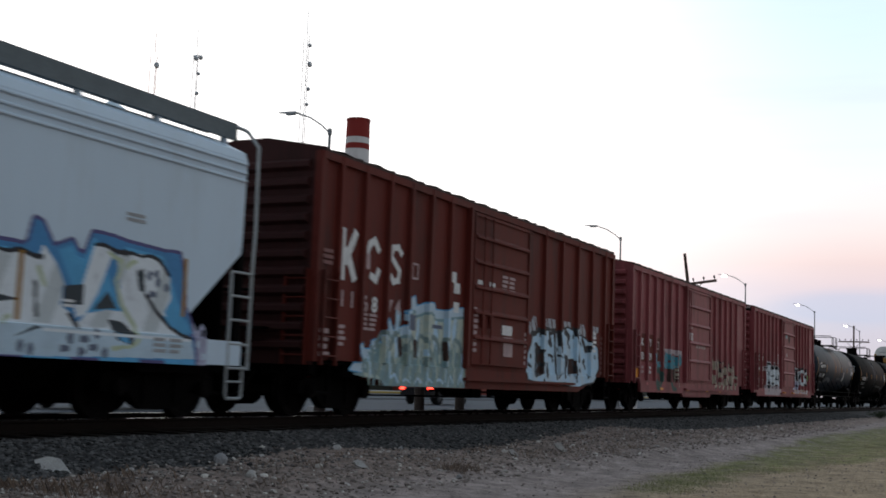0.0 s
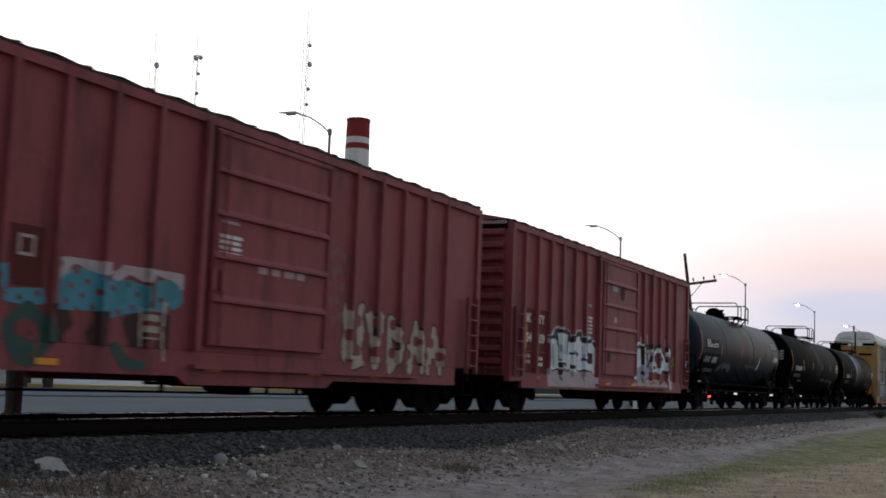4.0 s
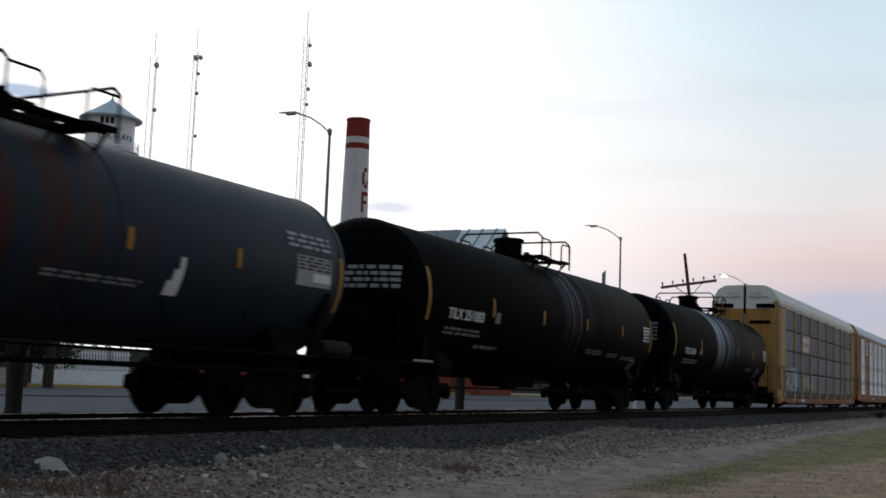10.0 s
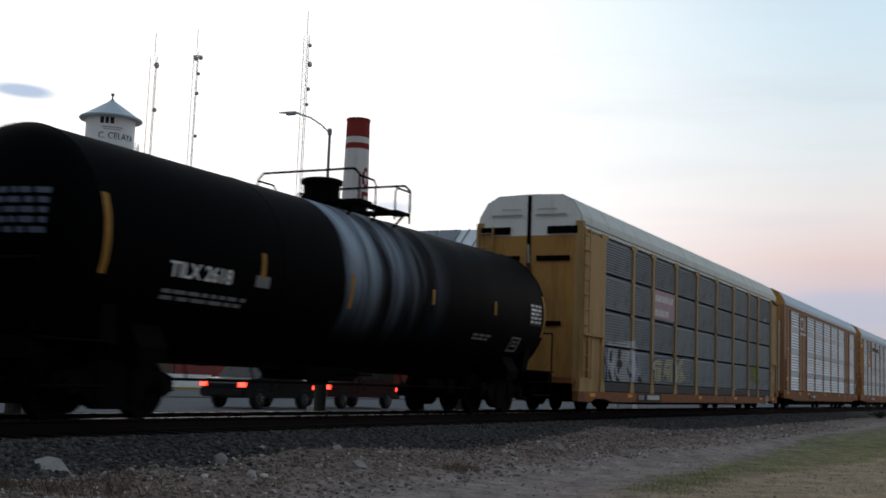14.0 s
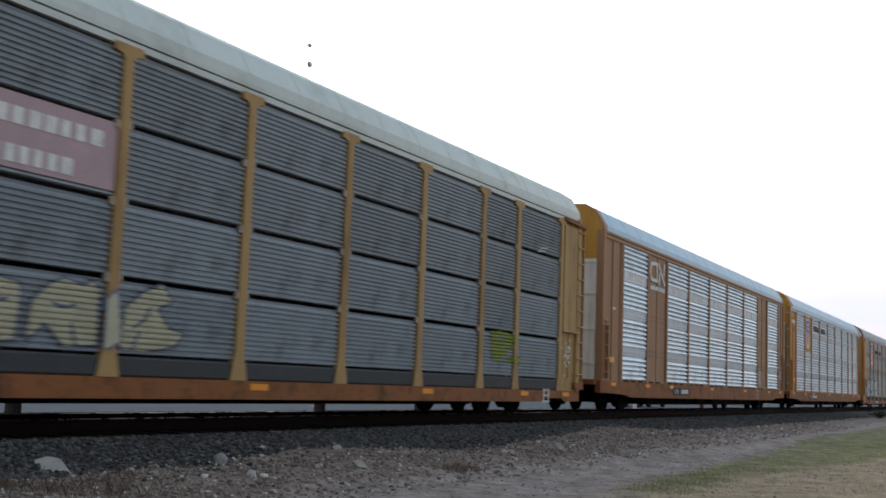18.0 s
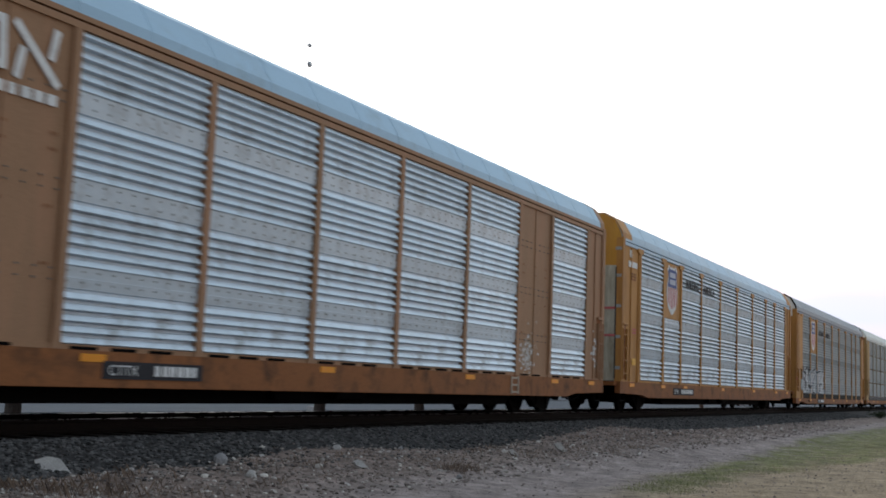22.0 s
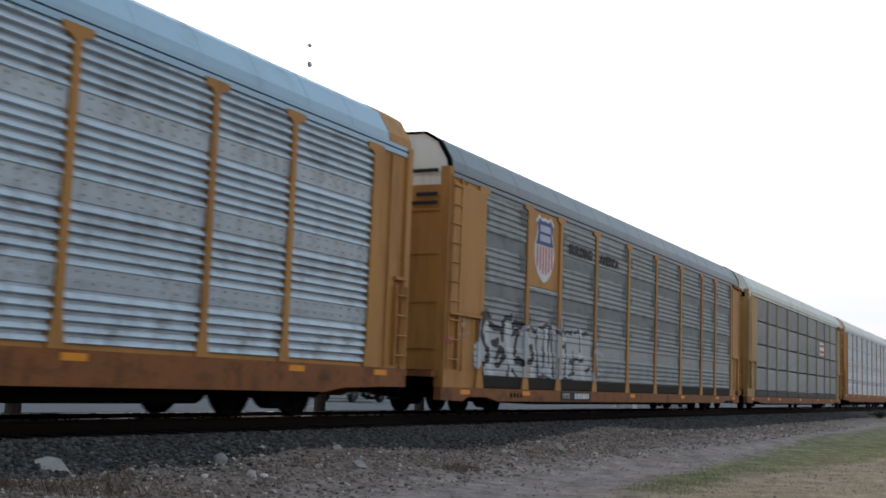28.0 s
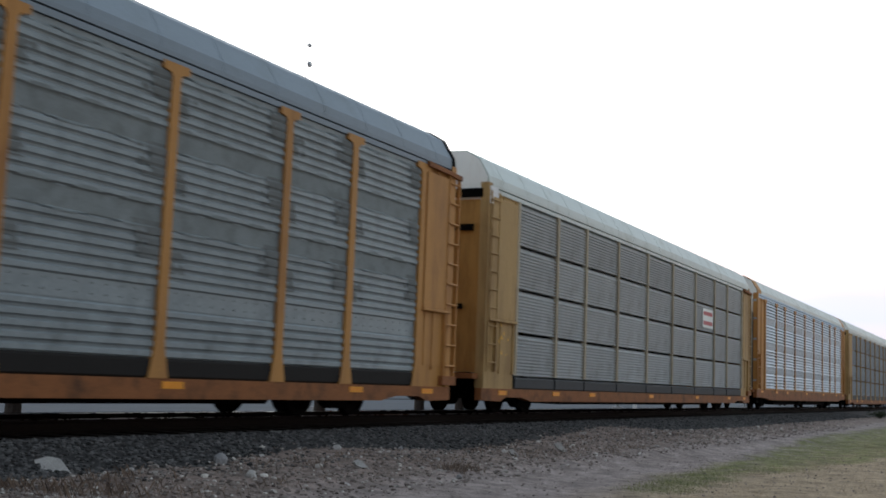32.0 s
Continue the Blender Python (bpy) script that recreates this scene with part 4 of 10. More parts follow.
# ---- tank car ----
def spill_mat(name, paint, spill, x0, x1, foot, top, soft, sharp=0.0, rough=0.5, spec=0.03):
    """Tank paint with a spill between x0 and x1 that ran down in ragged streaks and thins out towards its foot."""
    m = mat(name, paint, rough, 0.0, vary=0.35, scale=0.9, fine=30, bump=0.05, streak=True, spec=spec)
    nt = m.node_tree
    n, lk = nt.nodes.new, nt.links.new
    bs = nt.nodes["Principled BSDF"]
    under = bs.inputs["Base Color"].links[0].from_socket
    tc = n("ShaderNodeTexCoord")
    sep = n("ShaderNodeSeparateXYZ")
    lk(tc.outputs["Object"], sep.inputs[0])
    sq = n("ShaderNodeMapping")
    sq.inputs["Scale"].default_value = (1.9, 0.22, 0.22)
    lk(tc.outputs["Object"], sq.inputs[0])
    run = n("ShaderNodeTexNoise")
    run.inputs["Scale"].default_value, run.inputs["Detail"].default_value, run.inputs["Roughness"].default_value = 1.0, 5.0, 0.60
    lk(sq.outputs[0], run.inputs["Vector"])

    def ramp(sock, a, b, to=(0.0, 1.0)):
        r = n("ShaderNodeMapRange")
        r.interpolation_type = "SMOOTHSTEP"
        r.inputs["From Min"].default_value, r.inputs["From Max"].default_value = a, b
        r.inputs["To Min"].default_value, r.inputs["To Max"].default_value = to
        lk(sock, r.inputs["Value"])
        return r.outputs[0]

    def times(a, b):
        q = n("ShaderNodeMath")
        q.operation = "MULTIPLY"
        lk(a, q.inputs[0])
        lk(b, q.inputs[1])
        return q.outputs[0]
    wander = n("ShaderNodeMath")
    wander.operation = "MULTIPLY_ADD"
    wander.inputs[1].default_value = 0.7
    lk(run.outputs[0], wander.inputs[0])
    lk(sep.outputs["X"], wander.inputs[2])
    span = times(ramp(wander.outputs[0], x0 + 0.35, x0 + 0.35 + (sharp or soft)), ramp(wander.outputs[0], x1 + 0.35 - soft, x1 + 0.35, (1.0, 0.0)))
    fac = times(times(span, ramp(sep.outputs["Z"], foot, top)), ramp(run.outputs[0], 0.36, 0.66))
    mix = n("ShaderNodeMix")
    mix.data_type = "RGBA"
    mix.inputs["B"].default_value = (*spill, 1)
    lk(fac, mix.inputs["Factor"])
    lk(under, mix.inputs["A"])
    lk(mix.outputs["Result"], bs.inputs["Base Color"])
    return m


M["tankrust"] = spill_mat("slate_tank_paint_with_rusty_spill", (0.0175, 0.027, 0.040), (0.050, 0.017, 0.011), 6.1, 10.0, 0.9, 2.4, 1.1, 0.5, spec=0.06)
M["tankmilk"] = spill_mat("black_tank_paint_with_pale_spill", (0.0022, 0.0026, 0.0034), (0.34, 0.41, 0.50), 5.9, 10.6, 1.2, 3.4, 3.9, 0.10, 0.58, 0.012)
M["tankhaze"] = spill_mat("black_tank_paint_with_dusty_runs", (0.0022, 0.0026, 0.0034), (0.050, 0.058, 0.075), 7.4, 10.4, 1.2, 3.2, 1.6, 0.2, 0.58, 0.010)


def tank_car(s, label, paint, length, plat_x, dress=None, zc=2.38, deep=True, valves=False):
    """s: where the leading head meets the shell; length: of the shell."""
    c = car("tank_car", s, label, "freight car", (0.95, length - 1.35), length, "tank cars of the train")
    R, ZC, HD = (1.58 if deep else 1.44), zc, 0.72
    head = [(-HD * math.cos(a), R * math.sin(a)) for a in np.linspace(0.02, math.pi / 2, 9)]
    tail = [(length + HD * math.cos(a), R * math.sin(a)) for a in np.linspace(math.pi / 2, 0.02, 9)]
    shell = part("shell", Shape().lathe(head + tail, 56, "x", (0, 0, ZC)), paint, c, "", True)
    # weld and jacket bands
    for k, x in enumerate((0.0, length * 0.27, length * 0.62, length)):
        b = Shape()
        b.lathe([(x - 0.03, R), (x - 0.03, R + 0.008), (x + 0.03, R + 0.008), (x + 0.03, R)], 56, "x", (0, 0, ZC))
        part("jacket_band", b, paint, shell, "", True)
    # stub sills, saddles, bolsters
    for x, way in ((0.0, 1), (length, -1)):
        u = Shape()
        a, b = sorted((x - way * 0.95, x + way * 2.4))
        u.box(a, b, -0.25, 0.25, 0.72, 1.0)
        a, b = sorted((x + way * 1.05, x + way * 1.65))
        u.alongx([(-1.3, 0.80), (1.3, 0.80), (1.36, 1.0), (1.05, 1.50), (-1.05, 1.50), (-1.36, 1.0)], a, b)
        part("bolster", u, M["black"], c)
        st = Shape()
        a, b = x + way * 0.35, x + way * 0.55
        st.add([(a - 0.11, -1.40, 2.15), (a + 0.11, -1.40, 2.15), (b + 0.16, -1.28, 1.0), (b - 0.16, -1.28, 1.0), (a - 0.11, -1.34, 2.15), (a + 0.11, -1.34, 2.15), (b + 0.16, -1.2, 1.0), (b - 0.16, -1.2, 1.0)],
               [(0, 1, 2, 3), (4, 5, 6, 7), (0, 1, 5, 4), (2, 3, 7, 6), (0, 3, 7, 4), (1, 2, 6, 5)])
        part("saddle_brace", st, M["black"], c)
        sill = Shape()
        a, b = sorted((x - way * 0.95, x - way * 0.75))
        sill.box(a, b, -1.4, 1.4, 0.78, 1.05)
        part("end_sill", sill, M["black"], c)
        st = Shape()
        a, b = sorted((x - way * 0.9, x + way * 0.5))
        st.box(a, b, -1.5, -1.0, 1.02, 1.05)
        for xx in (a + 0.1, b - 0.1):
            st.path([(xx, -1.45, 1.0), (xx, -1.45, 0.45)], 0.02, 5)
        st.path([(a + 0.1, -1.45, 0.45), (b - 0.1, -1.45, 0.45)], 0.02, 5)
        part("end_step", st, M["black"], c)
        hr = Shape()
        hr.path([(x - way * 0.9, -1.42, 1.05), (x - way * 0.9, -1.42, 2.0), (x - way * 0.9, 1.42, 2.0), (x - way * 0.9, 1.42, 1.05)], 0.02, 6)
        part("end_handrail", hr, M["black"], c)
    if deep:   # brake pipe on hangers under the low shell, and the outlet's skid
        pipe = Shape().rod((0.6, -0.95, 0.57), (length - 0.6, -0.95, 0.57), 0.022, 6)
        for x in np.linspace(2.6, length - 2.6, 7):
            pipe.rod((x, -0.95, 0.55), (x, -0.80, 1.0), 0.016, 5)
        part("brake_pipe", pipe, M["black"], c)
        part("outlet_skid", Shape().alongy([(length / 2 - 1.4, 0.90), (length / 2 + 0.8, 0.90), (length / 2 + 0.5, 0.62), (length / 2 - 1.0, 0.62)], -0.5, 0.5), M["black"], c)
        part("brake_cylinder", Shape().rod((length - 4.6, -0.7, 0.62), (length - 3.9, -0.7, 0.62), 0.13, 10).box(length - 3.7, length - 3.4, -0.85, -0.5, 0.45, 0.75), M["black"], c)
    else:
        for y in (-1.46, 1.46):
            rail = Shape().rod((0.4, y, 1.02), (length - 0.4, y, 1.02), 0.022, 6).rod((0.4, y * 0.96, 0.76), (length - 0.4, y * 0.96, 0.76), 0.03, 6)
            for x in np.linspace(0.6, length - 0.6, 8):
                rail.rod((x, y * 0.96, 0.74), (x, y, 1.04), 0.02, 5).rod((x, y, 1.02), (x, y * 0.82, 1.7), 0.016, 5)
            part("side_handrail", rail, M["black"], c)
    bo = Shape()
    m = length / 2
    bo.rod((m, 0, 1.15), (m, 0, 0.62), 0.16, 12).rod((m, 0, 0.62), (m, 0, 0.55), 0.22, 12).box(m - 0.3, m + 0.3, -0.45, 0.45, 0.98, 1.06)
    bo.rod((m, -0.1, 0.75), (m, -1.2, 0.75), 0.02, 5)
    part("bottom_outlet", bo, M["black"], c)
    # manway platform that reaches across the shell, with hoop rails at both ends
    pw, py, top = 0.98, 1.15, ZC + R
    pf = Shape()
    for x in (plat_x - pw, plat_x + pw - 0.5):
        pf.box(x, x + 0.5, -py, py, top + 0.0, top + 0.035)
    for y in (-py, py - 0.3):
        pf.box(plat_x - pw, plat_x + pw, y, y + 0.3, top - 0.03, top)
    for x in (plat_x - pw + 0.1, plat_x, plat_x + pw - 0.1):
        for y in (-1, 1):
            pf.rod((x, y * (py - 0.08), top - 0.02), (x, y * 0.85, ZC + math.sqrt(R * R - 0.72)), 0.03, 5)
    plat = part("platform", pf, M["black"], c)
    h = top + 0.60
    for x, way in ((plat_x - pw, 1), (plat_x + pw, -1)):
        hoop = Shape().path([(x, -py, top - 0.18), (x, -py, h - 0.12), (x, -py + 0.12, h), (x, py - 0.12, h), (x, py, h - 0.12), (x, py, top - 0.18)], 0.024, 6)
        part("guard_rail", hoop, M["black"], plat)
        for y in (-py, py):
            part("guard_rail", Shape().path([(x, y, h - 0.14), (x + way * 0.52, y, h - 0.14), (x + way * 0.60, y, h - 0.22), (x + way * 0.60, y, top - 0.18)], 0.020, 6), M["black"], plat)
    if valves:   # low valve cluster with a round dome, hand wheels and a plate
        part("valve_dome", Shape().lathe([(top - 0.1, 0.33), (top + 0.22, 0.33), (top + 0.36, 0.27), (top + 0.44, 0.15), (top + 0.46, 0.03)], 18, "z", (plat_x - 0.1, 0.1, 0)), M["black"], c, "", True)
        part("valve_plate", Shape().rbox(plat_x - 0.8, plat_x + 0.55, -0.42, 0.42, top - 0.06, top + 0.08, 0.02), M["black"], c)
        for dx, dy, h in ((-0.62, -0.22, 0.26), (-0.62, 0.24, 0.22), (-0.36, -0.3, 0.32), (0.32, -0.2, 0.20)):
            v = Shape().rod((plat_x + dx, dy, top + 0.05), (plat_x + dx, dy, top + h), 0.075, 8).rod((plat_x + dx - 0.14, dy, top + h * 0.6), (plat_x + dx + 0.14, dy, top + h * 0.6), 0.05, 6)
            v.lathe([(top + h, 0.02), (top + h, 0.12), (top + h + 0.03, 0.12), (top + h + 0.03, 0.02)], 10, "z", (plat_x + dx, dy, 0))
            part("valve", v, M["black"], c)
    else:
        hb = Shape()
        hb.lathe([(top - 0.1, 0.36), (top + 0.40, 0.36), (top + 0.42, 0.41), (top + 0.50, 0.41), (top + 0.52, 0.36), (top + 0.53, 0.05)], 18, "z", (plat_x - 0.48, 0, 0))
        part("manway", hb, M["black"], c, "", True)
        part("valve_box", Shape().box(plat_x + 0.25, plat_x + 0.75, -0.28, 0.28, top - 0.05, top + 0.16).rod((plat_x + 0.5, -0.1, top + 0.1), (plat_x + 0.5, -0.1, top + 0.28), 0.08, 8), M["black"], c)
    part("relief_valve", Shape().lathe([(top - 0.05, 0.09), (top + 0.2, 0.09), (top + 0.2, 0.12), (top + 0.26, 0.12)], 8, "z", (plat_x + 0.8, 0, 0)), M["black"], c)
    part("vent_pipe", Shape().box(plat_x - 1.05, plat_x - 0.9, -0.1, 0.1, top - 0.05, top + 0.14), M["black"], c)
    if dress:
        dress(c, R, ZC, length)
    return c


def on_shell(parent, name, x0, x1, z0, z1, R, ZC, material, n=8, label="", lift=0.008):
    """A patch of paint or plate that lies on the round shell."""
    s = Shape()
    a0, a1 = math.asin(max(-1, min(1, (z0 - ZC) / R))), math.asin(max(-1, min(1, (z1 - ZC) / R)))
    vs = []
    for k in range(n + 1):
        a = a0 + (a1 - a0) * k / n
        for r in (R + lift, R - 0.02):
            vs += [(x0, -r * math.cos(a), ZC + r * math.sin(a)), (x1, -r * math.cos(a), ZC + r * math.sin(a))]
    fs = [(4 * k, 4 * k + 1, 4 * k + 5, 4 * k + 4) for k in range(n)]
    fs += [(4 * k, 4 * k + 4, 4 * k + 6, 4 * k + 2) for k in range(n)] + [(4 * k + 1, 4 * k + 3, 4 * k + 7, 4 * k + 5) for k in range(n)]
    fs += [(0, 2, 3, 1), (4 * n, 4 * n + 1, 4 * n + 3, 4 * n + 2)]
    return part(name, s.add(vs, fs), material, parent, label)


def shell_lines(parent, x0, x1, z0, z1, rows, R, ZC, material, seed=1):
    rnd = random.Random(seed)
    s = Shape()
    h = (z1 - z0) / rows
    for r in range(rows):
        zt = z1 - r * h
        x = x0
        while x < x1 - 0.05:
            ln = rnd.uniform(0.12, 0.34)
            a0, a1 = [math.asin(max(-1, min(1, (z - ZC) / R))) for z in (zt - h * 0.6, zt)]
            xe = min(x1, x + ln)
            vs = [(xx, -(R + 0.0125) * math.cos(a), ZC + (R + 0.0125) * math.sin(a)) for a in (a0, a1) for xx in (x, xe)]
            s.add(vs, [(0, 1, 3, 2)])
            x += ln + rnd.uniform(0.05, 0.1)
    return tagged(part("stencil", s, material, parent), kind="stuff")


def shell_words(parent, text, x, z, size, R, ZC, material, stretch=1.0):
    ob = words(parent, text, 0, 0, size, 0, material, stretch, "lettering", 0.006)
    for vtx in ob.data.vertices:
        a = math.asin(max(-1, min(1, (z + vtx.co.z - ZC) / R)))
        r = R + 0.009 - vtx.co.y
        vtx.co = (x + vtx.co.x, -r * math.cos(a), ZC + r * math.sin(a))
    return ob


# ---- covered autorack ----
def rack_profile(kind):
    """Relief of a side sheet: (height, outward) pairs over 4 m."""
    pts = []
    if kind == "wide":     # bright ribs with deep narrow grooves, in groups
        z, k = 0.0, 0
        while z < 3.99:
            g = k % 8
            if g in (5, 6):
                pts += [(z, 0.018), (z + 0.133, 0.040)]
            else:
                pts += [(z, 0.050), (z + 0.012, 0.064), (z + 0.082, 0.024), (z + 0.090, -0.018), (z + 0.126, -0.018)]
            z += 0.138
            k += 1
    elif kind == "dull":   # shallow ribs between flat bands
        z, k = 0.0, 0
        while z < 3.99:
            if k % 8 in (5, 6):
                pts += [(z, 0.012), (z + 0.135, 0.012)]
            else:
                pts += [(z, 0.012), (z + 0.025, 0.040), (z + 0.085, 0.040), (z + 0.112, 0.006)]
            z += 0.138
            k += 1
    else:                  # fine even corrugation
        z = 0.0
        while z < 3.99:
            pts += [(z, -0.014), (z + 0.010, 0.028), (z + 0.040, 0.034), (z + 0.052, -0.014)]
            z += 0.076
    return [(a, b) for a, b in pts if a < 3.99]


PROFILES = {k: rack_profile(k) for k in ("wide", "fine", "dull")}
SHEET_MESH = {}


def rack_sheet(x0, x1, z0, z1, kind, material):
    """One corrugated sheet, its mesh shared among equal sizes; placed at x0, z0."""
    key = (round(x1 - x0, 2), round(z1 - z0, 2), kind, material.name)
    if key not in SHEET_MESH:
        w, h = x1 - x0, z1 - z0
        pr = [(a, b) for a, b in PROFILES[kind] if a < h - 0.03] + [(h, 0.01)]
        s = Shape()
        n = len(pr)
        s.add([(x, -b, a) for x in (0, w) for a, b in pr] + [(x, 0.05, a) for x in (0, w) for a in (0, h)],
              [(i, n + i, n + i + 1, i + 1) for i in range(n - 1)] + [(2 * n, 2 * n + 1, 2 * n + 3, 2 * n + 2)])
        # rivet rows
        SHEET_MESH[key] = s.mesh("side_sheet", material)
    return SHEET_MESH[key]


def autorack(s, label, style, dress=None, length=26.8):
    """style: posts, sheet kind, colours, number of sheet rows, panels without sheets, end type."""
    c = car("autorack", s, label, "freight car", (3.4, length - 3.4), length, "autoracks of the train")
    frame_m, sill_m, sheet_m, roof_m = style["frame"], style["sill"], style["sheet"], style["roof"]
    low = style.get("low", False)
    W, ZS, ZT, ZE, ZR = 1.50, (0.80 if low else 0.92), 4.93, 5.12, 5.90
    za, zb, zf = (0.58, 0.30, 0.58) if low else (0.90, 0.44, 0.90)   # top and foot of the sill, foot of the posts
    posts = style["posts"]
    # deck and side sills
    for sgn in (-1, 1):
        a, b = sorted((sgn * (W + 0.06), sgn * (W - 0.10)))
        q = Shape()
        zm = (za + zb) / 2 - 0.09
        q.alongy([(0.0, za), (length, za), (length, zm - 0.03 if low else 0.56), (length - 1.0, zm - 0.05 if low else 0.55), (length - 1.3, zm + 0.04 if low else 0.54), (length - 2.2, zm + 0.04 if low else 0.52), (length - 2.8, zb), (2.8, zb), (2.2, zm + 0.04 if low else 0.52), (1.3, zm + 0.04 if low else 0.54), (1.0, zm - 0.05 if low else 0.55), (0.0, zm - 0.03 if low else 0.56)], a, b)
        part("side_sill", q, sill_m, c)
        t = Shape()
        a, b = sorted((sgn * (W + 0.05), sgn * (W - 0.06)))
        t.box(0.2, length - 0.2, a, b, ZT, ZT + 0.09)
        t.box(0.2, length - 0.2, a, b, ZT + 0.12, ZE)
        part("top_rail", t, frame_m if style.get("top") is None else style["top"], c)
    u = Shape()
    u.box(0.1, length - 0.1, -W + 0.02, W - 0.02, 0.78, 0.86).box(-0.05, length + 0.05, -0.28, 0.28, 0.55, 0.86)
    for x in np.linspace(5.5, length - 5.5, 6):
        u.box(x - 0.06, x + 0.06, -W + 0.08, W - 0.08, 0.50, 0.8)
    u.alongy([(4.9, 0.80), (length - 4.9, 0.80), (length - 5.8, 0.22), (5.8, 0.22)], -1.15, 1.15)
    u.box(11.5, 12.6, -1.3, -1.16, 0.30, 0.6).rod((13.2, -1.3, 0.42), (14.2, -1.3, 0.42), 0.13, 10)
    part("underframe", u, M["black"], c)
    for z in (2.65, ) if not style.get("tri") else (2.2, 3.5):
        d = Shape()
        d.box(0.3, length - 0.3, -W + 0.1, W - 0.1, z, z + 0.1)
        part("deck", d, M["black"], c)
    # posts with flared feet and heads
    gusset = style.get("gusset", True)
    for sgn in (-1, 1):
        for x in posts:
            p = Shape()
            a, b = sorted((sgn * (W + 0.072), sgn * (W - 0.06)))
            g = 1.0 if low else 0.75
            if gusset:
                p.alongy([(x - 0.20 * g, zf), (x + 0.20 * g, zf), (x + 0.10 * g, zf + 0.45), (x + 0.085 * g, ZT - 0.17), (x + 0.13, ZT - 0.11), (x + 0.27, ZT - 0.08), (x + 0.27, ZT + 0.03), (x - 0.27, ZT + 0.03), (x - 0.27, ZT - 0.08), (x - 0.13, ZT - 0.11), (x - 0.085 * g, ZT - 0.17), (x - 0.10 * g, zf + 0.45)], a, b)
            else:
                p.alongy([(x - 0.09, 0.90), (x + 0.09, 0.90), (x + 0.065, 1.1), (x + 0.065, ZT), (x - 0.065, ZT), (x - 0.065, 1.1)], a, b)
            part("post", p, style.get("post", frame_m), c)
    # side sheets between the posts
    rows = style.get("rows", 1)
    bays = list(zip(posts, posts[1:]))
    zs = np.linspace(ZS + 0.05, ZT - 0.01, rows + 1)
    for bi, (a, b) in enumerate(bays):
        solid_panel = bi in style.get("blank", ())
        cut = style.get("logo_cut", {}).get(bi)
        for sgn in (-1, 1):
            if solid_panel and sgn < 0 or solid_panel:
                p = Shape()
                y0, y1 = sorted((sgn * (W + 0.015), sgn * (W - 0.04)))
                p.box(a + 0.06, b - 0.06, y0, y1, ZS, ZT)
                y0, y1 = sorted((sgn * (W + 0.035), sgn * (W + 0.01)))
                m = (a + b) / 2
                p.box(m - 0.03, m + 0.03, y0, y1, ZS + 0.02, ZT - 0.02)
                part("plain_panel", p, frame_m, c)
                continue
            for r in range(rows):
                z0, z1 = zs[r] + (0.034 if rows > 1 else 0), zs[r + 1] - (0.034 if rows > 1 else 0)
                if cut and sgn < 0:
                    z1 = cut
                    p = Shape()
                    p.box(a + 0.06, b - 0.06, -W - 0.025, -W + 0.04, cut + 0.01, ZT - 0.02)
                    part("logo_panel", p, frame_m, c)
                sh = part("side_sheet", rack_sheet(a + 0.05, b - 0.05, z0, z1, style["kind"], sheet_m), None, c)
                if sgn < 0:
                    sh.location = (a + 0.05, -W, z0)
                else:
                    sh.location, sh.rotation_euler = (b - 0.05, W, z0), (0, 0, math.pi)
        # slots and kick rail under the sheet
        if style.get("slots"):
            for sx in np.arange(a + 0.25, b - 0.5, 0.72):
                part("drain_slot", Shape().box(sx, sx + 0.46, -W - 0.064, -W - 0.02, 0.905, 0.945), M["black"], c)
            k = Shape()
            k.box(a + 0.05, b - 0.05, -W - 0.045, -W + 0.02, 0.90, 0.965)
            part("kick_rail", k, frame_m, c)
        else:
            k = Shape()
            if low:
                k.rbox(a + 0.05, b - 0.05, -W - 0.045, -W + 0.02, za, ZS + 0.05, 0.03)
            else:
                k.box(a + 0.05, b - 0.05, -W - 0.03, -W + 0.02, 0.90, 0.965)
            part("kick_rail", k, frame_m if style.get("kick") is None else style["kick"], c)
    # plain end panels of the sides
    for sgn in (-1, 1):
        for a, b in ((0.12, posts[0]), (posts[-1], length - 0.12)):
            p = Shape()
            y0, y1 = sorted((sgn * (W + 0.02), sgn * (W - 0.05)))
            p.box(a, b - 0.05, y0, y1, zf, ZT + 0.0)
            y0, y1 = sorted((sgn * (W + 0.05), sgn * (W - 0.0)))
            ep = part("end_panel", p, frame_m, c)
            for x0, x1 in ((a, a + 0.10), ((a + b) / 2 - 0.04, (a + b) / 2 + 0.02), (b - 0.16, b - 0.05)):
                part("stiffener", Shape().box(x0, x1, y0, y1, 0.92, ZT - 0.02), frame_m, ep)
            if style.get("tall_ladder"):   # upper plate stands proud, a pocket with a lip below it
                y0, y1 = sorted((sgn * (W + 0.085), sgn * (W + 0.0)))
                part("upper_plate", Shape().rbox(a + 0.14, b - 0.12, y0, y1, 2.12, ZT - 0.10, 0.012), frame_m, ep)
                part("pocket_lip", Shape().rbox(a + 0.10, b - 0.06, min(y0, sgn * (W + 0.12)), max(y1, sgn * (W + 0.12)), 2.06, 2.12, 0.01), frame_m, ep)
                part("pocket", Shape().box(a + 0.30, b - 0.20, min(sgn * (W + 0.032), sgn * W), max(sgn * (W + 0.032), sgn * W), 1.0, 2.04), frame_m, ep)
            else:   # a plate in the darker sill colour stands for the step recess behind the short ladder
                y0, y1 = sorted((sgn * (W + 0.032), sgn * (W + 0.0)))
                px0 = 0.20 if a < 1 else length - 0.52
                part("step_pocket", Shape().box(px0, px0 + 0.32, y0, y1, 0.98, 2.55), sill_m, ep)
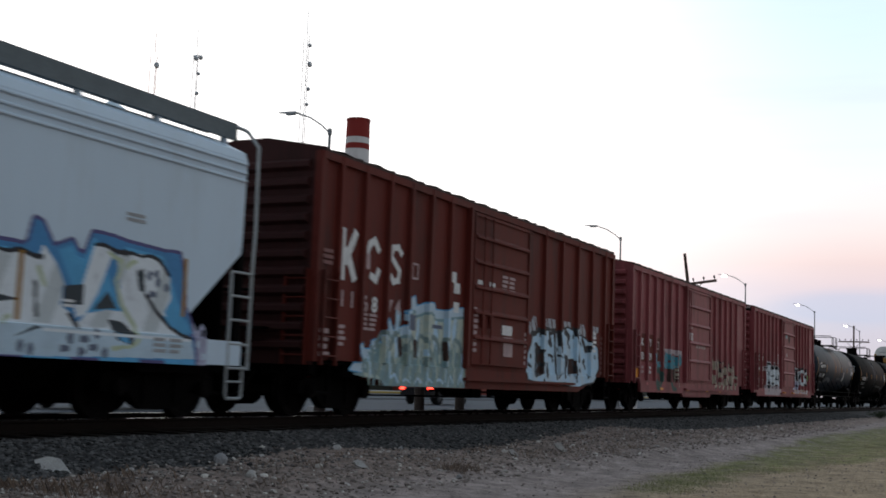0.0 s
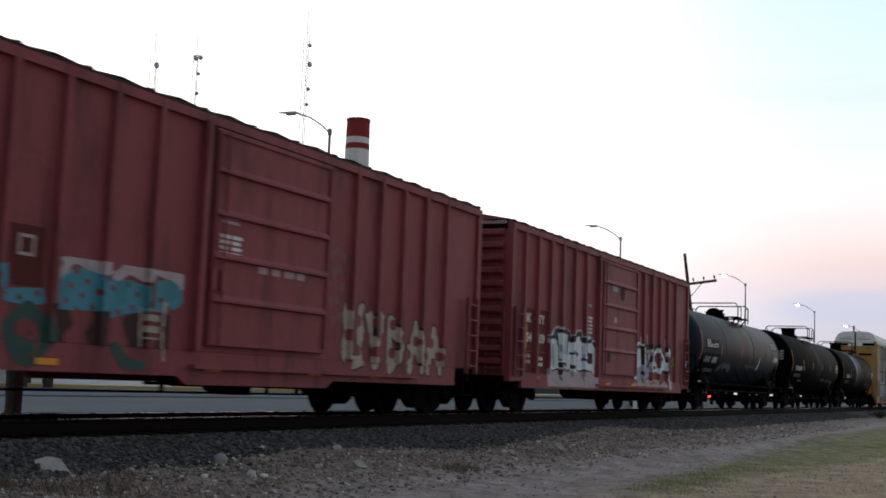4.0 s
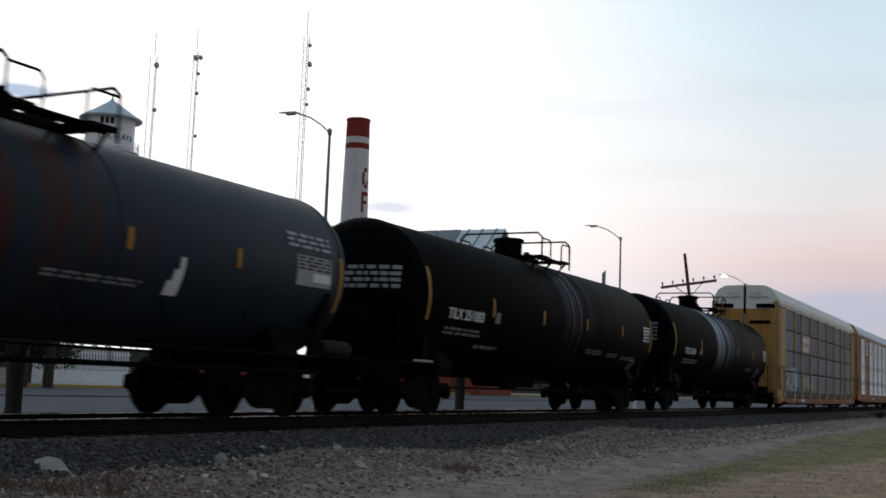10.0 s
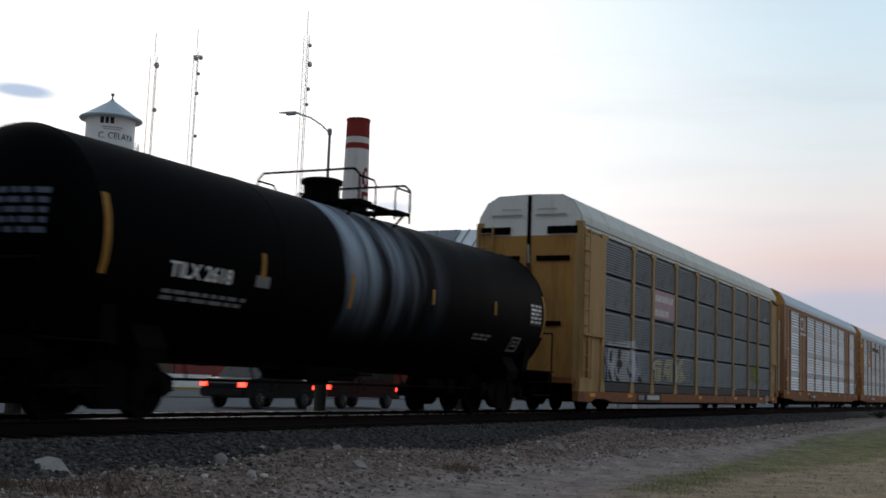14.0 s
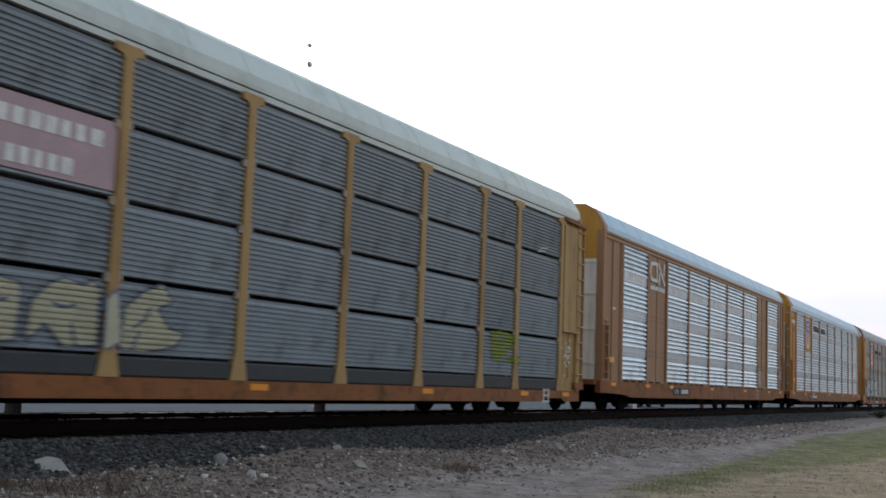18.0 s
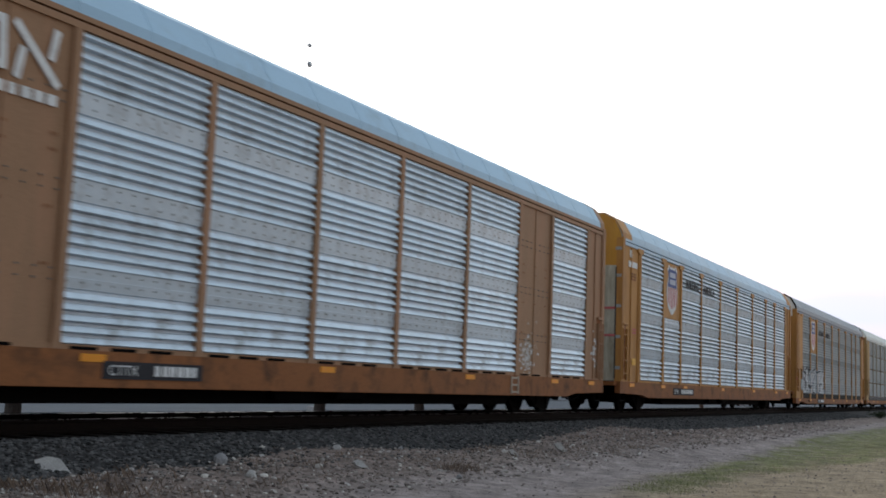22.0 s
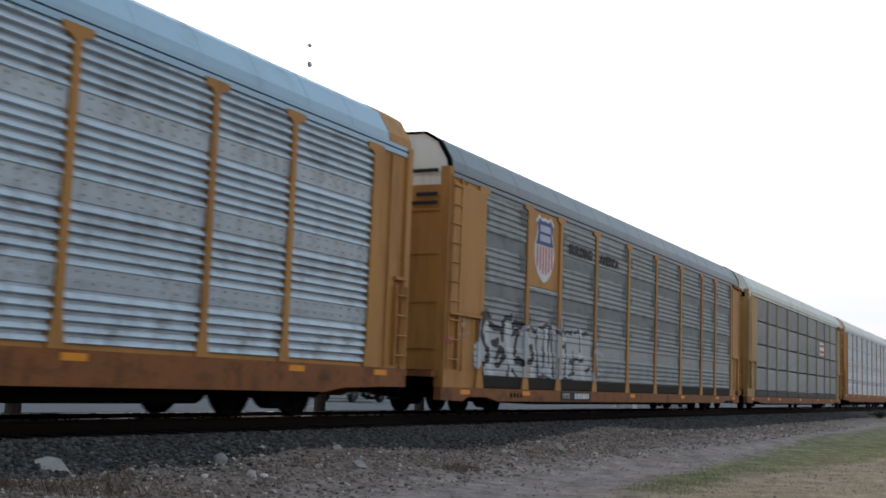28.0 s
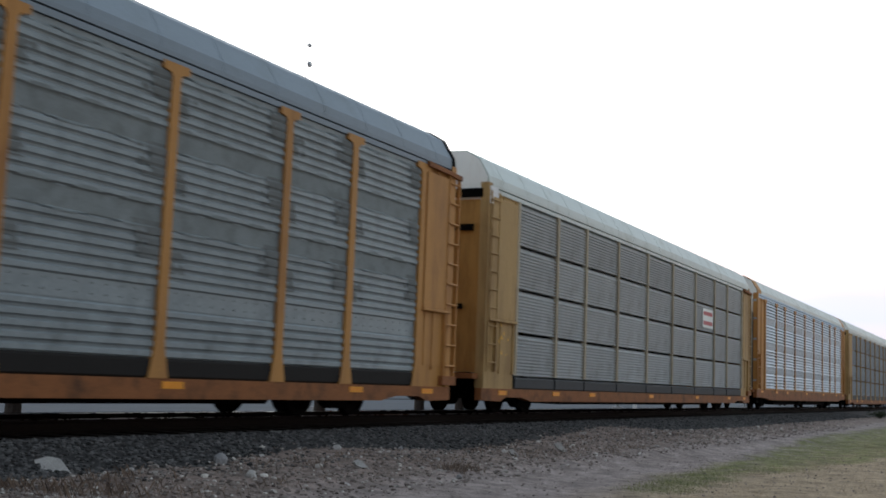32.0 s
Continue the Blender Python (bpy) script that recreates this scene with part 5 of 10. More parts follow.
                part("pocket_lip", Shape().rbox(px0 - 0.04, px0 + 0.36, min(sgn * (W + 0.09), sgn * W), max(sgn * (W + 0.09), sgn * W), 2.55, 2.62, 0.01), frame_m, ep)
    # roof: five-sided arch with seams
    prof = [(-W - 0.04, ZE), (-W - 0.02, ZE + 0.16), (-W + 0.22, ZR - 0.22), (-0.95, ZR - 0.03), (0, ZR), (0.95, ZR - 0.03), (W - 0.22, ZR - 0.22), (W + 0.02, ZE + 0.16), (W + 0.04, ZE)]
    inner = [(y * 0.97, z - 0.05) for y, z in prof][::-1]
    rs = Shape().alongx(prof + inner, 0.12, length - 0.12)
    rf = part("roof", rs, roof_m, c)
    for x in np.linspace(0.9, length - 0.9, 19):
        k = Shape()
        out = [(y * 1.002, z + 0.005) for y, z in prof]
        k.alongx(out + prof[::-1], x - 0.012, x + 0.012)
        part("roof_seam", k, roof_m, rf)
    # ends: radial doors under the roof's bow
    lower_m, upper_m, split = style["door_low"], style["door_up"], style.get("split", 4.75)
    for x, way in ((0.10, -1), (length - 0.10, 1)):
        a, b = sorted((x, x - way * 0.05))
        for sgn in (-1, 1):
            d = Shape()
            d.alongx([(sgn * 0.03, 0.92), (sgn * (W - 0.02), 0.92), (sgn * (W - 0.02), split), (sgn * 0.03, split)], a, b)
            dr = part("end_door", d, lower_m, c)
            up = Shape()
            up.alongx([(sgn * 0.03, split), (sgn * (W - 0.02), split), (sgn * (W - 0.02), ZE + 0.14), (sgn * (W - 0.24), ZR - 0.24), (sgn * 0.95, ZR - 0.06), (sgn * 0.03, ZR - 0.04)], a, b)
            part("upper_panel", up, upper_m, dr)
            aa, bb = sorted((x, x + way * 0.03))
            if style.get("rods"):
                for z in (1.25, 2.15, 3.05, 3.95, 4.75):
                    part("hinge", Shape().box(min(aa, x + way * 0.06), max(bb, x + way * 0.06), min(sgn * (W - 0.16), sgn * (W + 0.02)), max(sgn * (W - 0.16), sgn * (W + 0.02)), z, z + 0.09), M["galvrail"], dr)
            for z in () if style.get("rods") or style.get("slot_doors") else (1.35, 2.3, 3.3, 4.2):
                part("door_rib", Shape().box(aa, bb, min(sgn * 0.15, sgn * 1.35), max(sgn * 0.15, sgn * 1.35), z, z + 0.05), lower_m, dr)
            if style.get("rods"):
                for ry in (0.30, 0.95, 1.36):
                    part("lock_rod", Shape().rod((x + way * 0.05, sgn * ry, 0.98), (x + way * 0.05, sgn * ry, split - 0.05), 0.022, 6), M["kickgrey"], dr)
            if not style.get("slot_doors"):
                continue
            for z, y0, y1, h in ((split + 0.04, 0.55, 1.42, 0.20), (4.05, 0.25, 1.2, 0.14), (2.3, 0.1, 1.0, 0.12)):
                ya, yb = sorted((sgn * y0, sgn * y1))
                sl = Shape().box(min(x + way * 0.02, x + way * 0.065), max(x + way * 0.02, x + way * 0.065), ya, yb, z, z + h)
                part("door_slot", sl, M["black"], dr)
        g = Shape()
        aa, bb = sorted((x - way * 0.02, x + way * 0.03))
        g.box(aa, bb, -0.05, 0.05, 3.9 if style.get("slot_doors") else 0.95, ZR - 0.05)
        part("door_seal", g, M["black"], c)
        if style.get("slot_doors"):
            part("door_seam", Shape().box(aa, bb - 0.01, -0.035, 0.035, 0.95, 3.9), lower_m, c)
        if style.get("cap"):   # painted end of the roof
            xa, xb = sorted((x - way * 0.0, x - way * style["cap"]))
            part("roof_cap", Shape().alongx([(y * 1.004, z + 0.008) for y, z in prof] + [(y * 0.99, z - 0.02) for y, z in prof][::-1], xa, xb), style.get("cap_paint", frame_m), rf)
        if style.get("seal"):
            xa, xb = sorted((x + way * 0.03, x - way * 0.10))
            part("roof_seal", Shape().alongx([(y * 1.008, z + 0.02) for y, z in prof] + [(y * 0.97, z - 0.03) for y, z in prof][::-1], xa, xb), M["black"], rf)
        pl = Shape()
        a2, b2 = sorted((x, x + way * 0.35))
        pl.box(a2, b2, -W + 0.05, W - 0.05, 0.78, 0.90)
        part("end_platform", pl, sill_m, c)
        # corner posts
        for sgn in (-1, 1):
            k = Shape()
            a3, b3 = sorted((x - way * 0.14, x + way * 0.05))
            y0, y1 = sorted((sgn * (W + 0.07), sgn * (W - 0.14)))
            k.box(a3, b3, y0, y1, zf, ZE)
            part("corner_post", k, frame_m, c)
    # ladders
    lad = style.get("ladder", frame_m)
    if style.get("tall_ladder"):
        ladder(c, 0.16, 0.62, -W - 0.03, 0.95, 4.95, 10, lad)
        ladder(c, length - 0.36, length + 0.10, -W - 0.03, 0.80, 4.95, 10, lad, r=0.022)
        # arm that carries the ladder's head, and its plate
        part("ladder_arm", Shape().alongy([(length - 1.35, 5.02), (length + 0.14, 4.96), (length + 0.14, 4.86), (length - 0.4, 4.90), (length - 1.35, 4.92)], -W - 0.13, -W - 0.06), sill_m, c)
        part("ladder_foot", Shape().box(length - 0.45, length + 0.14, -W - 0.12, -W + 0.02, 0.62, 0.80), sill_m, c)
    else:
        ladder(c, 0.14, 0.52, -W - 0.03, 0.95, 2.45, 4, lad)
        ladder(c, length - 0.52, length - 0.14, -W - 0.03, 0.95, 2.45, 4, lad)
    end_ladder(c, length - 0.05, 1, -W + 0.02, -W + 0.45, 0.95, 5.0, 11, lad)
    end_ladder(c, 0.05, -1, W - 0.45, W - 0.02, 0.95, 5.0, 11, lad)
    for x in (0.15, length - 0.55):
        part("sill_step", Shape().path([(x, -W, 0.6), (x, -W, 0.34), (x + 0.4, -W, 0.34), (x + 0.4, -W, 0.6)], 0.022, 6), M["black"], c)
    # rows of fastenings on the flat bands of the sheets
    if style["kind"] != "fine":
        rv = Shape()
        for k in range(29):
            if k % 8 in (5, 6):
                z = ZS + 0.05 + 0.138 * k + 0.07
                for x in np.arange(posts[0] + 0.2, posts[-1], 0.27):
                    rv.box(x, x + 0.022, -W - (0.042 if style["kind"] == "wide" else 0.020), -W - 0.010, z, z + 0.022)
        tagged(part("sheet_fastenings", rv, M["grackgrime"], c), kind="stuff")
    # reflectors along the sill
    for i, x in enumerate((0.9, 4.2, 6.9, 12.4, 18.0, 22.9, 25.6)):
        r = Shape()
        r.box(x, x + 0.45, -W - 0.068, -W - 0.055, za - 0.14, za - 0.04)
        part("reflector", r, M["orange"], c)
    if dress:
        dress(c, W)
    return c
# ---- covered hopper ----
def hopper(s, length):
    c = car("covered_hopper", s, "pale grey covered hopper with a blue and white spray mural", "freight car", (1.3, length - 1.3), length)
    H, L = 1.50, length
    prof = [(0.1, 2.5), (1.6, 1.2), (1.6, 0.98), (L - 1.6, 0.98), (L - 1.6, 1.2), (L - 0.12, 2.5), (L - 0.10, 3.92), (0.1, 3.92)]
    part("body", Shape().alongy(prof, -H, H), M["hopper"], c)
    roof = Shape().alongx([(-H, 3.92), (-H + 0.05, 4.05), (-0.9, 4.30), (0, 4.38), (0.9, 4.30), (H - 0.05, 4.05), (H, 3.92)], 0.1, L - 0.1)
    part("roof", roof, M["hopper"], c)
    for z in (3.58, 3.70, 3.84):
        part("side_bead", Shape().rbox(0.12, L - 0.12, -H - 0.03, -H, z, z + 0.045, 0.012), M["hopper"], c)
    for sgn in (-1, 1):
        a, b = sorted((sgn * (H + 0.03), sgn * (H - 0.06)))
        part("side_sill", Shape().alongy([(0.05, 1.16), (L - 0.05, 1.16), (L - 0.05, 0.80), (0.05, 0.76)], a, b), M["hopper"], c)
    for x in (L * 0.25, L * 0.5, L * 0.75):
        part("discharge_gate", Shape().alongx([(-1.2, 0.98), (1.2, 0.98), (0.35, 0.35), (-0.35, 0.35)], x - 1.2, x + 1.2), M["black"], c)
    walkway = part("running_board", Shape().box(0.0, L + 0.05, -1.10, -0.55, 4.46, 4.51), M["hopperroof"], c)
    part("running_board", Shape().box(0.0, L + 0.05, 0.55, 1.12, 4.46, 4.51), M["hopperroof"], c)
    part("edge_plate", Shape().box(0.0, L + 0.05, -1.16, -1.10, 4.30, 4.56), M["hopperroof"], walkway)
    for x in np.arange(0.6, L, 1.55):
        for y in (-1.10, 1.02):
            part("bracket", Shape().box(x, x + 0.09, y, y + 0.08, 4.20, 4.50), M["hopper"], walkway)
    for k in range(4):
        x = 2 + k * (L - 4) / 3
        part("hatch", Shape().box(x - 0.5, x + 0.5, -0.4, 0.4, 4.30, 4.46), M["hopper"], c)
    for x, w in ((L, 1), (0.0, -1)):
        part("ladder_stile", Shape().path([(x + w * 0.0, -1.10, 4.53), (x + w * 0.14, -1.28, 4.46), (x + w * 0.22, -1.46, 4.20), (x + w * 0.20, -1.50, 2.9), (x + w * 0.14, -1.52, 2.2), (x + w * 0.14, -1.52, 0.74)], 0.028, 6), M["galvrail"], c)
        part("ladder_stile", Shape().path([(x - w * 0.36, -1.52, 2.2), (x - w * 0.36, -1.52, 0.74)], 0.028, 6), M["galvrail"], c)
        part("stirrup", Shape().path([(x - w * 0.34, -1.50, 0.80), (x - w * 0.34, -1.50, 0.36), (x - w * 0.30, -1.50, 0.31), (x + w * 0.01, -1.50, 0.31), (x + w * 0.05, -1.50, 0.36), (x + w * 0.05, -1.50, 0.80)], 0.024, 6).rod((x - w * 0.34, -1.50, 0.56), (x + w * 0.05, -1.50, 0.56), 0.018, 6), M["galvrail"], c)
        for k in range(5):
            z = 0.76 + k * 0.36
            part("rung", Shape().rod((x + w * 0.14, -1.52, z), (x - w * 0.36, -1.52, z), 0.02, 6), M["galvrail"], c)
        part("platform", Shape().rbox(min(x + w * 0.05, x + w * 0.45), max(x + w * 0.05, x + w * 0.45), -1.35, 1.35, 1.0, 1.06, 0.01), M["black"], c)
        part("end_rail", Shape().path([(x + w * 0.42, -1.35, 1.05), (x + w * 0.42, -1.35, 2.0), (x + w * 0.42, 1.35, 2.0), (x + w * 0.42, 1.35, 1.05)], 0.022, 6), M["black"], c)
    for x, w in ((L - 0.05, -1), (0.05, 1)):
        for y in (-H, H - 0.12):
            part("end_post", Shape().box(min(x, x + w * 0.12), max(x, x + w * 0.12), y, y + 0.12, 1.1, 2.6), M["black"], c)
    # black plates put in for the shade under the slopes and the end structure
    for x in (0.25, L - 0.30):
        part("end_bulkhead", Shape().box(x, x + 0.05, -1.3, 1.3, 0.9, 2.45), M["black"], c)
    # the shaded bay under the slope, filled with a flat black triangle
    part("slope_stiffener", Shape().alongy([(L - 1.55, 1.16), (L - 0.2, 1.16), (L - 0.2, 2.3)], -0.1, 0.1), M["black"], c)
    part("centre_sill", Shape().box(-0.1, L + 0.1, -0.25, 0.25, 0.62, 1.0), M["black"], c)
    for x in (1.3, L - 1.3):
        part("body_bolster", Shape().box(x - 0.8, x + 0.8, -1.35, 1.35, 0.66, 1.0), M["black"], c)
    flat = lambda px, pz: np.where(pz < 1.17, -H - 0.032, -H) + 0 * px
    # mural: a blue burst with a violet edge, four pale letter masses, dark gaps and spots
    burst = inside([(11.11, 2.09), (11.58, 2.12), (11.92, 2.11), (12.01, 2.15), (12.08, 2.45), (12.20, 2.42), (12.41, 2.14), (12.71, 2.26), (12.82, 2.13), (12.94, 2.11), (13.06, 2.40), (13.42, 2.39), (13.69, 2.35), (14.42, 2.31), (14.76, 2.32), (14.89, 1.94), (14.93, 1.58), (15.07, 1.39), (15.20, 0.82), (11.24, 0.81)])
    mass = [inside(p) for p in [[(11.11, 2.01), (11.59, 2.02), (12.20, 2.01), (12.24, 2.15), (12.48, 1.94), (12.62, 1.72), (12.59, 1.44), (12.84, 1.30), (12.89, 0.81), (11.24, 0.79)], [(13.10, 2.25), (13.33, 2.23), (13.45, 2.20), (13.21, 1.63), (13.03, 1.36), (12.87, 1.30), (12.81, 1.42), (12.94, 1.75)], [(13.50, 2.18), (13.97, 2.23), (14.37, 2.18), (14.57, 2.02), (14.63, 1.67), (14.50, 1.49), (14.64, 1.28), (15.09, 1.12), (15.18, 0.86), (12.87, 0.82), (12.84, 1.19), (13.03, 1.36), (13.41, 1.44), (13.68, 1.43)]]]
    white = lambda px, pz: np.any([m(px, pz) for m in mass], axis=0)
    dark = [inside(p) for p in [[(12.62, 1.68), (12.96, 1.73), (12.97, 1.47), (12.62, 1.45)], [(13.14, 1.42), (13.39, 1.68), (13.57, 1.47)], [(13.42, 1.32), (13.69, 1.30), (13.93, 1.16), (13.88, 1.00), (13.59, 1.06)], [(13.90, 1.99), (14.05, 2.04), (14.09, 1.71), (13.97, 1.74)], [(11.48, 1.51), (11.96, 1.46), (11.49, 1.39)], [(11.85, 1.01), (12.18, 1.16), (12.30, 1.15)]]]
    spots = [(14.28, 1.99), (14.35, 1.88), (14.54, 1.82), (14.25, 1.71), (14.14, 1.96), (12.76, 1.04), (13.00, 1.04), (13.20, 1.12), (13.16, 0.94), (13.37, 0.88), (12.98, 0.88), (12.68, 0.91), (11.96, 0.91), (12.12, 0.88)]
    edges = [[(11.11, 2.02), (11.59, 2.03), (12.24, 2.01)], [(13.10, 2.26), (13.43, 2.23), (13.67, 2.22)], [(13.67, 2.19), (14.09, 2.23), (14.38, 2.16), (14.53, 2.02)], [(14.11, 1.69), (14.33, 1.49), (14.64, 1.28), (15.09, 1.14)], [(12.16, 1.68), (12.23, 1.27)], [(12.76, 1.32), (12.88, 1.20)]]
    mossy = [[(13.39, 2.16), (13.59, 2.11), (13.53, 1.81), (13.66, 1.52), (13.91, 1.28), (13.97, 1.09), (13.83, 0.95), (13.51, 0.97)], [(12.18, 1.88), (12.28, 1.69)], [(11.72, 1.16), (11.80, 1.24)], [(13.72, 2.03), (13.88, 2.10)]]
    deep = [inside(p) for p in [[(14.49, 1.43), (14.97, 1.41), (15.16, 1.22), (14.91, 1.22), (14.64, 1.31)], [(13.59, 1.16), (13.78, 1.13), (13.83, 1.02), (13.66, 1.05)]]]
    fold = lambda px, pz: white(px, pz) & (pz > 1.2) & (np.sin(px * 6.5 - pz * 2.5) > 0.6)
    lay = [(lambda px, pz: (px > 15.05) & (px < 15.42) & (pz < 1.32 + 0.05 * np.sin(px * 30)) & (np.sin(px * 23) * np.sin(pz * 19) > -0.5), M["glilac"]), (grown(burst, 0.05), M["gviolet"]), (burst, M["gblue"]),
           (lambda px, pz: burst(px, pz + 0.06) & (np.sin(px * 5 + pz * 3) > -0.3), M["gsky"]), (white, M["gwhite"]), (fold, M["gpalegrey"]), (lambda px, pz: white(px, pz) & (pz < 1.18), M["gice"]),
           (along(mossy, 0.06), M["gmoss"]), (lambda px, pz: np.any([d(px, pz) for d in dark], axis=0), M["gdeep"]), (along(edges, 0.055), M["gblack"]), (lambda px, pz: np.any([d(px, pz) for d in deep], axis=0), M["gsky"]),
           (lambda px, pz: np.min([np.hypot(px - a, pz - b) for a, b in spots], axis=0) < 0.06 + 0.02 * np.sin(px * 40), M["gdusk"]), (lambda px, pz: (pz > 1.10) & (pz < 1.14) & (px > 12.3) & white(px, pz), M["gwhite"])]
    graffiti(c, "spray_mural", 9.1, 15.45, 0.78, 2.75, lay, flat, 0.02, label="blue and white spray-painted mural")
    bars(c, "stencil", 12.62, 12.9, 1.40, 1.52, 2, -H - 0.006, M["white"], 1, 4)
    bars(c, "stencil", 14.3, 14.95, 0.90, 1.13, 3, -H - 0.036, M["greytext"], 2, 3)
    bars(c, "stencil", 13.65, 14.1, 2.62, 2.76, 2, -H - 0.001, M["greytext"], 1, 5)
    for x, z in ((11.88, 1.62), (14.86, 1.85)):
        part("reflector", Shape().box(x, x + 0.07, -H - 0.012, -H, z - 0.40, z + 0.42), M["dullreflect"], c)
    return c


# ---- paint and lettering of each car ----
def solid_strokes(parent, name, strokes, w, y, material, label=""):
    """Flat marks made of thick strokes."""
    s = Shape()
    for i, (a, b) in enumerate(strokes):
        d = Vector((b[0] - a[0], b[1] - a[1])).normalized() * (w / 2)
        n = Vector((-d.y, d.x))
        a2, b2 = Vector(a) - d * 0.9, Vector(b) + d * 0.9
        q = [a2 + n, a2 - n, b2 - n, b2 + n]
        yy = y - 0.0006 * i
        s.add([(p.x, yy, p.y) for p in q] + [(p.x, yy - 0.004, p.y) for p in q], [(0, 1, 2, 3), (4, 5, 6, 7), (0, 1, 5, 4), (1, 2, 6, 5), (2, 3, 7, 6), (3, 0, 4, 7)])
    return part(name, s, material, parent, label)


def arc(cx, cz, rx, rz, a0, a1, n=8):
    pts = [(cx + rx * math.cos(radians(a0 + (a1 - a0) * k / n)), cz + rz * math.sin(radians(a0 + (a1 - a0) * k / n))) for k in range(n + 1)]
    return list(zip(pts, pts[1:]))


def arc_line(cx, cz, rx, rz, a0, a1):
    st = arc(cx, cz, rx, rz, a0, a1, 10)
    return [st[0][0]] + [b for _, b in st]


def white_mark(c, lines, w, y, material, label="large worn white painted mark"):
    """One large mark sprayed through a cut sheet: thick strokes with gaps."""
    return solid_strokes(c, "white_mark", [(a, b) for ln in lines for a, b in zip(ln, ln[1:])], w, y, material, label)


def dress_box_1(c, y_of, H):
    y = -H - 0.003
    white_mark(c, [[(0.84, 3.22), (0.85, 2.45)], [(1.25, 3.22), (0.96, 2.73)], [(0.99, 2.89), (1.24, 2.46)]], 0.165, y, M["white"])
    white_mark(c, [[(1.70, 2.99), (1.78, 3.12), (1.93, 3.20), (2.07, 3.05)], [(1.86, 2.54), (2.01, 2.48), (2.10, 2.65)]], 0.13, y, M["white"], "large white painted mark, its middle worn away")
    white_mark(c, [[(1.72, 2.88), (1.73, 2.71)]], 0.13, y, M["fadetext"], "last faded piece of a painted mark")
    white_mark(c, [[(2.94, 3.08), (2.82, 3.18), (2.64, 3.15), (2.55, 2.99), (2.70, 2.88), (2.89, 2.74), (2.85, 2.55), (2.68, 2.51), (2.55, 2.62)]], 0.115, y, M["white"])
    for text, x, z, m in (("1", 0.80, 1.93, "fadetext"), ("1", 1.13, 1.93, "fadetext"), ("6", 1.58, 1.90, "fadetext"), ("8", 1.92, 1.90, "white"), ("7", 2.48, 1.90, "fadetext"), ("4", 2.80, 1.92, "fadetext")):
        words(c, text, x, z, 0.38, y - 0.002, M[m], 1.0, bold=0.012)
    bars(c, "stencil", 0.72, 1.15, 1.20, 1.60, 4, y, M["fadetext"], 1, 7)
    bars(c, "stencil", 1.58, 2.15, 1.52, 1.86, 4, y, M["fadetext"], 2, 8)
    bars(c, "stencil", 0.12, 0.5, 0.98, 1.5, 4, -H - 0.07, M["fadetext"], 1, 9)
    bars(c, "end_stencil", 0.14, 0.52, 2.55, 2.85, 3, -H - 0.07, M["boxfade"], 1, 19)
    part("stencil_frame", Shape().box(3.40, 3.66, y - 0.004, y, 2.64, 2.68).box(3.40, 3.66, y - 0.004, y, 2.92, 2.96).box(3.40, 3.44, y - 0.0045, y, 2.64, 2.96).box(3.62, 3.66, y - 0.0045, y, 2.64, 2.96), M["fadetext"], c)
    part("paint_patch", Shape().box(5.10, 5.34, y - 0.004, y, 2.74, 2.96).box(5.25, 5.52, y - 0.0045, y, 2.52, 2.74), M["white"], c)
    part("paint_patch", Shape().box(5.25, 5.50, y - 0.004, y, 2.12, 2.34), M["white"], c)
    for x in (6.25, 6.85):
        part("paint_patch", Shape().box(x, x + 0.30, -H - 0.08, -H - 0.072, 2.80, 2.90), M["white"], c)
    bars(c, "stencil", 7.55, 8.35, 2.72, 3.12, 4, -H - 0.072, M["fadetext"], 2, 12)
    bars(c, "stencil", 6.1, 6.35, 1.3, 2.3, 8, -H - 0.072, M["fadetext"], 1, 13)
    bars(c, "stencil", 8.9, 9.05, 1.1, 1.9, 6, -H - 0.072, M["fadetext"], 1, 14)
    part("paint_patch", Shape().box(7.6, 8.15, -H - 0.08, -H - 0.072, 1.78, 2.0), M["white"], c)
    part("paint_patch", Shape().box(7.7, 8.2, -H - 0.08, -H - 0.072, 1.3, 1.74), M["fadetext"], c)
    # mural: a stepped pale blue edge, cream letter masses, grey-teal drips below
    body = inside([(1.19, 0.83), (1.34, 0.95), (1.71, 0.97), (1.50, 1.10), (1.46, 1.27), (1.62, 1.33), (1.72, 1.21), (1.93, 1.22), (1.98, 1.37), (2.15, 1.41), (2.34, 1.32), (2.29, 1.55), (2.45, 1.60), (2.41, 1.76), (2.57, 1.83), (2.76, 1.59), (3.22, 1.73), (3.17, 1.99), (3.40, 2.06), (3.42, 2.26), (3.56, 2.32), (3.63, 2.12), (4.10, 2.23), (4.39, 2.24), (4.45, 2.11), (4.86, 2.12), (5.06, 2.17), (5.73, 2.24), (6.24, 2.11), (6.48, 0.54), (2.55, 0.56), (2.16, 0.76)])
    lower = lambda px, pz: body(px, pz + 0.17) & body(px - 0.10, pz + 0.08) & body(px + 0.10, pz + 0.08)
    rnd = random.Random(4)
    drips = [[(x, 0.72), (x + rnd.uniform(-0.08, 0.08), rnd.uniform(1.05, 1.55))] for x in np.arange(1.7, 5.8, 0.19)]
    stems = [[(x, rnd.uniform(1.1, 1.4)), (x + rnd.uniform(-0.05, 0.12), rnd.uniform(1.65, 2.0))] for x in np.arange(2.9, 5.7, 0.40)]
    arches = [arc_line(x, 1.28, 0.20, 0.26, 0, 180) for x in np.arange(2.35, 5.7, 0.52)]
    inner = lambda px, pz: lower(px, pz + 0.06) & lower(px - 0.05, pz) & lower(px + 0.05, pz)
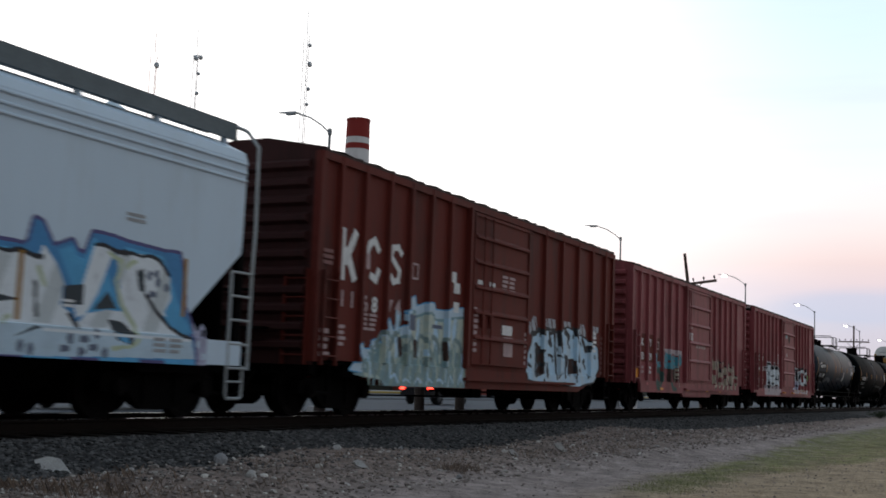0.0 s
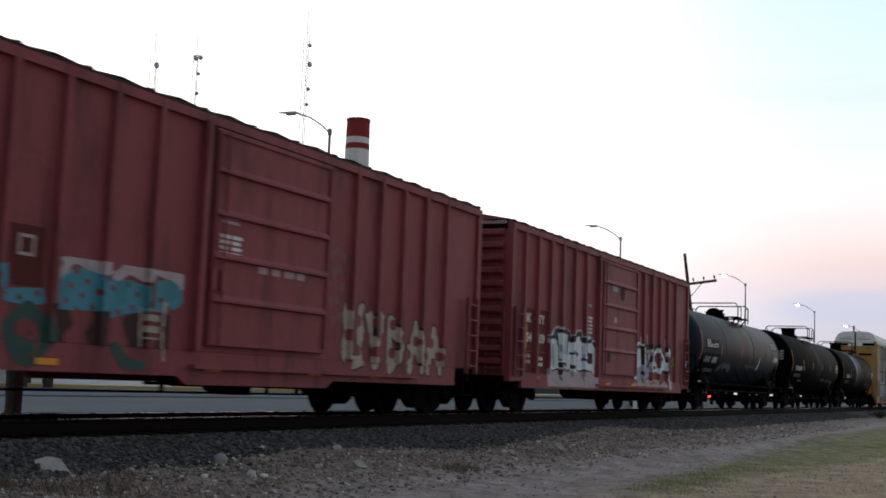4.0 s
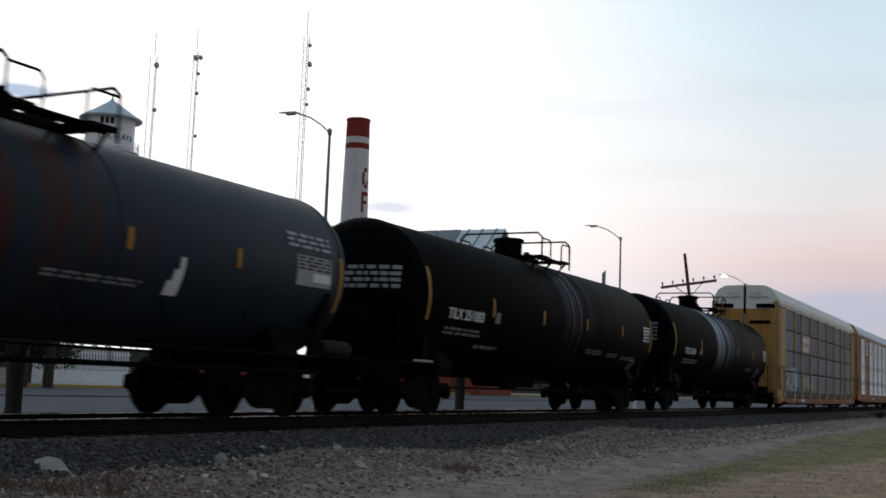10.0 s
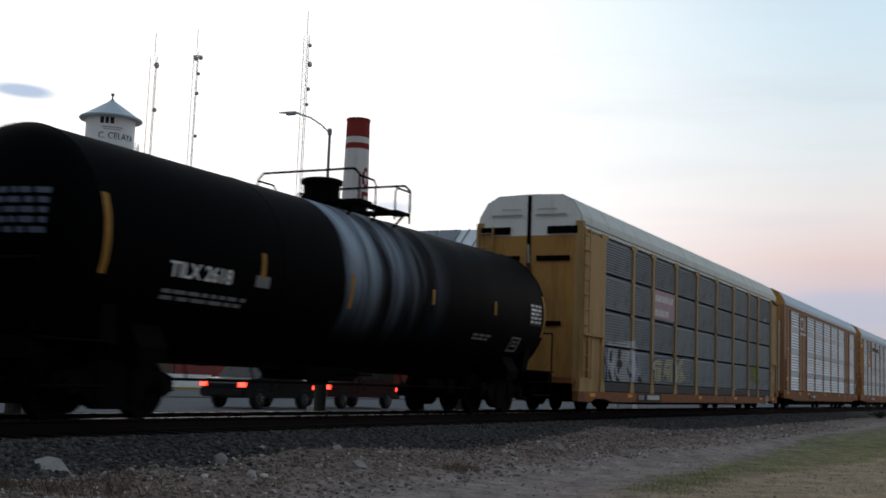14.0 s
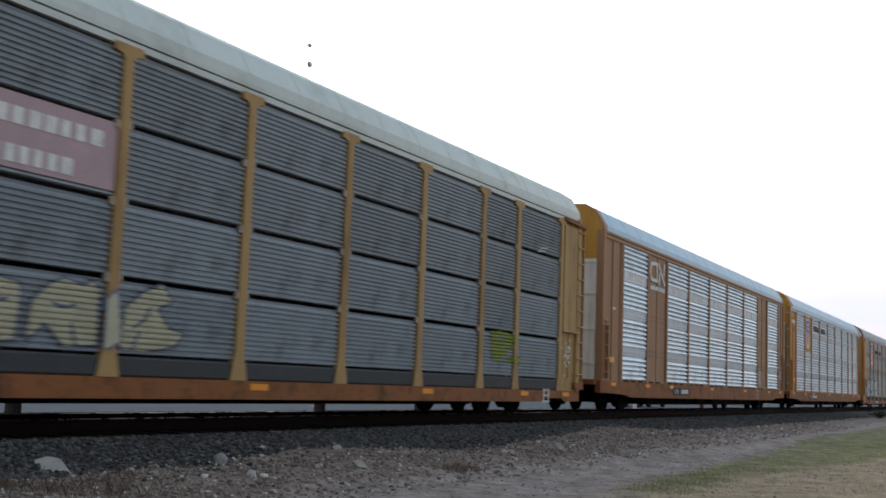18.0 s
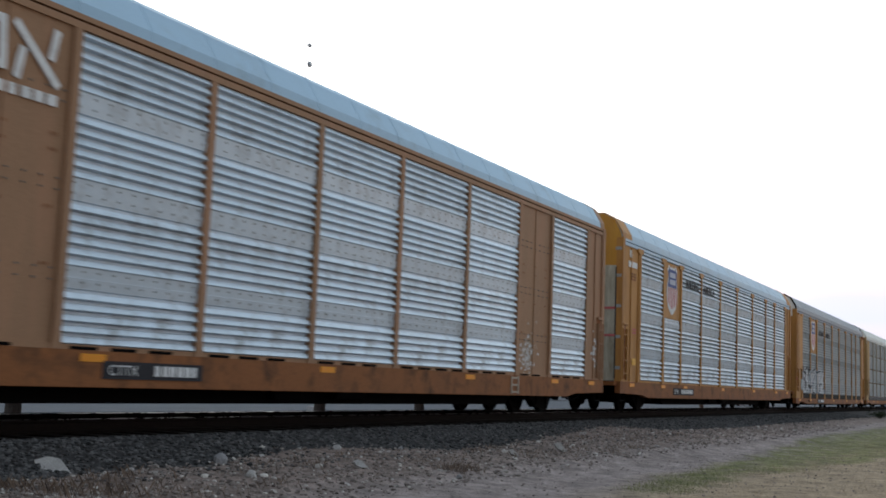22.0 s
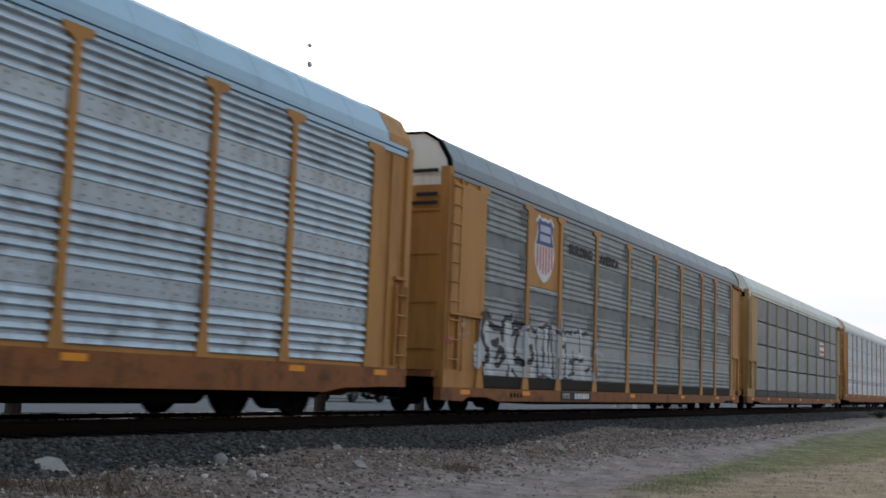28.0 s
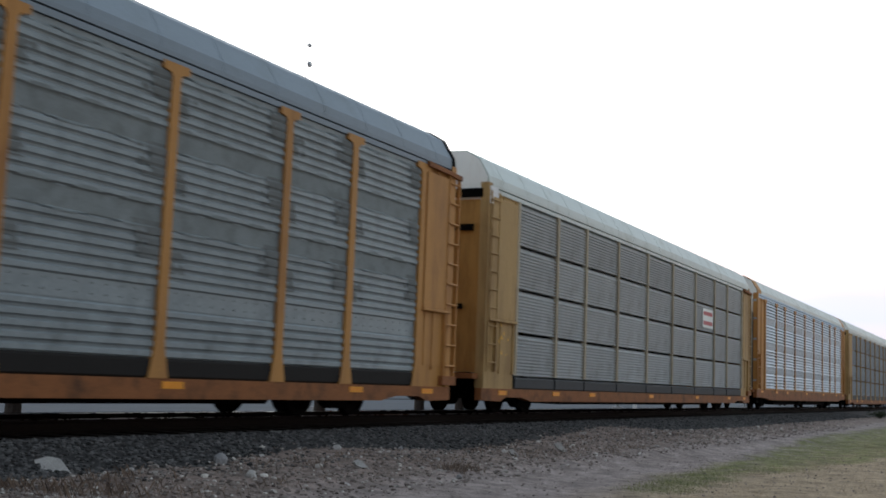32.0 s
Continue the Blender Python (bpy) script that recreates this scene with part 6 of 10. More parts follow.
    runs = [[(x, 0.58), (x + rnd.uniform(-0.10, 0.10), rnd.uniform(0.95, 1.30))] for x in np.arange(1.9, 5.8, 0.13)]
    foot_line = [[(x, 0.66 + rnd.uniform(-0.05, 0.05)), (x + 0.12, 0.74 + rnd.uniform(-0.05, 0.06)), (x + 0.24, 0.66)] for x in np.arange(2.7, 5.6, 0.47)]
    wash = lambda px, pz: body(px, pz) & (px > 1.75) & (pz < 1.22 + 0.13 * np.sin(px * 6.1) + 0.07 * np.sin(px * 17) + 0.05 * np.sin(px * 41))
    lay = [(grown(body, 0.025), M["gsky"]), (body, M["gice"]), (lower, M["gtealgrey"]), (inner, M["gcreamgrey"]), (along(stems, 0.15), M["gpale"]), (along([[(a + 0.09, b) for a, b in s] for s in stems], 0.03), M["gtealgrey"]),
           (wash, M["gtealgrey"]), (along(arches, 0.10), M["gsage"]), (lambda px, pz: wash(px, pz) & (np.sin(px * 21 + 3 * np.sin(pz * 4)) > 0.55), M["ggreen"]),
           (along(drips[0::2], 0.07), M["gsage"]), (along(drips[1::4], 0.06), M["gpale"]), (along(drips[3::4], 0.05), M["gcreamgrey"]), (along(runs[0::3], 0.045), M["ggreen"]), (along(runs[1::3], 0.05), M["gtealgrey"]),
           (along(foot_line, 0.05), M["gpale"]), (along([[(x, 1.42), (x + 0.04, 1.16)] for x in (3.02, 3.62, 4.20, 4.86)], 0.13), M["boxgrime"]),
           (lambda px, pz: (np.abs(px - 3.42) < 0.20) & (np.abs(pz - 1.80) < 0.15), M["gdusk"]), (lambda px, pz: body(px, pz) & (np.abs(px - 4.55) < 0.22) & (np.abs(pz - 1.78) < 0.04), M["gdusk"])]
    graffiti(c, "spray_mural", 1.0, 5.85, 0.57, 2.35, lay, y_of, 0.022, "pale blue and sage spray-painted mural")
    body = inside([(9.32, 0.83), (9.21, 1.04), (9.28, 1.37), (9.53, 1.69), (9.60, 1.88), (9.87, 2.02), (10.32, 1.96), (10.40, 2.10), (10.74, 2.06), (11.13, 2.01), (11.52, 2.11), (11.93, 2.19), (12.27, 2.14), (12.64, 2.20), (12.86, 2.03), (13.17, 1.99), (13.55, 1.89), (13.99, 1.91), (14.26, 1.73), (14.37, 1.22), (13.91, 0.84), (13.20, 0.78), (12.62, 0.67), (11.23, 0.78), (9.74, 0.79)])
    cuts = [[(9.55, 1.91), (9.92, 2.00), (10.24, 1.98)], [(9.81, 1.67), (9.85, 0.95)], [(10.31, 2.07), (10.61, 2.09), (10.76, 1.73)], [(10.74, 2.01), (11.00, 2.03), (11.16, 0.99)], [(11.21, 2.04), (11.38, 1.58)], [(11.72, 2.08), (12.00, 1.98), (11.96, 1.79)], [(12.35, 2.18), (12.58, 1.89), (12.79, 1.41)], [(13.05, 1.94), (13.28, 1.68), (13.59, 1.76), (13.99, 1.87)], [(11.88, 1.43), (11.81, 0.95)], [(12.43, 1.21), (12.59, 0.97)]]
    nicks = [[(9.92, 1.51), (10.21, 1.52)], [(9.94, 1.20), (10.31, 1.21)], [(10.61, 1.43), (10.87, 1.42)], [(11.25, 1.46), (11.50, 1.41)], [(13.10, 1.36), (13.32, 1.18)], [(9.36, 1.16), (9.48, 1.14)], [(10.53, 0.92), (10.55, 1.26)], [(11.52, 1.12), (11.35, 0.88)]]
    holes = [inside(p) for p in [[(9.86, 1.67), (10.10, 1.63), (10.20, 0.96), (9.92, 0.90)], [(11.99, 1.40), (12.42, 1.42), (12.45, 1.03), (11.97, 0.99)]]]
    puffs = [(9.63, 2.16), (10.46, 2.34), (10.84, 2.42), (11.92, 2.33), (13.00, 2.23), (14.01, 2.43)]
    cloud = lambda px, pz: (np.min([np.hypot((px - a) / 0.8, pz - b + 0.1) for a, b in puffs], axis=0) < 0.30 + 0.06 * np.sin(px * 19)) & (np.sin(px * 23 + pz * 9) > -0.75)
    lay = [(cloud, M["gcloud"]), (grown(body, 0.05), M["gblack"]), (body, M["gpale"]), (lambda px, pz: body(px, pz) & (np.sin(px * 7.7 + pz * 2.2) > 0.5), M["gice"]),
           (lambda px, pz: np.any([h(px, pz) for h in holes], axis=0), M["boxgrime"]), (along(cuts, 0.14), M["gblack"]), (along(nicks, 0.08), M["gblack"]), (lambda px, pz: body(px, pz) & (np.sin(px * 11 + 1) * np.sin(pz * 9 + px * 2.5) > 0.82), M["gdeep"])]
    graffiti(c, "spray_tag", 9.2, 14.9, 0.70, 2.35, lay, y_of, 0.022, "pale blue spray-painted letters with dark outlines")
    bars(c, "stencil", 13.75, 14.2, 1.6, 2.2, 5, y, M["white"], 1, 17)
    bars(c, "end_stencil", 14.5, 14.85, 1.0, 2.1, 8, -H - 0.004, M["boxfade"], 1, 23)


def patch_box(c, x0, x1, z0, z1, y, material):
    part("repainted_patch", Shape().box(x0, x1, y - 0.002, y, z0, z1), material, c)


def end_words(c, text, y, z, size, material):
    """Lettering on the leading end."""
    ob = words(c, text, 0, 0, size, 0, material, 1.0, bold=0.004)
    ob.data.transform(Matrix.Translation((-0.012, y, z)) @ Matrix.Rotation(radians(-90), 4, "Z"))
    return ob


def dress_box_2(c, y_of, H):
    y = -H - 0.003
    end_words(c, "BKTY 150439", 0.55, 4.20, 0.20, M["white"])
    patch_box(c, 0.87, 1.54, 1.55, 2.42, y, M["boxred"])
    patch_box(c, 1.70, 2.38, 1.55, 2.42, y, M["boxred"])
    patch_box(c, 2.56, 3.14, 1.62, 2.35, y, M["boxred"])
    words(c, "BK", 0.93, 2.05, 0.32, y - 0.004, M["white"], 1.0, bold=0.006)
    words(c, "TY", 1.78, 2.05, 0.32, y - 0.004, M["white"], 1.0, bold=0.006)
    words(c, "150", 0.91, 1.62, 0.30, y - 0.004, M["white"], 1.0, bold=0.006)
    words(c, "439", 1.75, 1.62, 0.30, y - 0.004, M["white"], 1.0, bold=0.006)
    bars(c, "stencil", 0.95, 1.4, 1.15, 1.42, 2, y, M["fadetext"], 2, 3)
    bars(c, "stencil", 1.8, 2.2, 1.15, 1.42, 2, y, M["white"], 2, 4)
    part("stencil_frame", Shape().box(2.72, 2.98, y - 0.008, y, 1.98, 2.02).box(2.72, 2.98, y - 0.008, y, 2.20, 2.24).box(2.72, 2.76, y - 0.009, y, 1.98, 2.24).box(2.94, 2.98, y - 0.009, y, 1.98, 2.24), M["fadetext"], c)
    part("reflector", Shape().box(0.2, 0.62, -H - 0.075, -H - 0.066, 1.05, 1.33), M["orange"], c)
    for x in (3.1, 6.3, 9.0, 11.0):
        part("reflector", Shape().box(x, x + 0.35, -H - 0.04, -H - 0.032, 0.70, 0.78), M["orange"], c)
    part("red_spot", Shape().box(1.62, 1.76, -H - 0.04, -H - 0.032, 0.84, 0.92), M["shieldred"], c)
    bars(c, "stencil", 6.45, 6.95, 2.86, 3.08, 3, -H - 0.072, M["fadetext"], 1, 5)
    bars(c, "stencil", 6.42, 7.0, 2.38, 2.72, 4, -H - 0.072, M["white"], 2, 6)
    bars(c, "stencil", 7.4, 8.8, 2.15, 2.35, 1, -H - 0.072, M["fadetext"], 4, 7)
    graffiti(c, "faded_scrawl", 9.52, 10.1, 1.5, 3.0, [(lambda px, pz: (np.sin(px * 31 + pz * 9) + np.sin(pz * 23) + np.sin(px * 13 - pz * 15) > 0.55) & (np.abs(px - 9.8) < 0.24), M["boxfade"])], y_of, 0.03)
    # worn mural: four teal letter masses with pinkish tops, a dark green ring, grey scuffed foot
    teal = [inside(p) for p in [[(2.40, 1.83), (2.60, 1.88), (2.66, 1.58), (3.16, 1.62), (3.22, 1.44), (2.96, 1.39), (2.60, 1.42), (2.45, 1.59)], [(3.42, 1.38), (3.39, 1.76), (3.67, 1.93), (3.93, 1.92), (4.25, 1.86), (4.27, 1.42)], [(4.33, 1.33), (4.29, 1.81), (4.65, 1.86), (4.99, 1.81), (5.05, 1.47), (4.69, 1.42)], [(5.15, 1.47), (5.11, 1.90), (5.40, 1.93), (5.71, 1.81), (5.79, 1.61), (5.44, 1.49)]]]
    tops = [[(3.47, 1.96), (3.66, 2.05), (3.92, 2.01), (4.18, 1.98)], [(4.42, 1.92), (4.63, 2.00), (4.97, 2.00)], [(5.16, 2.04), (5.49, 2.03), (5.72, 1.89)], [(3.51, 1.85), (3.45, 1.98)]]
    rings = [[(2.70, 1.20), (2.78, 1.29), (2.99, 1.34), (3.19, 1.23), (3.27, 1.05), (3.18, 0.82), (2.99, 0.69), (2.76, 0.88), (2.67, 1.14)], [(4.45, 0.95), (4.65, 0.75), (4.97, 0.75)], [(2.81, 0.99), (3.03, 0.91)]]
    worn = lambda px, pz: np.sin(px * 21 + pz * 8) * np.sin(pz * 19 - px * 5) < 0.62
    lay = [(lambda px, pz: (px > 3.0) & (px < 5.5) & (pz > 0.98) & (pz < 1.45) & (np.sin(px * 9.5) + 0.6 * np.sin(pz * 14 + px * 6) > 0.15), M["boxgrime"]),
           (along(tops, 0.20), M["gpinkgrey"]), (lambda px, pz: np.any([p(px, pz) for p in teal], axis=0) & worn(px, pz), M["gteal2"]), (along(rings, 0.17), M["gpine"]),
           (lambda px, pz: np.any([p(px, pz - 0.14) & p(px - 0.1, pz) for p in teal], axis=0) & (np.sin(px * 6) > 0.55), M["gteal"]),
           (lambda px, pz: (np.abs(px - 5.12) < 0.16) & (np.abs(pz - 1.3) < 0.2) & (np.sin(pz * 42) > -0.2), M["gworn"]), (along([[(5.36, 0.85), (5.40, 1.6)], [(4.93, 1.0), (4.93, 1.5)]], 0.05), M["gworn"])]
    graffiti(c, "spray_mural", 2.1, 5.75, 0.68, 2.05, lay, y_of, 0.022, "worn teal spray-painted mural")
    lay = tag_layers(10.0, 13.9, 0.85, 1.9, 5, 15, M["gworn"], M["gblack"], w=0.10, o=0.035)
    lay += [(lambda px, pz: np.sin(px * 10 + 3) * np.sin(pz * 12) > 0.35, M["boxred2"])]
    graffiti(c, "spray_tag", 9.6, 14.4, 0.70, 2.15, lay, y_of, 0.022, "worn cream and grey spray-painted letters")


def dress_box_3(c, y_of, H):
    y = -H - 0.003
    part("repainted_patch", Shape().box(-0.008, 0.001, -1.42, -0.62, 4.27, 4.50), M["black"], c, "dark patch painted over old lettering")
    rnd = random.Random(12)
    for k in range(9):
        part("end_stencil", Shape().box(-0.014, -0.008, -1.38 + k * 0.085, -1.32 + k * 0.085, 4.40, 4.46 + rnd.uniform(0, 0.03)), M["fadetext"], c)
    part("chalk_loop", Shape().path([(-0.006, -0.30 + 0.16 * math.cos(a * 0.5), 4.40 + 0.10 * math.sin(a * 0.5)) for a in range(2, 11)], 0.012, 5), M["gpalegrey"], c)
    for x0, x1 in ((0.87, 1.54), (1.70, 2.38)):
        patch_box(c, x0, x1, 1.50, 2.52, y, M["boxred"])
        patch_box(c, x0, x1, 0.98, 1.48, y, M["boxred"])
    words(c, "BK", 0.93, 2.18, 0.31, y - 0.004, M["white"], 1.0, bold=0.006)
    words(c, "TY", 1.78, 2.18, 0.31, y - 0.004, M["white"], 1.0, bold=0.006)
    words(c, "154", 0.91, 1.72, 0.30, y - 0.004, M["white"], 1.0, bold=0.006)
    words(c, "039", 1.75, 1.72, 0.30, y - 0.004, M["white"], 1.0, bold=0.006)
    bars(c, "stencil", 0.95, 1.35, 1.15, 1.42, 2, y - 0.003, M["fadetext"], 2, 3)
    bars(c, "stencil", 1.8, 2.15, 1.10, 1.38, 2, y - 0.003, M["white"], 2, 4)
    part("red_spot", Shape().box(1.72, 1.86, -H - 0.04, -H - 0.032, 0.84, 0.92), M["shieldred"], c)
    part("reflector", Shape().box(0.68, 0.90, -H - 0.075, -H - 0.066, 1.55, 2.10), M["reflect"], c)
    bars(c, "stencil", 5.14, 5.65, 2.82, 2.94, 1, y, M["fadetext"], 2, 5)
    bars(c, "stencil", 5.2, 5.7, 2.1, 2.6, 5, y, M["white"], 2, 6)
    for x in (6.6, 8.9, 11.2):
        part("reflector", Shape().box(x, x + 0.35, -H - 0.13 if x < 9 else -H - 0.04, -H - 0.032, 0.76, 0.84), M["orange"], c)
    bars(c, "stencil", 7.3, 8.6, 2.95, 3.0, 1, -H - 0.072, M["fadetext"], 3, 9)
    part("paint_patch", Shape().box(7.3, 7.55, -H - 0.08, -H - 0.072, 2.55, 2.72), M["fadetext"], c)
    part("grime_patch", Shape().box(7.15, 7.6, -H - 0.079, -H - 0.072, 3.45, 3.62), M["gtealgrey"], c)
    part("grime_patch", Shape().lathe([(-H - 0.078, 0.22), (-H - 0.072, 0.22)], 12, "y", (8.05, 0, 3.45)), M["boxgrime"], c)
    part("grime_patch", Shape().lathe([(-H - 0.078, 0.16), (-H - 0.072, 0.16)], 12, "y", (6.9, 0, 1.55)), M["boxgrime"], c)
    # white letters with heavy black tops over a white base
    body = inside([(2.42, 1.91), (2.51, 2.00), (2.77, 1.96), (2.81, 2.08), (3.02, 2.16), (3.40, 2.15), (3.45, 2.01), (3.57, 2.12), (3.93, 2.10), (4.00, 1.99), (4.30, 2.02), (4.35, 2.12), (4.79, 2.17), (4.91, 2.06), (4.83, 1.99), (5.48, 2.05), (5.70, 1.99), (5.80, 1.92), (6.07, 1.92), (6.13, 1.72), (6.04, 1.58), (6.15, 0.69), (2.45, 0.65), (2.40, 0.97), (2.53, 1.34)])
    tops = [[(2.47, 1.90), (2.63, 1.89), (2.78, 1.89)], [(2.83, 1.91), (3.06, 1.93), (3.11, 1.77)], [(2.89, 1.95), (2.93, 2.08), (3.19, 2.08), (3.40, 2.08)], [(3.49, 1.91), (3.54, 2.04), (3.69, 2.08), (3.92, 2.05)], [(3.84, 1.91), (4.06, 1.92), (4.27, 1.95)], [(4.32, 1.95), (4.41, 2.05), (4.67, 2.06), (4.80, 2.10)], [(4.80, 1.95), (5.14, 1.95), (5.35, 1.94), (5.63, 1.94)], [(5.79, 1.86), (6.00, 1.88)], [(3.22, 1.25), (3.41, 1.25)]]
    stems = [[(2.80, 1.69), (2.83, 1.18)], [(3.11, 1.75), (3.19, 1.38)], [(3.54, 1.87), (3.54, 1.56)], [(3.83, 1.86), (3.80, 1.54)], [(3.98, 1.54), (4.21, 1.60)], [(4.38, 1.79), (4.34, 1.54)], [(5.08, 1.89), (5.06, 1.59)], [(4.37, 1.50), (4.54, 1.56)], [(4.89, 1.40), (5.15, 1.43)], [(4.09, 1.19), (4.32, 1.25)], [(4.32, 1.22), (4.32, 1.05)], [(3.21, 1.08), (3.24, 0.90), (3.36, 0.88)], [(3.60, 1.27), (3.72, 1.26)], [(4.90, 1.01), (4.98, 0.89)]]
    scratches = [[(2.55, 1.09), (4.02, 1.11)], [(4.51, 1.11), (5.71, 1.11)]]
    folds = [[(3.59, 1.03), (3.58, 0.68)], [(3.85, 1.12), (4.06, 0.70)], [(4.65, 1.00), (4.65, 0.71)], [(5.46, 1.07), (5.46, 0.74)], [(3.00, 0.78), (3.32, 0.72)], [(3.23, 1.69), (3.31, 1.39)], [(4.90, 1.75), (4.96, 1.46)]]
    lay = [(grown(body, 0.05), M["gpinkgrey"]), (body, M["gwhite"]), (lambda px, pz: body(px, pz) & (pz < 1.12 + 0.05 * np.sin(px * 4)), M["gpinkgrey"]),
           (lambda px, pz: body(px, pz) & (np.sin(px * 8.5 + pz) > 0.8) & (pz > 1.15), M["gpalegrey"]), (along(folds, 0.07), M["gcloud"]), (along(stems, 0.085), M["gdeep"]), (along(tops, 0.12), M["gblack"]), (along(scratches, 0.045), M["boxgrime"]),
           (lambda px, pz: (np.abs(px - 5.50) < 0.24) & (np.abs(pz - 1.47) < 0.15), M["boxgrime"]), (lambda px, pz: (np.abs(px - 3.42) < 0.07) & (np.abs(pz - 1.40) < 0.27), M["reflect"]), (lambda px, pz: (np.abs(px - 6.0) < 0.06) & (np.abs(pz - 1.30) < 0.22), M["reflect"])]
    graffiti(c, "spray_tag", 1.75, 6.2, 0.68, 2.35, lay, y_of, 0.02, "white block letters sprayed with black outlines")
    shapes = [inside(p) for p in [[(9.55, 1.80), (9.70, 1.92), (10.08, 1.93), (10.21, 1.44), (10.37, 1.03), (9.52, 0.98), (9.62, 1.49)], [(10.34, 1.96), (10.66, 2.00), (10.73, 1.42), (10.43, 1.41)], [(12.16, 1.93), (12.57, 1.91), (12.85, 1.69), (12.93, 1.32), (12.45, 1.23), (12.09, 1.54)], [(10.78, 1.90), (11.24, 1.98), (11.30, 1.28), (10.89, 1.21)]]]
    curls = [[(12.01, 1.92), (11.72, 1.94), (11.49, 1.77), (11.51, 1.55), (11.76, 1.43)], [(12.92, 1.81), (12.99, 1.98), (13.20, 2.07), (13.40, 1.96), (13.38, 1.79), (13.17, 1.73)], [(11.29, 1.32), (12.06, 1.31)], [(13.13, 1.59), (13.27, 1.12), (13.37, 0.54)], [(9.43, 1.96), (9.78, 2.04), (10.16, 2.02)]]
    lilac = inside([(10.21, 1.42), (10.60, 1.46), (10.97, 1.35), (11.08, 1.10), (10.46, 0.98), (9.70, 1.00), (9.64, 1.29)])
    black = [[(9.58, 1.93), (9.95, 1.99), (10.18, 1.98)], [(10.26, 2.07), (10.50, 2.09), (10.73, 2.02)], [(10.73, 2.00), (11.16, 2.08)], [(11.23, 2.10), (11.57, 2.00), (12.00, 2.09), (12.41, 2.00)], [(12.41, 1.94), (12.71, 1.80), (12.94, 1.58), (12.96, 1.29)], [(12.85, 1.97), (12.98, 2.11), (13.30, 2.13), (13.51, 1.97), (13.52, 1.78), (13.20, 1.68), (12.95, 1.79)], [(10.21, 1.86), (10.25, 1.47)], [(11.20, 1.91), (11.11, 1.60), (10.89, 1.45)]]
    black += [[(11.33, 1.38), (11.69, 1.37)], [(10.86, 1.84), (10.92, 1.59)], [(12.03, 1.74), (12.49, 1.67)], [(12.21, 1.29), (12.83, 1.27)], [(12.99, 1.23), (13.21, 0.56)], [(10.23, 1.18), (10.46, 1.03)], [(11.42, 1.72), (11.49, 1.51)], [(13.15, 1.33), (13.47, 1.32)]]
    drips = [[(10.12, 2.01), (10.07, 2.28)], [(10.81, 2.12), (10.79, 2.34)], [(11.39, 2.17), (11.41, 2.45)], [(12.76, 2.13), (12.75, 2.29)], [(10.47, 0.94), (11.37, 0.95)], [(9.23, 0.84), (13.40, 0.83)]]
    lay = [(lambda px, pz: (pz < 1.02) & (px > 9.55) & (px < 13.6) & (np.sin(px * 7 + 1) + 0.8 * np.sin(pz * 17 + px * 3) > 0.2), M["gworn"]), (along(drips, 0.09), M["gpinkgrey"]),
           (lambda px, pz: np.any([s(px, pz) for s in shapes], axis=0), M["gwhite"]), (lambda px, pz: shapes[3](px, pz) & (np.sin(px * 19) * np.sin(pz * 14) > -0.2), M["gcloud"]), (lilac, M["glilac"]), (along(curls, 0.15), M["gwhite"]),
           (along(black, 0.10), M["gblack"]), (along([[(12.35, 1.62), (12.15, 1.15)]], 0.09), M["gmustard"])]
    graffiti(c, "spray_tag", 9.4, 13.95, 0.72, 2.45, lay, y_of, 0.022, "white and lilac sprayed letters with black outlines")
    part("green_sticker", Shape().box(13.62, 13.86, -H - 0.012, -H - 0.002, 1.48, 1.78), M["stickergreen"], c, "small green square sticker")
    part("blue_sticker", Shape().box(14.88, 15.08, -H - 0.092, -H - 0.085, 1.52, 1.70), M["stickerblue"], c, "small pale blue sticker")
    part("reflector", Shape().box(14.35, 14.45, -H - 0.010, -H - 0.002, 1.55, 2.10), M["dullreflect"], c)


def head_lines(c, R, ZC, y0, y1, z0, z1, rows, material, seed, HD=0.72):
    """Stencil lines on the leading head."""
    rnd = random.Random(seed)
    s = Shape()
    h = (z1 - z0) / rows
    for r in range(rows):
        zt = z1 - r * h
        y = y0
        while y < y1 - 0.04:
            ln = rnd.uniform(0.08, 0.22)
            ye = min(y1, y + ln)
            vs = []
            for yy, zz in ((y, zt - 0.6 * h), (ye, zt - 0.6 * h), (ye, zt), (y, zt)):
                q = min(0.999, ((yy / R) ** 2 + ((zz - ZC) / R) ** 2))
                vs.append((-HD * math.sqrt(1 - q) - 0.012, yy, zz))
            s.add(vs, [(0, 1, 2, 3)])
            y += ln + rnd.uniform(0.03, 0.07)
    tagged(part("stencil", s, material, c), kind="stuff")


def stripes(c, R, ZC, spots):
    for x, z0, z1, w in spots:
        on_shell(c, "reflector", x, x + w, z0, z1, R, ZC, M["dullreflect"], 6, lift=0.012)


def shell_frame(c, x0, x1, z0, z1, R, ZC, material):
    """A stencilled square with two lines in it."""
    on_shell(c, "stencil_frame", x0, x1, z0, z0 + 0.035, R, ZC, material, 1)
    on_shell(c, "stencil_frame", x0, x1, z1 - 0.035, z1, R, ZC, material, 1)
    on_shell(c, "stencil_frame", x0, x0 + 0.04, z0 + 0.035, z1 - 0.035, R, ZC, material, 2)
    on_shell(c, "stencil_frame", x1 - 0.04, x1, z0 + 0.035, z1 - 0.035, R, ZC, material, 2)
    shell_lines(c, x0 + 0.10, x1 - 0.08, z0 + 0.08, z1 - 0.08, 2, R, ZC, material, 3)


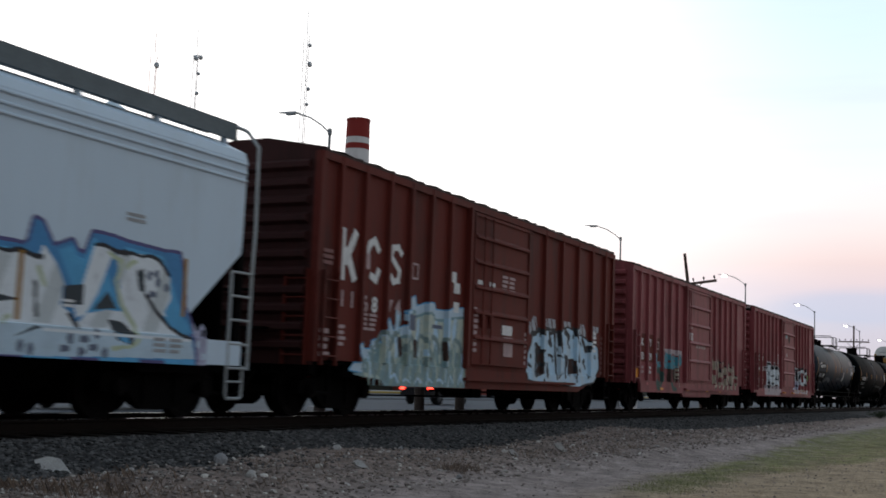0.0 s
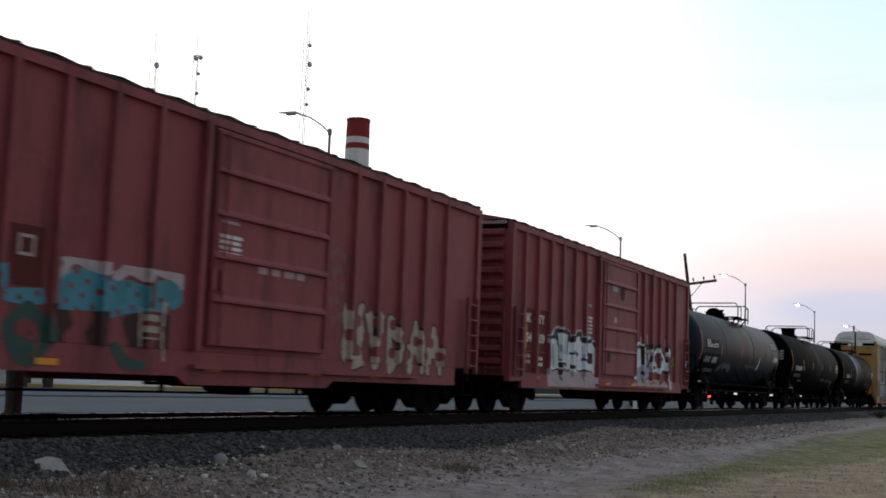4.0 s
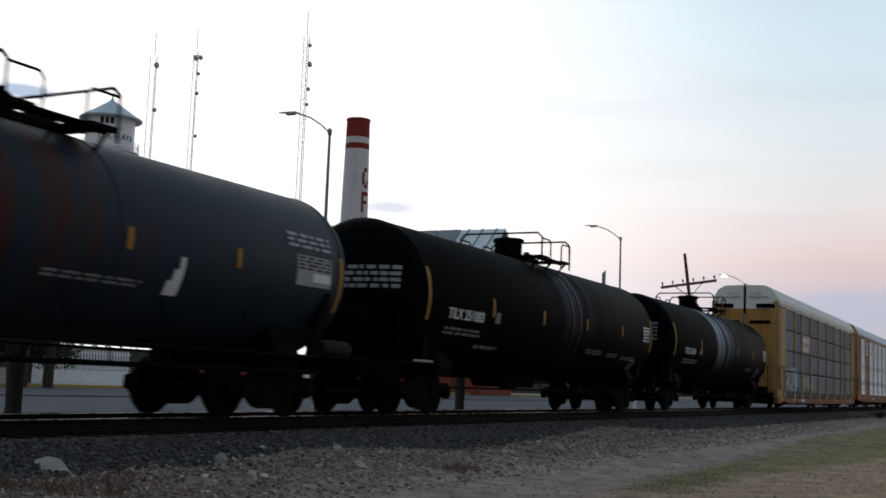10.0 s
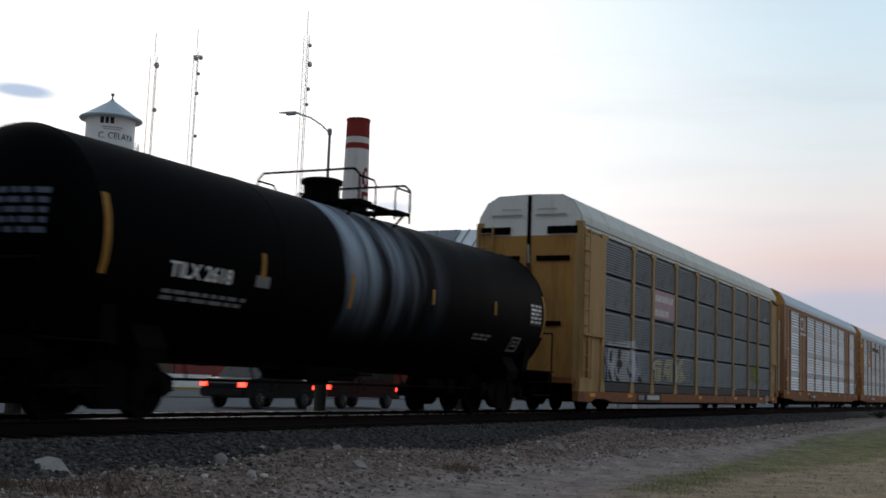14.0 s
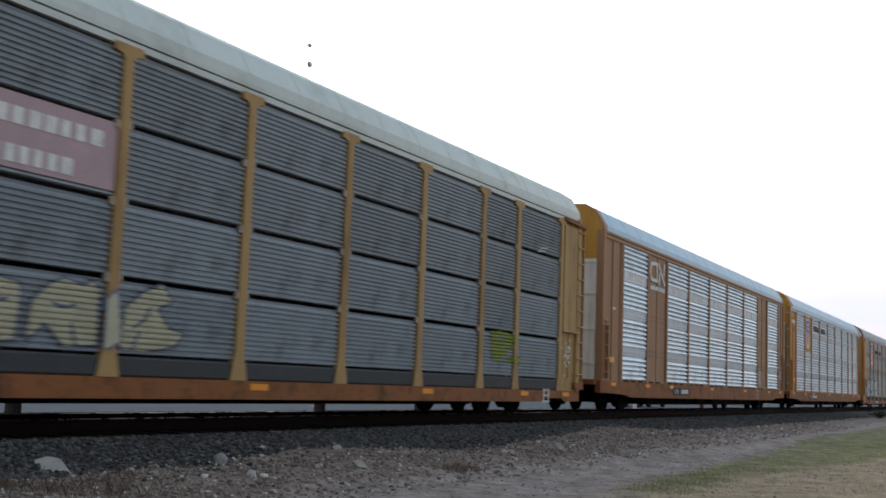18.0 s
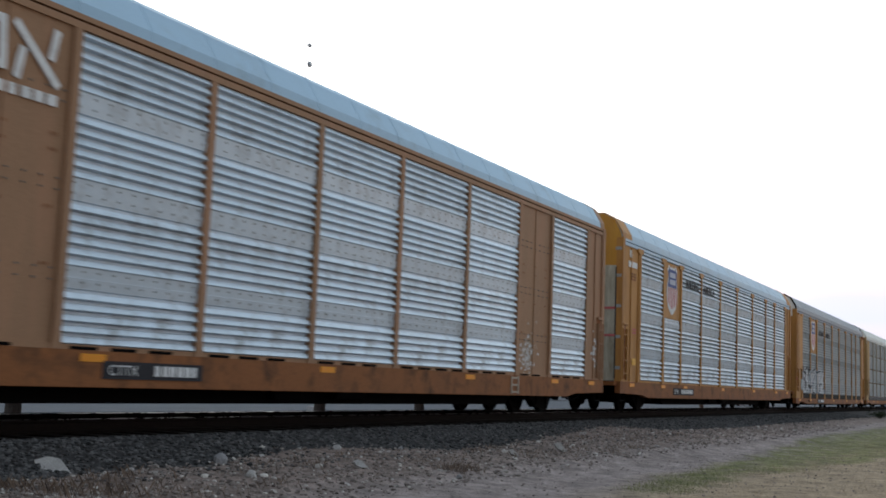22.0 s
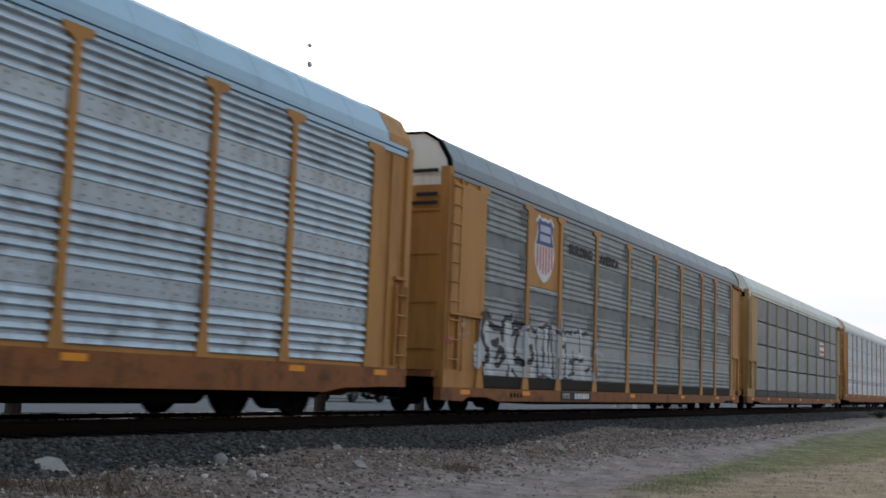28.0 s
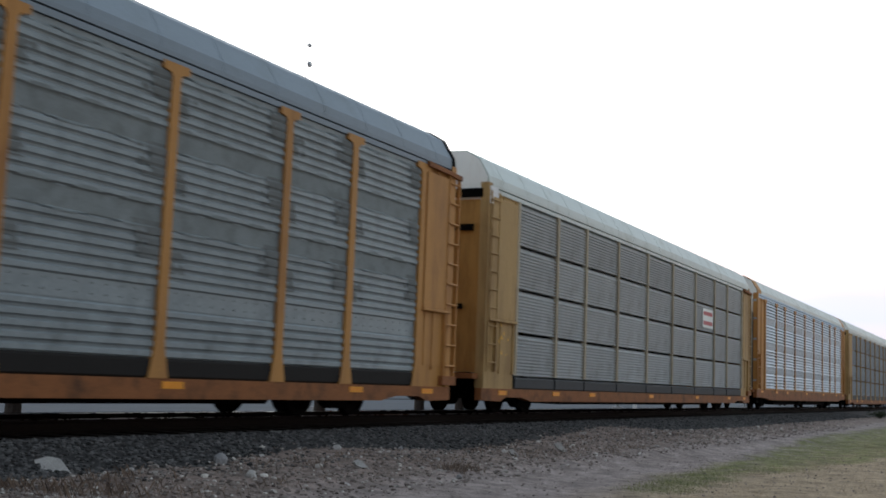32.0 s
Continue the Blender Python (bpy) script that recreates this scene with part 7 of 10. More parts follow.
def dress_tank_1(c, R, ZC, L):
    shell_words(c, "6305", 1.95, 1.83, 0.30, R, ZC, M["white"], 1.15)
    on_shell(c, "stencil_field", 0.62, 3.0, 1.36, 2.16, R, ZC, M["tankblack"], 8, lift=0.004)
    shell_words(c, "GAMX", 0.72, 1.83, 0.30, R, ZC, M["greytext"], 1.05)
    on_shell(c, "panel_border", 0.72, 2.65, 2.32, 2.70, R, ZC, M["tankblack"], 6, lift=0.005)
    shell_lines(c, 0.80, 1.30, 2.52, 2.66, 2, R, ZC, M["white"], 1)
    shell_lines(c, 0.80, 1.95, 2.36, 2.52, 2, R, ZC, M["white"], 2)
    shell_lines(c, 2.05, 2.58, 2.38, 2.56, 2, R, ZC, M["white"], 3)
    shell_lines(c, 0.8, 2.9, 1.46, 1.6, 2, R, ZC, M["greytext"], 4)
    stripes(c, R, ZC, ((3.08, 2.16, 2.56, 0.11), (6.55, 2.25, 2.6, 0.11), (9.1, 2.28, 2.58, 0.10), (11.5, 2.28, 2.58, 0.10), (0.0, 1.9, 2.95, 0.10), (14.42, 1.8, 2.75, 0.09)))
    on_shell(c, "white_flash", 10.05, 10.33, 1.75, 1.95, R, ZC, M["white"], 3)
    on_shell(c, "white_flash", 10.14, 10.33, 1.95, 2.12, R, ZC, M["white"], 3)
    on_shell(c, "white_flash", 10.24, 10.33, 2.12, 2.30, R, ZC, M["white"], 3)
    shell_lines(c, 7.75, 9.55, 1.78, 1.90, 2, R, ZC, M["tanktext"], 5)
    shell_lines(c, 12.9, 14.15, 2.76, 3.04, 3, R, ZC, M["greytext"], 6)
    on_shell(c, "placard", 13.12, 14.15, 2.18, 2.68, R, ZC, M["greytext"], 5)
    shell_lines(c, 13.15, 14.1, 2.42, 2.66, 4, R, ZC, M["darktext"], 16)
    on_shell(c, "placard", 13.60, 14.13, 2.26, 2.40, R, ZC, M["white"], 4, lift=0.015)
    part("air_reservoir", Shape().lathe([(14.62, 0.05), (14.68, 0.13), (14.8, 0.155), (15.45, 0.155), (15.56, 0.13), (15.62, 0.05)], 14, "x", (0, -0.93, 1.19)), M["kickdark"], c, "", True)
    rnd = random.Random(6)
    for k in range(150):   # chalky scrawl
        x = 3.3 + 2.2 * rnd.random()
        z = 1.58 + 0.16 * math.sin((x - 3.3) * 1.5) + rnd.gauss(0, 0.07)
        on_shell(c, "chalk_scrawl", x, x + rnd.uniform(0.02, 0.09), z, z + rnd.uniform(0.015, 0.07), R, ZC, M["tanktext"], 1)
    head_lines(c, R, ZC, -0.9, -0.2, 2.2, 3.0, 6, M["greytext"], 4)
    part("sill_reflector", Shape().box(-0.55, -0.25, -1.46, -1.44, 1.06, 1.10), M["white"], c)


def dress_tank_2(c, R, ZC, L, name=("TILX 251083")):
    shell_words(c, name, 0.98, 2.0, 0.30, R, ZC, M["white"], 1.08)
    shell_lines(c, 0.95, 2.75, 1.64, 1.82, 2, R, ZC, M["tanktext"], 7)
    shell_lines(c, 2.7, 3.9, 1.40, 1.52, 1, R, ZC, M["tanktext"], 17)
    on_shell(c, "stencil_frame", 3.32, 3.55, 2.02, 2.26, R, ZC, M["tanktext"], 3)
    stripes(c, R, ZC, ((0.02, 1.9, 2.95, 0.11), (3.12, 2.15, 2.55, 0.10), (6.1, 2.15, 2.5, 0.10), (9.2, 2.2, 2.5, 0.09), (12.2, 2.2, 2.5, 0.09), (15.1, 1.85, 2.85, 0.10)))
    on_shell(c, "placard", 14.25, 14.95, 2.10, 2.62, R, ZC, M["tankplac"], 5)
    shell_lines(c, 14.3, 14.9, 2.12, 2.6, 5, R, ZC, M["white"], 8)
    shell_lines(c, 9.6, 10.8, 1.58, 1.72, 2, R, ZC, M["tanktext"], 9)
    shell_lines(c, 11.4, 12.3, 1.56, 1.68, 2, R, ZC, M["tanktext"], 10)
    shell_lines(c, 12.7, 14.0, 1.52, 1.64, 2, R, ZC, M["tanktext"], 11)
    shell_frame(c, 13.8, 14.2, 1.30, 1.55, R, ZC, M["tanktext"])
    head_lines(c, R, ZC, -1.2, -0.05, 2.42, 2.92, 4, M["greytext"], 5)
    part("sill_reflector", Shape().box(-0.3, 0.5, -1.48, -1.46, 1.06, 1.10), M["greytext"], c)


def dress_tank_2a(c, R, ZC, L):
    dress_tank_2(c, R, ZC, L)
    for x in (8.2, 8.75):
        part("jacket_band", Shape().lathe([(x - 0.05, R), (x - 0.05, R + 0.012), (x + 0.05, R + 0.012), (x + 0.05, R)], 56, "x", (0, 0, ZC)), M["tankblue"], c, "", True)


def dress_tank_3(c, R, ZC, L):
    shell_words(c, "TILX 2618", 1.35, 2.0, 0.30, R, ZC, M["white"], 1.08)
    on_shell(c, "figure_block", 3.35, 3.7, 2.02, 2.2, R, ZC, M["tanktext"], 3)
    shell_lines(c, 1.3, 3.2, 1.64, 1.82, 2, R, ZC, M["tanktext"], 7)
    stripes(c, R, ZC, ((0.02, 1.9, 2.95, 0.11), (3.45, 2.15, 2.55, 0.10), (6.1, 1.9, 2.5, 0.10), (12.2, 2.2, 2.5, 0.09), (9.2, 2.2, 2.5, 0.09), (15.1, 1.85, 2.85, 0.10)))
    on_shell(c, "placard", 14.25, 14.95, 2.10, 2.62, R, ZC, M["tankplac"], 5)
    shell_lines(c, 14.3, 14.9, 2.12, 2.6, 5, R, ZC, M["white"], 8)
    shell_lines(c, 11.4, 12.3, 1.60, 1.76, 2, R, ZC, M["tanktext"], 10)
    shell_frame(c, 13.5, 14.0, 1.45, 1.78, R, ZC, M["tanktext"])
    head_lines(c, R, ZC, -1.1, -0.35, 2.3, 2.95, 5, M["gdusk"], 6)


def sill_plate(c, x0, x1, W, text="", z=0.55):
    part("number_plate", Shape().box(x0, x1, -W - 0.072, -W - 0.058, z, z + 0.23), M["darktext"], c, "black stencil panel")
    if text:
        words(c, text, x0 + 0.10, z + 0.05, 0.19, -W - 0.078, M["white"], 1.1)
        bars(c, "figures", x0 + 0.98, x1 - 0.08, z - 0.036, z + 0.19, 1, -W - 0.073, M["white"], 6, 3)
    else:
        bars(c, "figures", x0 + 0.08, x1 - 0.08, z - 0.036, z + 0.19, 1, -W - 0.073, M["greytext"], 8, 5)


def shield(c, x, z, W, w=1.30, h=1.66):
    y = -W - 0.028
    half = [(0, -0.5), (0.16, -0.455), (0.33, -0.37), (0.45, -0.24), (0.5, -0.08), (0.47, 0.08), (0.40, 0.19), (0.37, 0.27), (0.41, 0.35), (0.45, 0.40), (0.30, 0.50), (0.20, 0.455), (0.10, 0.45)]
    outline = [(0, -0.5)] + [(-x, z) for x, z in half[1:]] + [(0, 0.475)] + half[:0:-1]

    def plate(k, yy, name, material, lo=-9.0, hi=9.0):
        pts = [(x + a * w * k, z + max(lo, min(hi, b)) * h * k) for a, b in outline]
        return part(name, Shape().alongy(pts, yy - 0.004, yy), material, c)
    plate(1.0, y, "shield", M["white"])
    plate(0.90, y - 0.006, "shield_field", M["white"], hi=0.02)
    plate(0.90, y - 0.007, "shield_chief", M["shieldblue"], lo=0.06)
    for k in range(6):
        xx = x + (-0.36 + k * 0.144) * w
        e = abs(-0.36 + k * 0.144)
        part("shield_stripe", Shape().box(xx - 0.036 * w, xx + 0.036 * w, y - 0.014, y - 0.011, z - (0.40 - 0.34 * e) * h, z + 0.04 * h), M["shieldred"], c)
    for r in (0.30, 0.16):
        part("shield_bar", Shape().box(x - 0.26 * w, x + 0.26 * w, y - 0.016, y - 0.012, z + (r - 0.05) * h, z + (r + 0.05) * h), M["shieldbar"], c)


LOW_ROWS = tuple(np.linspace(0.85, 4.92, 5)[:4] + 0.034)


def rack_y(W, kind, starts=(0.97,)):
    pr = PROFILES[kind]
    za, yb = np.array([p[0] for p in pr]), np.array([p[1] for p in pr])

    def f(px, pz):
        foot = np.array(starts)[np.clip(np.searchsorted(starts, pz) - 1, 0, len(starts) - 1)]
        return np.where(pz < starts[0], -W - 0.05, -W - np.interp(pz - foot, za, yb) - 0.004)
    return f


def rack_y_posts(W, kind, posts, starts=(0.97,)):
    f = rack_y(W, kind, starts)

    def g(px, pz):
        y = f(px, pz)
        for p in posts:
            y = np.where(np.abs(px - p) < 0.16, -W - 0.09, y)
        return y
    return g


def scuffs(c, W, x, z, n, seed, material=None, y=0.0525):
    rnd = random.Random(seed)
    s = Shape()
    for k in range(n):
        a, b = x + rnd.gauss(0, 0.18), z + rnd.gauss(0, 0.22)
        s.add([(a, -W - y, b), (a + rnd.uniform(0.03, 0.10), -W - y, b + rnd.uniform(-0.04, 0.04)), (a + rnd.uniform(0.02, 0.09), -W - y, b + rnd.uniform(0.03, 0.10)), (a, -W - y, b + rnd.uniform(0.02, 0.07))], [(0, 1, 2, 3)])
    tagged(part("scuff_marks", s, material or M["gworn"], c), kind="stuff")


def dress_rack_1(c, W):
    y_of = rack_y_posts(W, "fine", POSTS_1, LOW_ROWS)
    body = inside([(1.74, 1.84), (2.12, 1.91), (2.46, 2.00), (2.82, 2.02), (3.01, 1.98), (3.26, 2.06), (3.59, 2.05), (4.28, 2.10), (4.79, 2.13), (5.03, 2.01), (5.21, 1.80), (5.39, 1.54), (5.54, 1.37), (5.46, 1.18), (5.29, 0.91), (4.39, 0.90), (1.84, 0.85)])
    bold = [[(2.08, 1.83), (2.15, 1.41), (2.29, 0.87)], [(2.70, 1.69), (2.65, 1.53)], [(3.48, 1.79), (3.40, 1.56)], [(3.28, 1.41), (3.60, 1.40), (3.40, 1.24)], [(2.58, 1.13), (2.75, 0.88)], [(3.25, 0.93), (3.39, 0.87)], [(5.36, 1.02), (5.61, 0.92)], [(2.07, 1.48), (2.27, 1.27)]]
    soft = [[(1.90, 1.78), (1.90, 1.40), (1.99, 0.91)], [(2.36, 1.74), (2.37, 1.43)], [(3.03, 1.15), (3.19, 1.00)], [(4.21, 1.30), (4.45, 1.09)], [(5.04, 1.66), (5.23, 1.26)]]
    edge = lambda px, pz: 5.45 + 0.12 * np.sin(pz * 6)
    lay = [(body, M["gpalegrey"]), (lambda px, pz: body(px, pz) & (np.sin(px * 3.1 + pz * 2) + 0.5 * np.sin(px * 11 - pz * 6) > -0.55), M["gdullwhite"]), (lambda px, pz: body(px, pz) & (px < 2.45), M["glilac"]), (lambda px, pz: body(px, pz) & (px > edge(px, pz) - 1.0) & (np.sin(px * 8 + pz * 6) > 0.1), M["gpalegrey"]),
           (lambda px, pz: body(px, pz) & (px > edge(px, pz) - 0.55) & (np.sin(px * 5 + pz * 8) > -0.6), M["gviolethaze"]), (along(soft, 0.12), M["gdusk"]), (along(bold, 0.20), M["gblack"])]
    gap = [(lambda px, pz, f=f, m=m: f(px, pz) & (np.abs(pz - 1.8675) > 0.035), m) for f, m in lay]
    graffiti(c, "spray_tag", 1.95, 6.2, 0.90, 2.55, gap, y_of, 0.025, "white and lilac sprayed letters")
    letters = [inside(p) for p in [[(6.57, 1.52), (6.92, 1.66), (7.20, 1.64), (7.39, 1.69), (7.78, 1.65), (7.81, 1.39), (7.74, 0.99), (7.37, 0.90), (6.99, 0.96), (6.76, 1.10), (6.86, 1.35), (6.59, 1.33)], [(7.94, 0.99), (8.00, 1.45), (8.25, 1.67), (8.49, 1.76), (8.81, 1.71), (8.98, 1.77), (9.10, 1.67), (9.10, 0.98), (8.56, 0.93), (8.23, 1.21)], [(9.20, 1.57), (9.37, 1.69), (9.49, 1.05), (9.21, 0.93)], [(9.55, 0.94), (9.61, 1.49), (9.95, 1.72), (10.30, 1.84), (10.51, 1.64), (10.20, 1.52), (10.47, 1.25), (10.79, 1.20), (10.61, 1.03), (10.01, 0.93)]]]
    seams = [[(7.03, 1.45), (7.60, 1.46)], [(7.23, 1.36), (7.20, 1.02)], [(8.35, 1.44), (8.73, 1.44)], [(8.64, 1.23), (8.73, 0.97)], [(9.82, 1.22), (10.08, 1.51)], [(9.78, 0.95), (9.92, 1.17)]]
    lay = [(lambda px, pz: np.any([grown(p, 0.04)(px, pz) for p in letters], axis=0), M["gdusk"]), (lambda px, pz: np.any([p(px, pz) for p in letters], axis=0), M["gcream"]), (along(seams, 0.05), M["gdusk"])]
    graffiti(c, "spray_tag", 6.5, 10.9, 0.92, 1.95, lay, y_of, 0.025, "cream sprayed letters")
    part("sign_panel", Shape().box(6.75, 9.30, -W - 0.036, -W - 0.030, 2.98, 3.88), M["gpink"], c, "faded pink sign panel")
    bars(c, "sign_writing", 6.95, 9.0, 3.38, 3.72, 1, -W - 0.038, M["white"], 8, 3)
    bars(c, "sign_writing", 6.95, 8.5, 2.92, 3.26, 1, -W - 0.038, M["white"], 7, 4)
    scribble = [[(21.25, 1.75), (21.7, 1.82), (22.2, 1.72), (22.45, 1.78)], [(21.3, 1.58), (21.9, 1.62), (22.3, 1.55)], [(21.25, 1.42), (21.8, 1.38), (22.1, 1.46)], [(21.35, 1.28), (21.7, 1.24)], [(22.2, 1.25), (22.8, 1.22)]]
    lay = [(lambda px, pz: along(scribble, 0.15)(px, pz) & (np.sin(px * 37 + pz * 13) * np.sin(pz * 41) < 0.6), M["glime"])]
    graffiti(c, "spray_patch", 21.2, 23.0, 1.1, 1.95, lay, y_of, 0.03, "lime sprayed scribble")
    sill_plate(c, 5.16, 7.57, W, "ETTX", 0.33)
    for x, z in ((23.75, 3.90), (24.0, 3.93), (23.9, 3.99), (24.15, 4.02)):
        part("white_scrape", Shape().alongy([(x, z), (x + 0.24, z + 0.05), (x + 0.25, z + 0.075), (x + 0.01, z + 0.025)], -W - 0.044, -W - 0.038), M["white"], c)
    part("sill_step_frame", Shape().box(24.30, 24.62, -W - 0.075, -W - 0.06, 0.30, 0.33).box(24.30, 24.62, -W - 0.075, -W - 0.06, 0.44, 0.47).box(24.30, 24.62, -W - 0.075, -W - 0.06, 0.57, 0.60).box(24.28, 24.32, -W - 0.08, -W - 0.06, 0.28, 0.62).box(24.60, 24.64, -W - 0.08, -W - 0.06, 0.28, 0.62), M["white"], c)
    for x in POSTS_1[1:]:
        hm = Shape()
        for z in (1.86, 2.86, 3.88):
            hm.box(x - 0.16, x - 0.09, -W - 0.06, -W - 0.03, z - 0.06, z + 0.05).box(x + 0.09, x + 0.15, -W - 0.06, -W - 0.03, z - 0.04, z + 0.06)
        part("hinge_marks", hm, M["gworn"], c)
    scuffs(c, W, 0.95, 3.4, 24, 3)
    scuffs(c, W, 0.95, 2.4, 16, 4)
    scuffs(c, W, 25.9, 1.5, 26, 5, M["white"])
    for sg in (-1, 1):
        part("end_stencil", Shape().box(0.03, 0.045, min(sg * 0.2, sg * 1.1), max(sg * 0.2, sg * 1.1), 5.28, 5.33).box(0.03, 0.045, min(sg * 0.25, sg * 0.8), max(sg * 0.25, sg * 0.8), 5.46, 5.48), M["greytext"], c)
    part("hand_wheel", Shape().rod((0.04, -0.02, 3.35), (0.04, -0.02, 3.95), 0.075, 8), M["chain"], c)
    part("door_chain", Shape().rod((0.05, -0.02, 4.0), (0.05, 0.0, 4.5), 0.035, 6), M["greytext"], c)


def dress_rack_2(c, W):
    y = -W - 0.036
    st = arc(4.85, 4.42, 0.22, 0.26, 90, 270, 8) + [((4.85, 4.68), (5.30, 4.70)), ((4.85, 4.16), (5.34, 4.16)), ((5.34, 4.16), (5.30, 4.70)), ((5.52, 4.70), (6.18, 4.12)), ((5.56, 4.10), (5.62, 4.40)), ((6.08, 4.44), (6.14, 4.74))]
    solid_strokes(c, "white_emblem", st, 0.11, y, M["white"], "white ribbon-shaped painted emblem")
    bars(c, "stencil", 4.65, 6.25, 3.76, 3.98, 1, y, M["white"], 8, 6)
    sill_plate(c, 7.3, 9.3, W, "CTTX")
    bars(c, "stencil", 0.95, 1.25, 2.9, 3.0, 1, -W - 0.05, M["white"], 2, 7)
    scuffs(c, W, 21.35, 1.5, 90, 6, M["gworn"], 0.018)
    scuffs(c, W, 21.35, 1.3, 70, 16, M["white"], 0.0195)
    scuffs(c, W, 26.0, 1.6, 30, 7, M["white"])
    part("reflector", Shape().box(0.75, 1.15, -W - 0.060, -W - 0.052, 1.42, 1.58), M["reflect"], c)
    part("sill_step_frame", Shape().box(20.4, 20.8, -W - 0.075, -W - 0.06, 0.50, 0.54).box(20.4, 20.8, -W - 0.075, -W - 0.06, 0.66, 0.70).box(20.4, 20.8, -W - 0.075, -W - 0.06, 0.82, 0.86).box(20.38, 20.43, -W - 0.08, -W - 0.06, 0.48, 0.88).box(20.77, 20.82, -W - 0.08, -W - 0.06, 0.48, 0.88), M["gworn"], c)
    for x in (4.65, 5.4, 6.2, 21.0, 21.7, 22.4):
        s = Shape()
        for z in (1.9, 2.6, 3.3, 3.5):
            s.box(x - 0.05, x - 0.02, y - 0.002, y, z, z + 0.04).box(x + 0.03, x + 0.06, y - 0.002, y, z, z + 0.04)
        tagged(part("rivets", s, M["rackrust"], c), kind="stuff")


def rack_words(c, W, z):
    words(c, "BUILDING", 7.05, z, 0.37, -W - 0.066, M["darktext"], 1.05, bold=0.012)
    words(c, "AMERICA", 9.45, z, 0.37, -W - 0.066, M["darktext"], 1.05, bold=0.012)


def dress_rack_3(c, W):
    shield(c, 5.42, 4.02, W)
    rack_words(c, W, 4.28)
    sill_plate(c, 5.6, 8.2, W, "ETTX")
    part("placard", Shape().box(0.80, 1.05, -W - 0.036, -W - 0.028, 4.62, 4.84), M["white"], c)
    part("placard", Shape().box(0.68, 1.50, -W - 0.040, -W - 0.030, 4.32, 4.50), M["white"], c)
    bars(c, "stencil", 0.9, 1.4, 3.9, 4.15, 3, -W - 0.054, M["rackrust"], 2, 3)
    bars(c, "stencil", 1.1, 1.5, 2.3, 2.5, 2, -W - 0.054, M["shieldred"], 2, 4)
    part("reflector", Shape().box(1.1, 1.45, -W - 0.060, -W - 0.052, 1.4, 1.6), M["reflect"], c)
    for z in (2.2, 3.0):
        part("red_stencil", Shape().box(0.025, 0.034, -1.35, -0.95, z, z + 0.07), M["shieldred"], c)


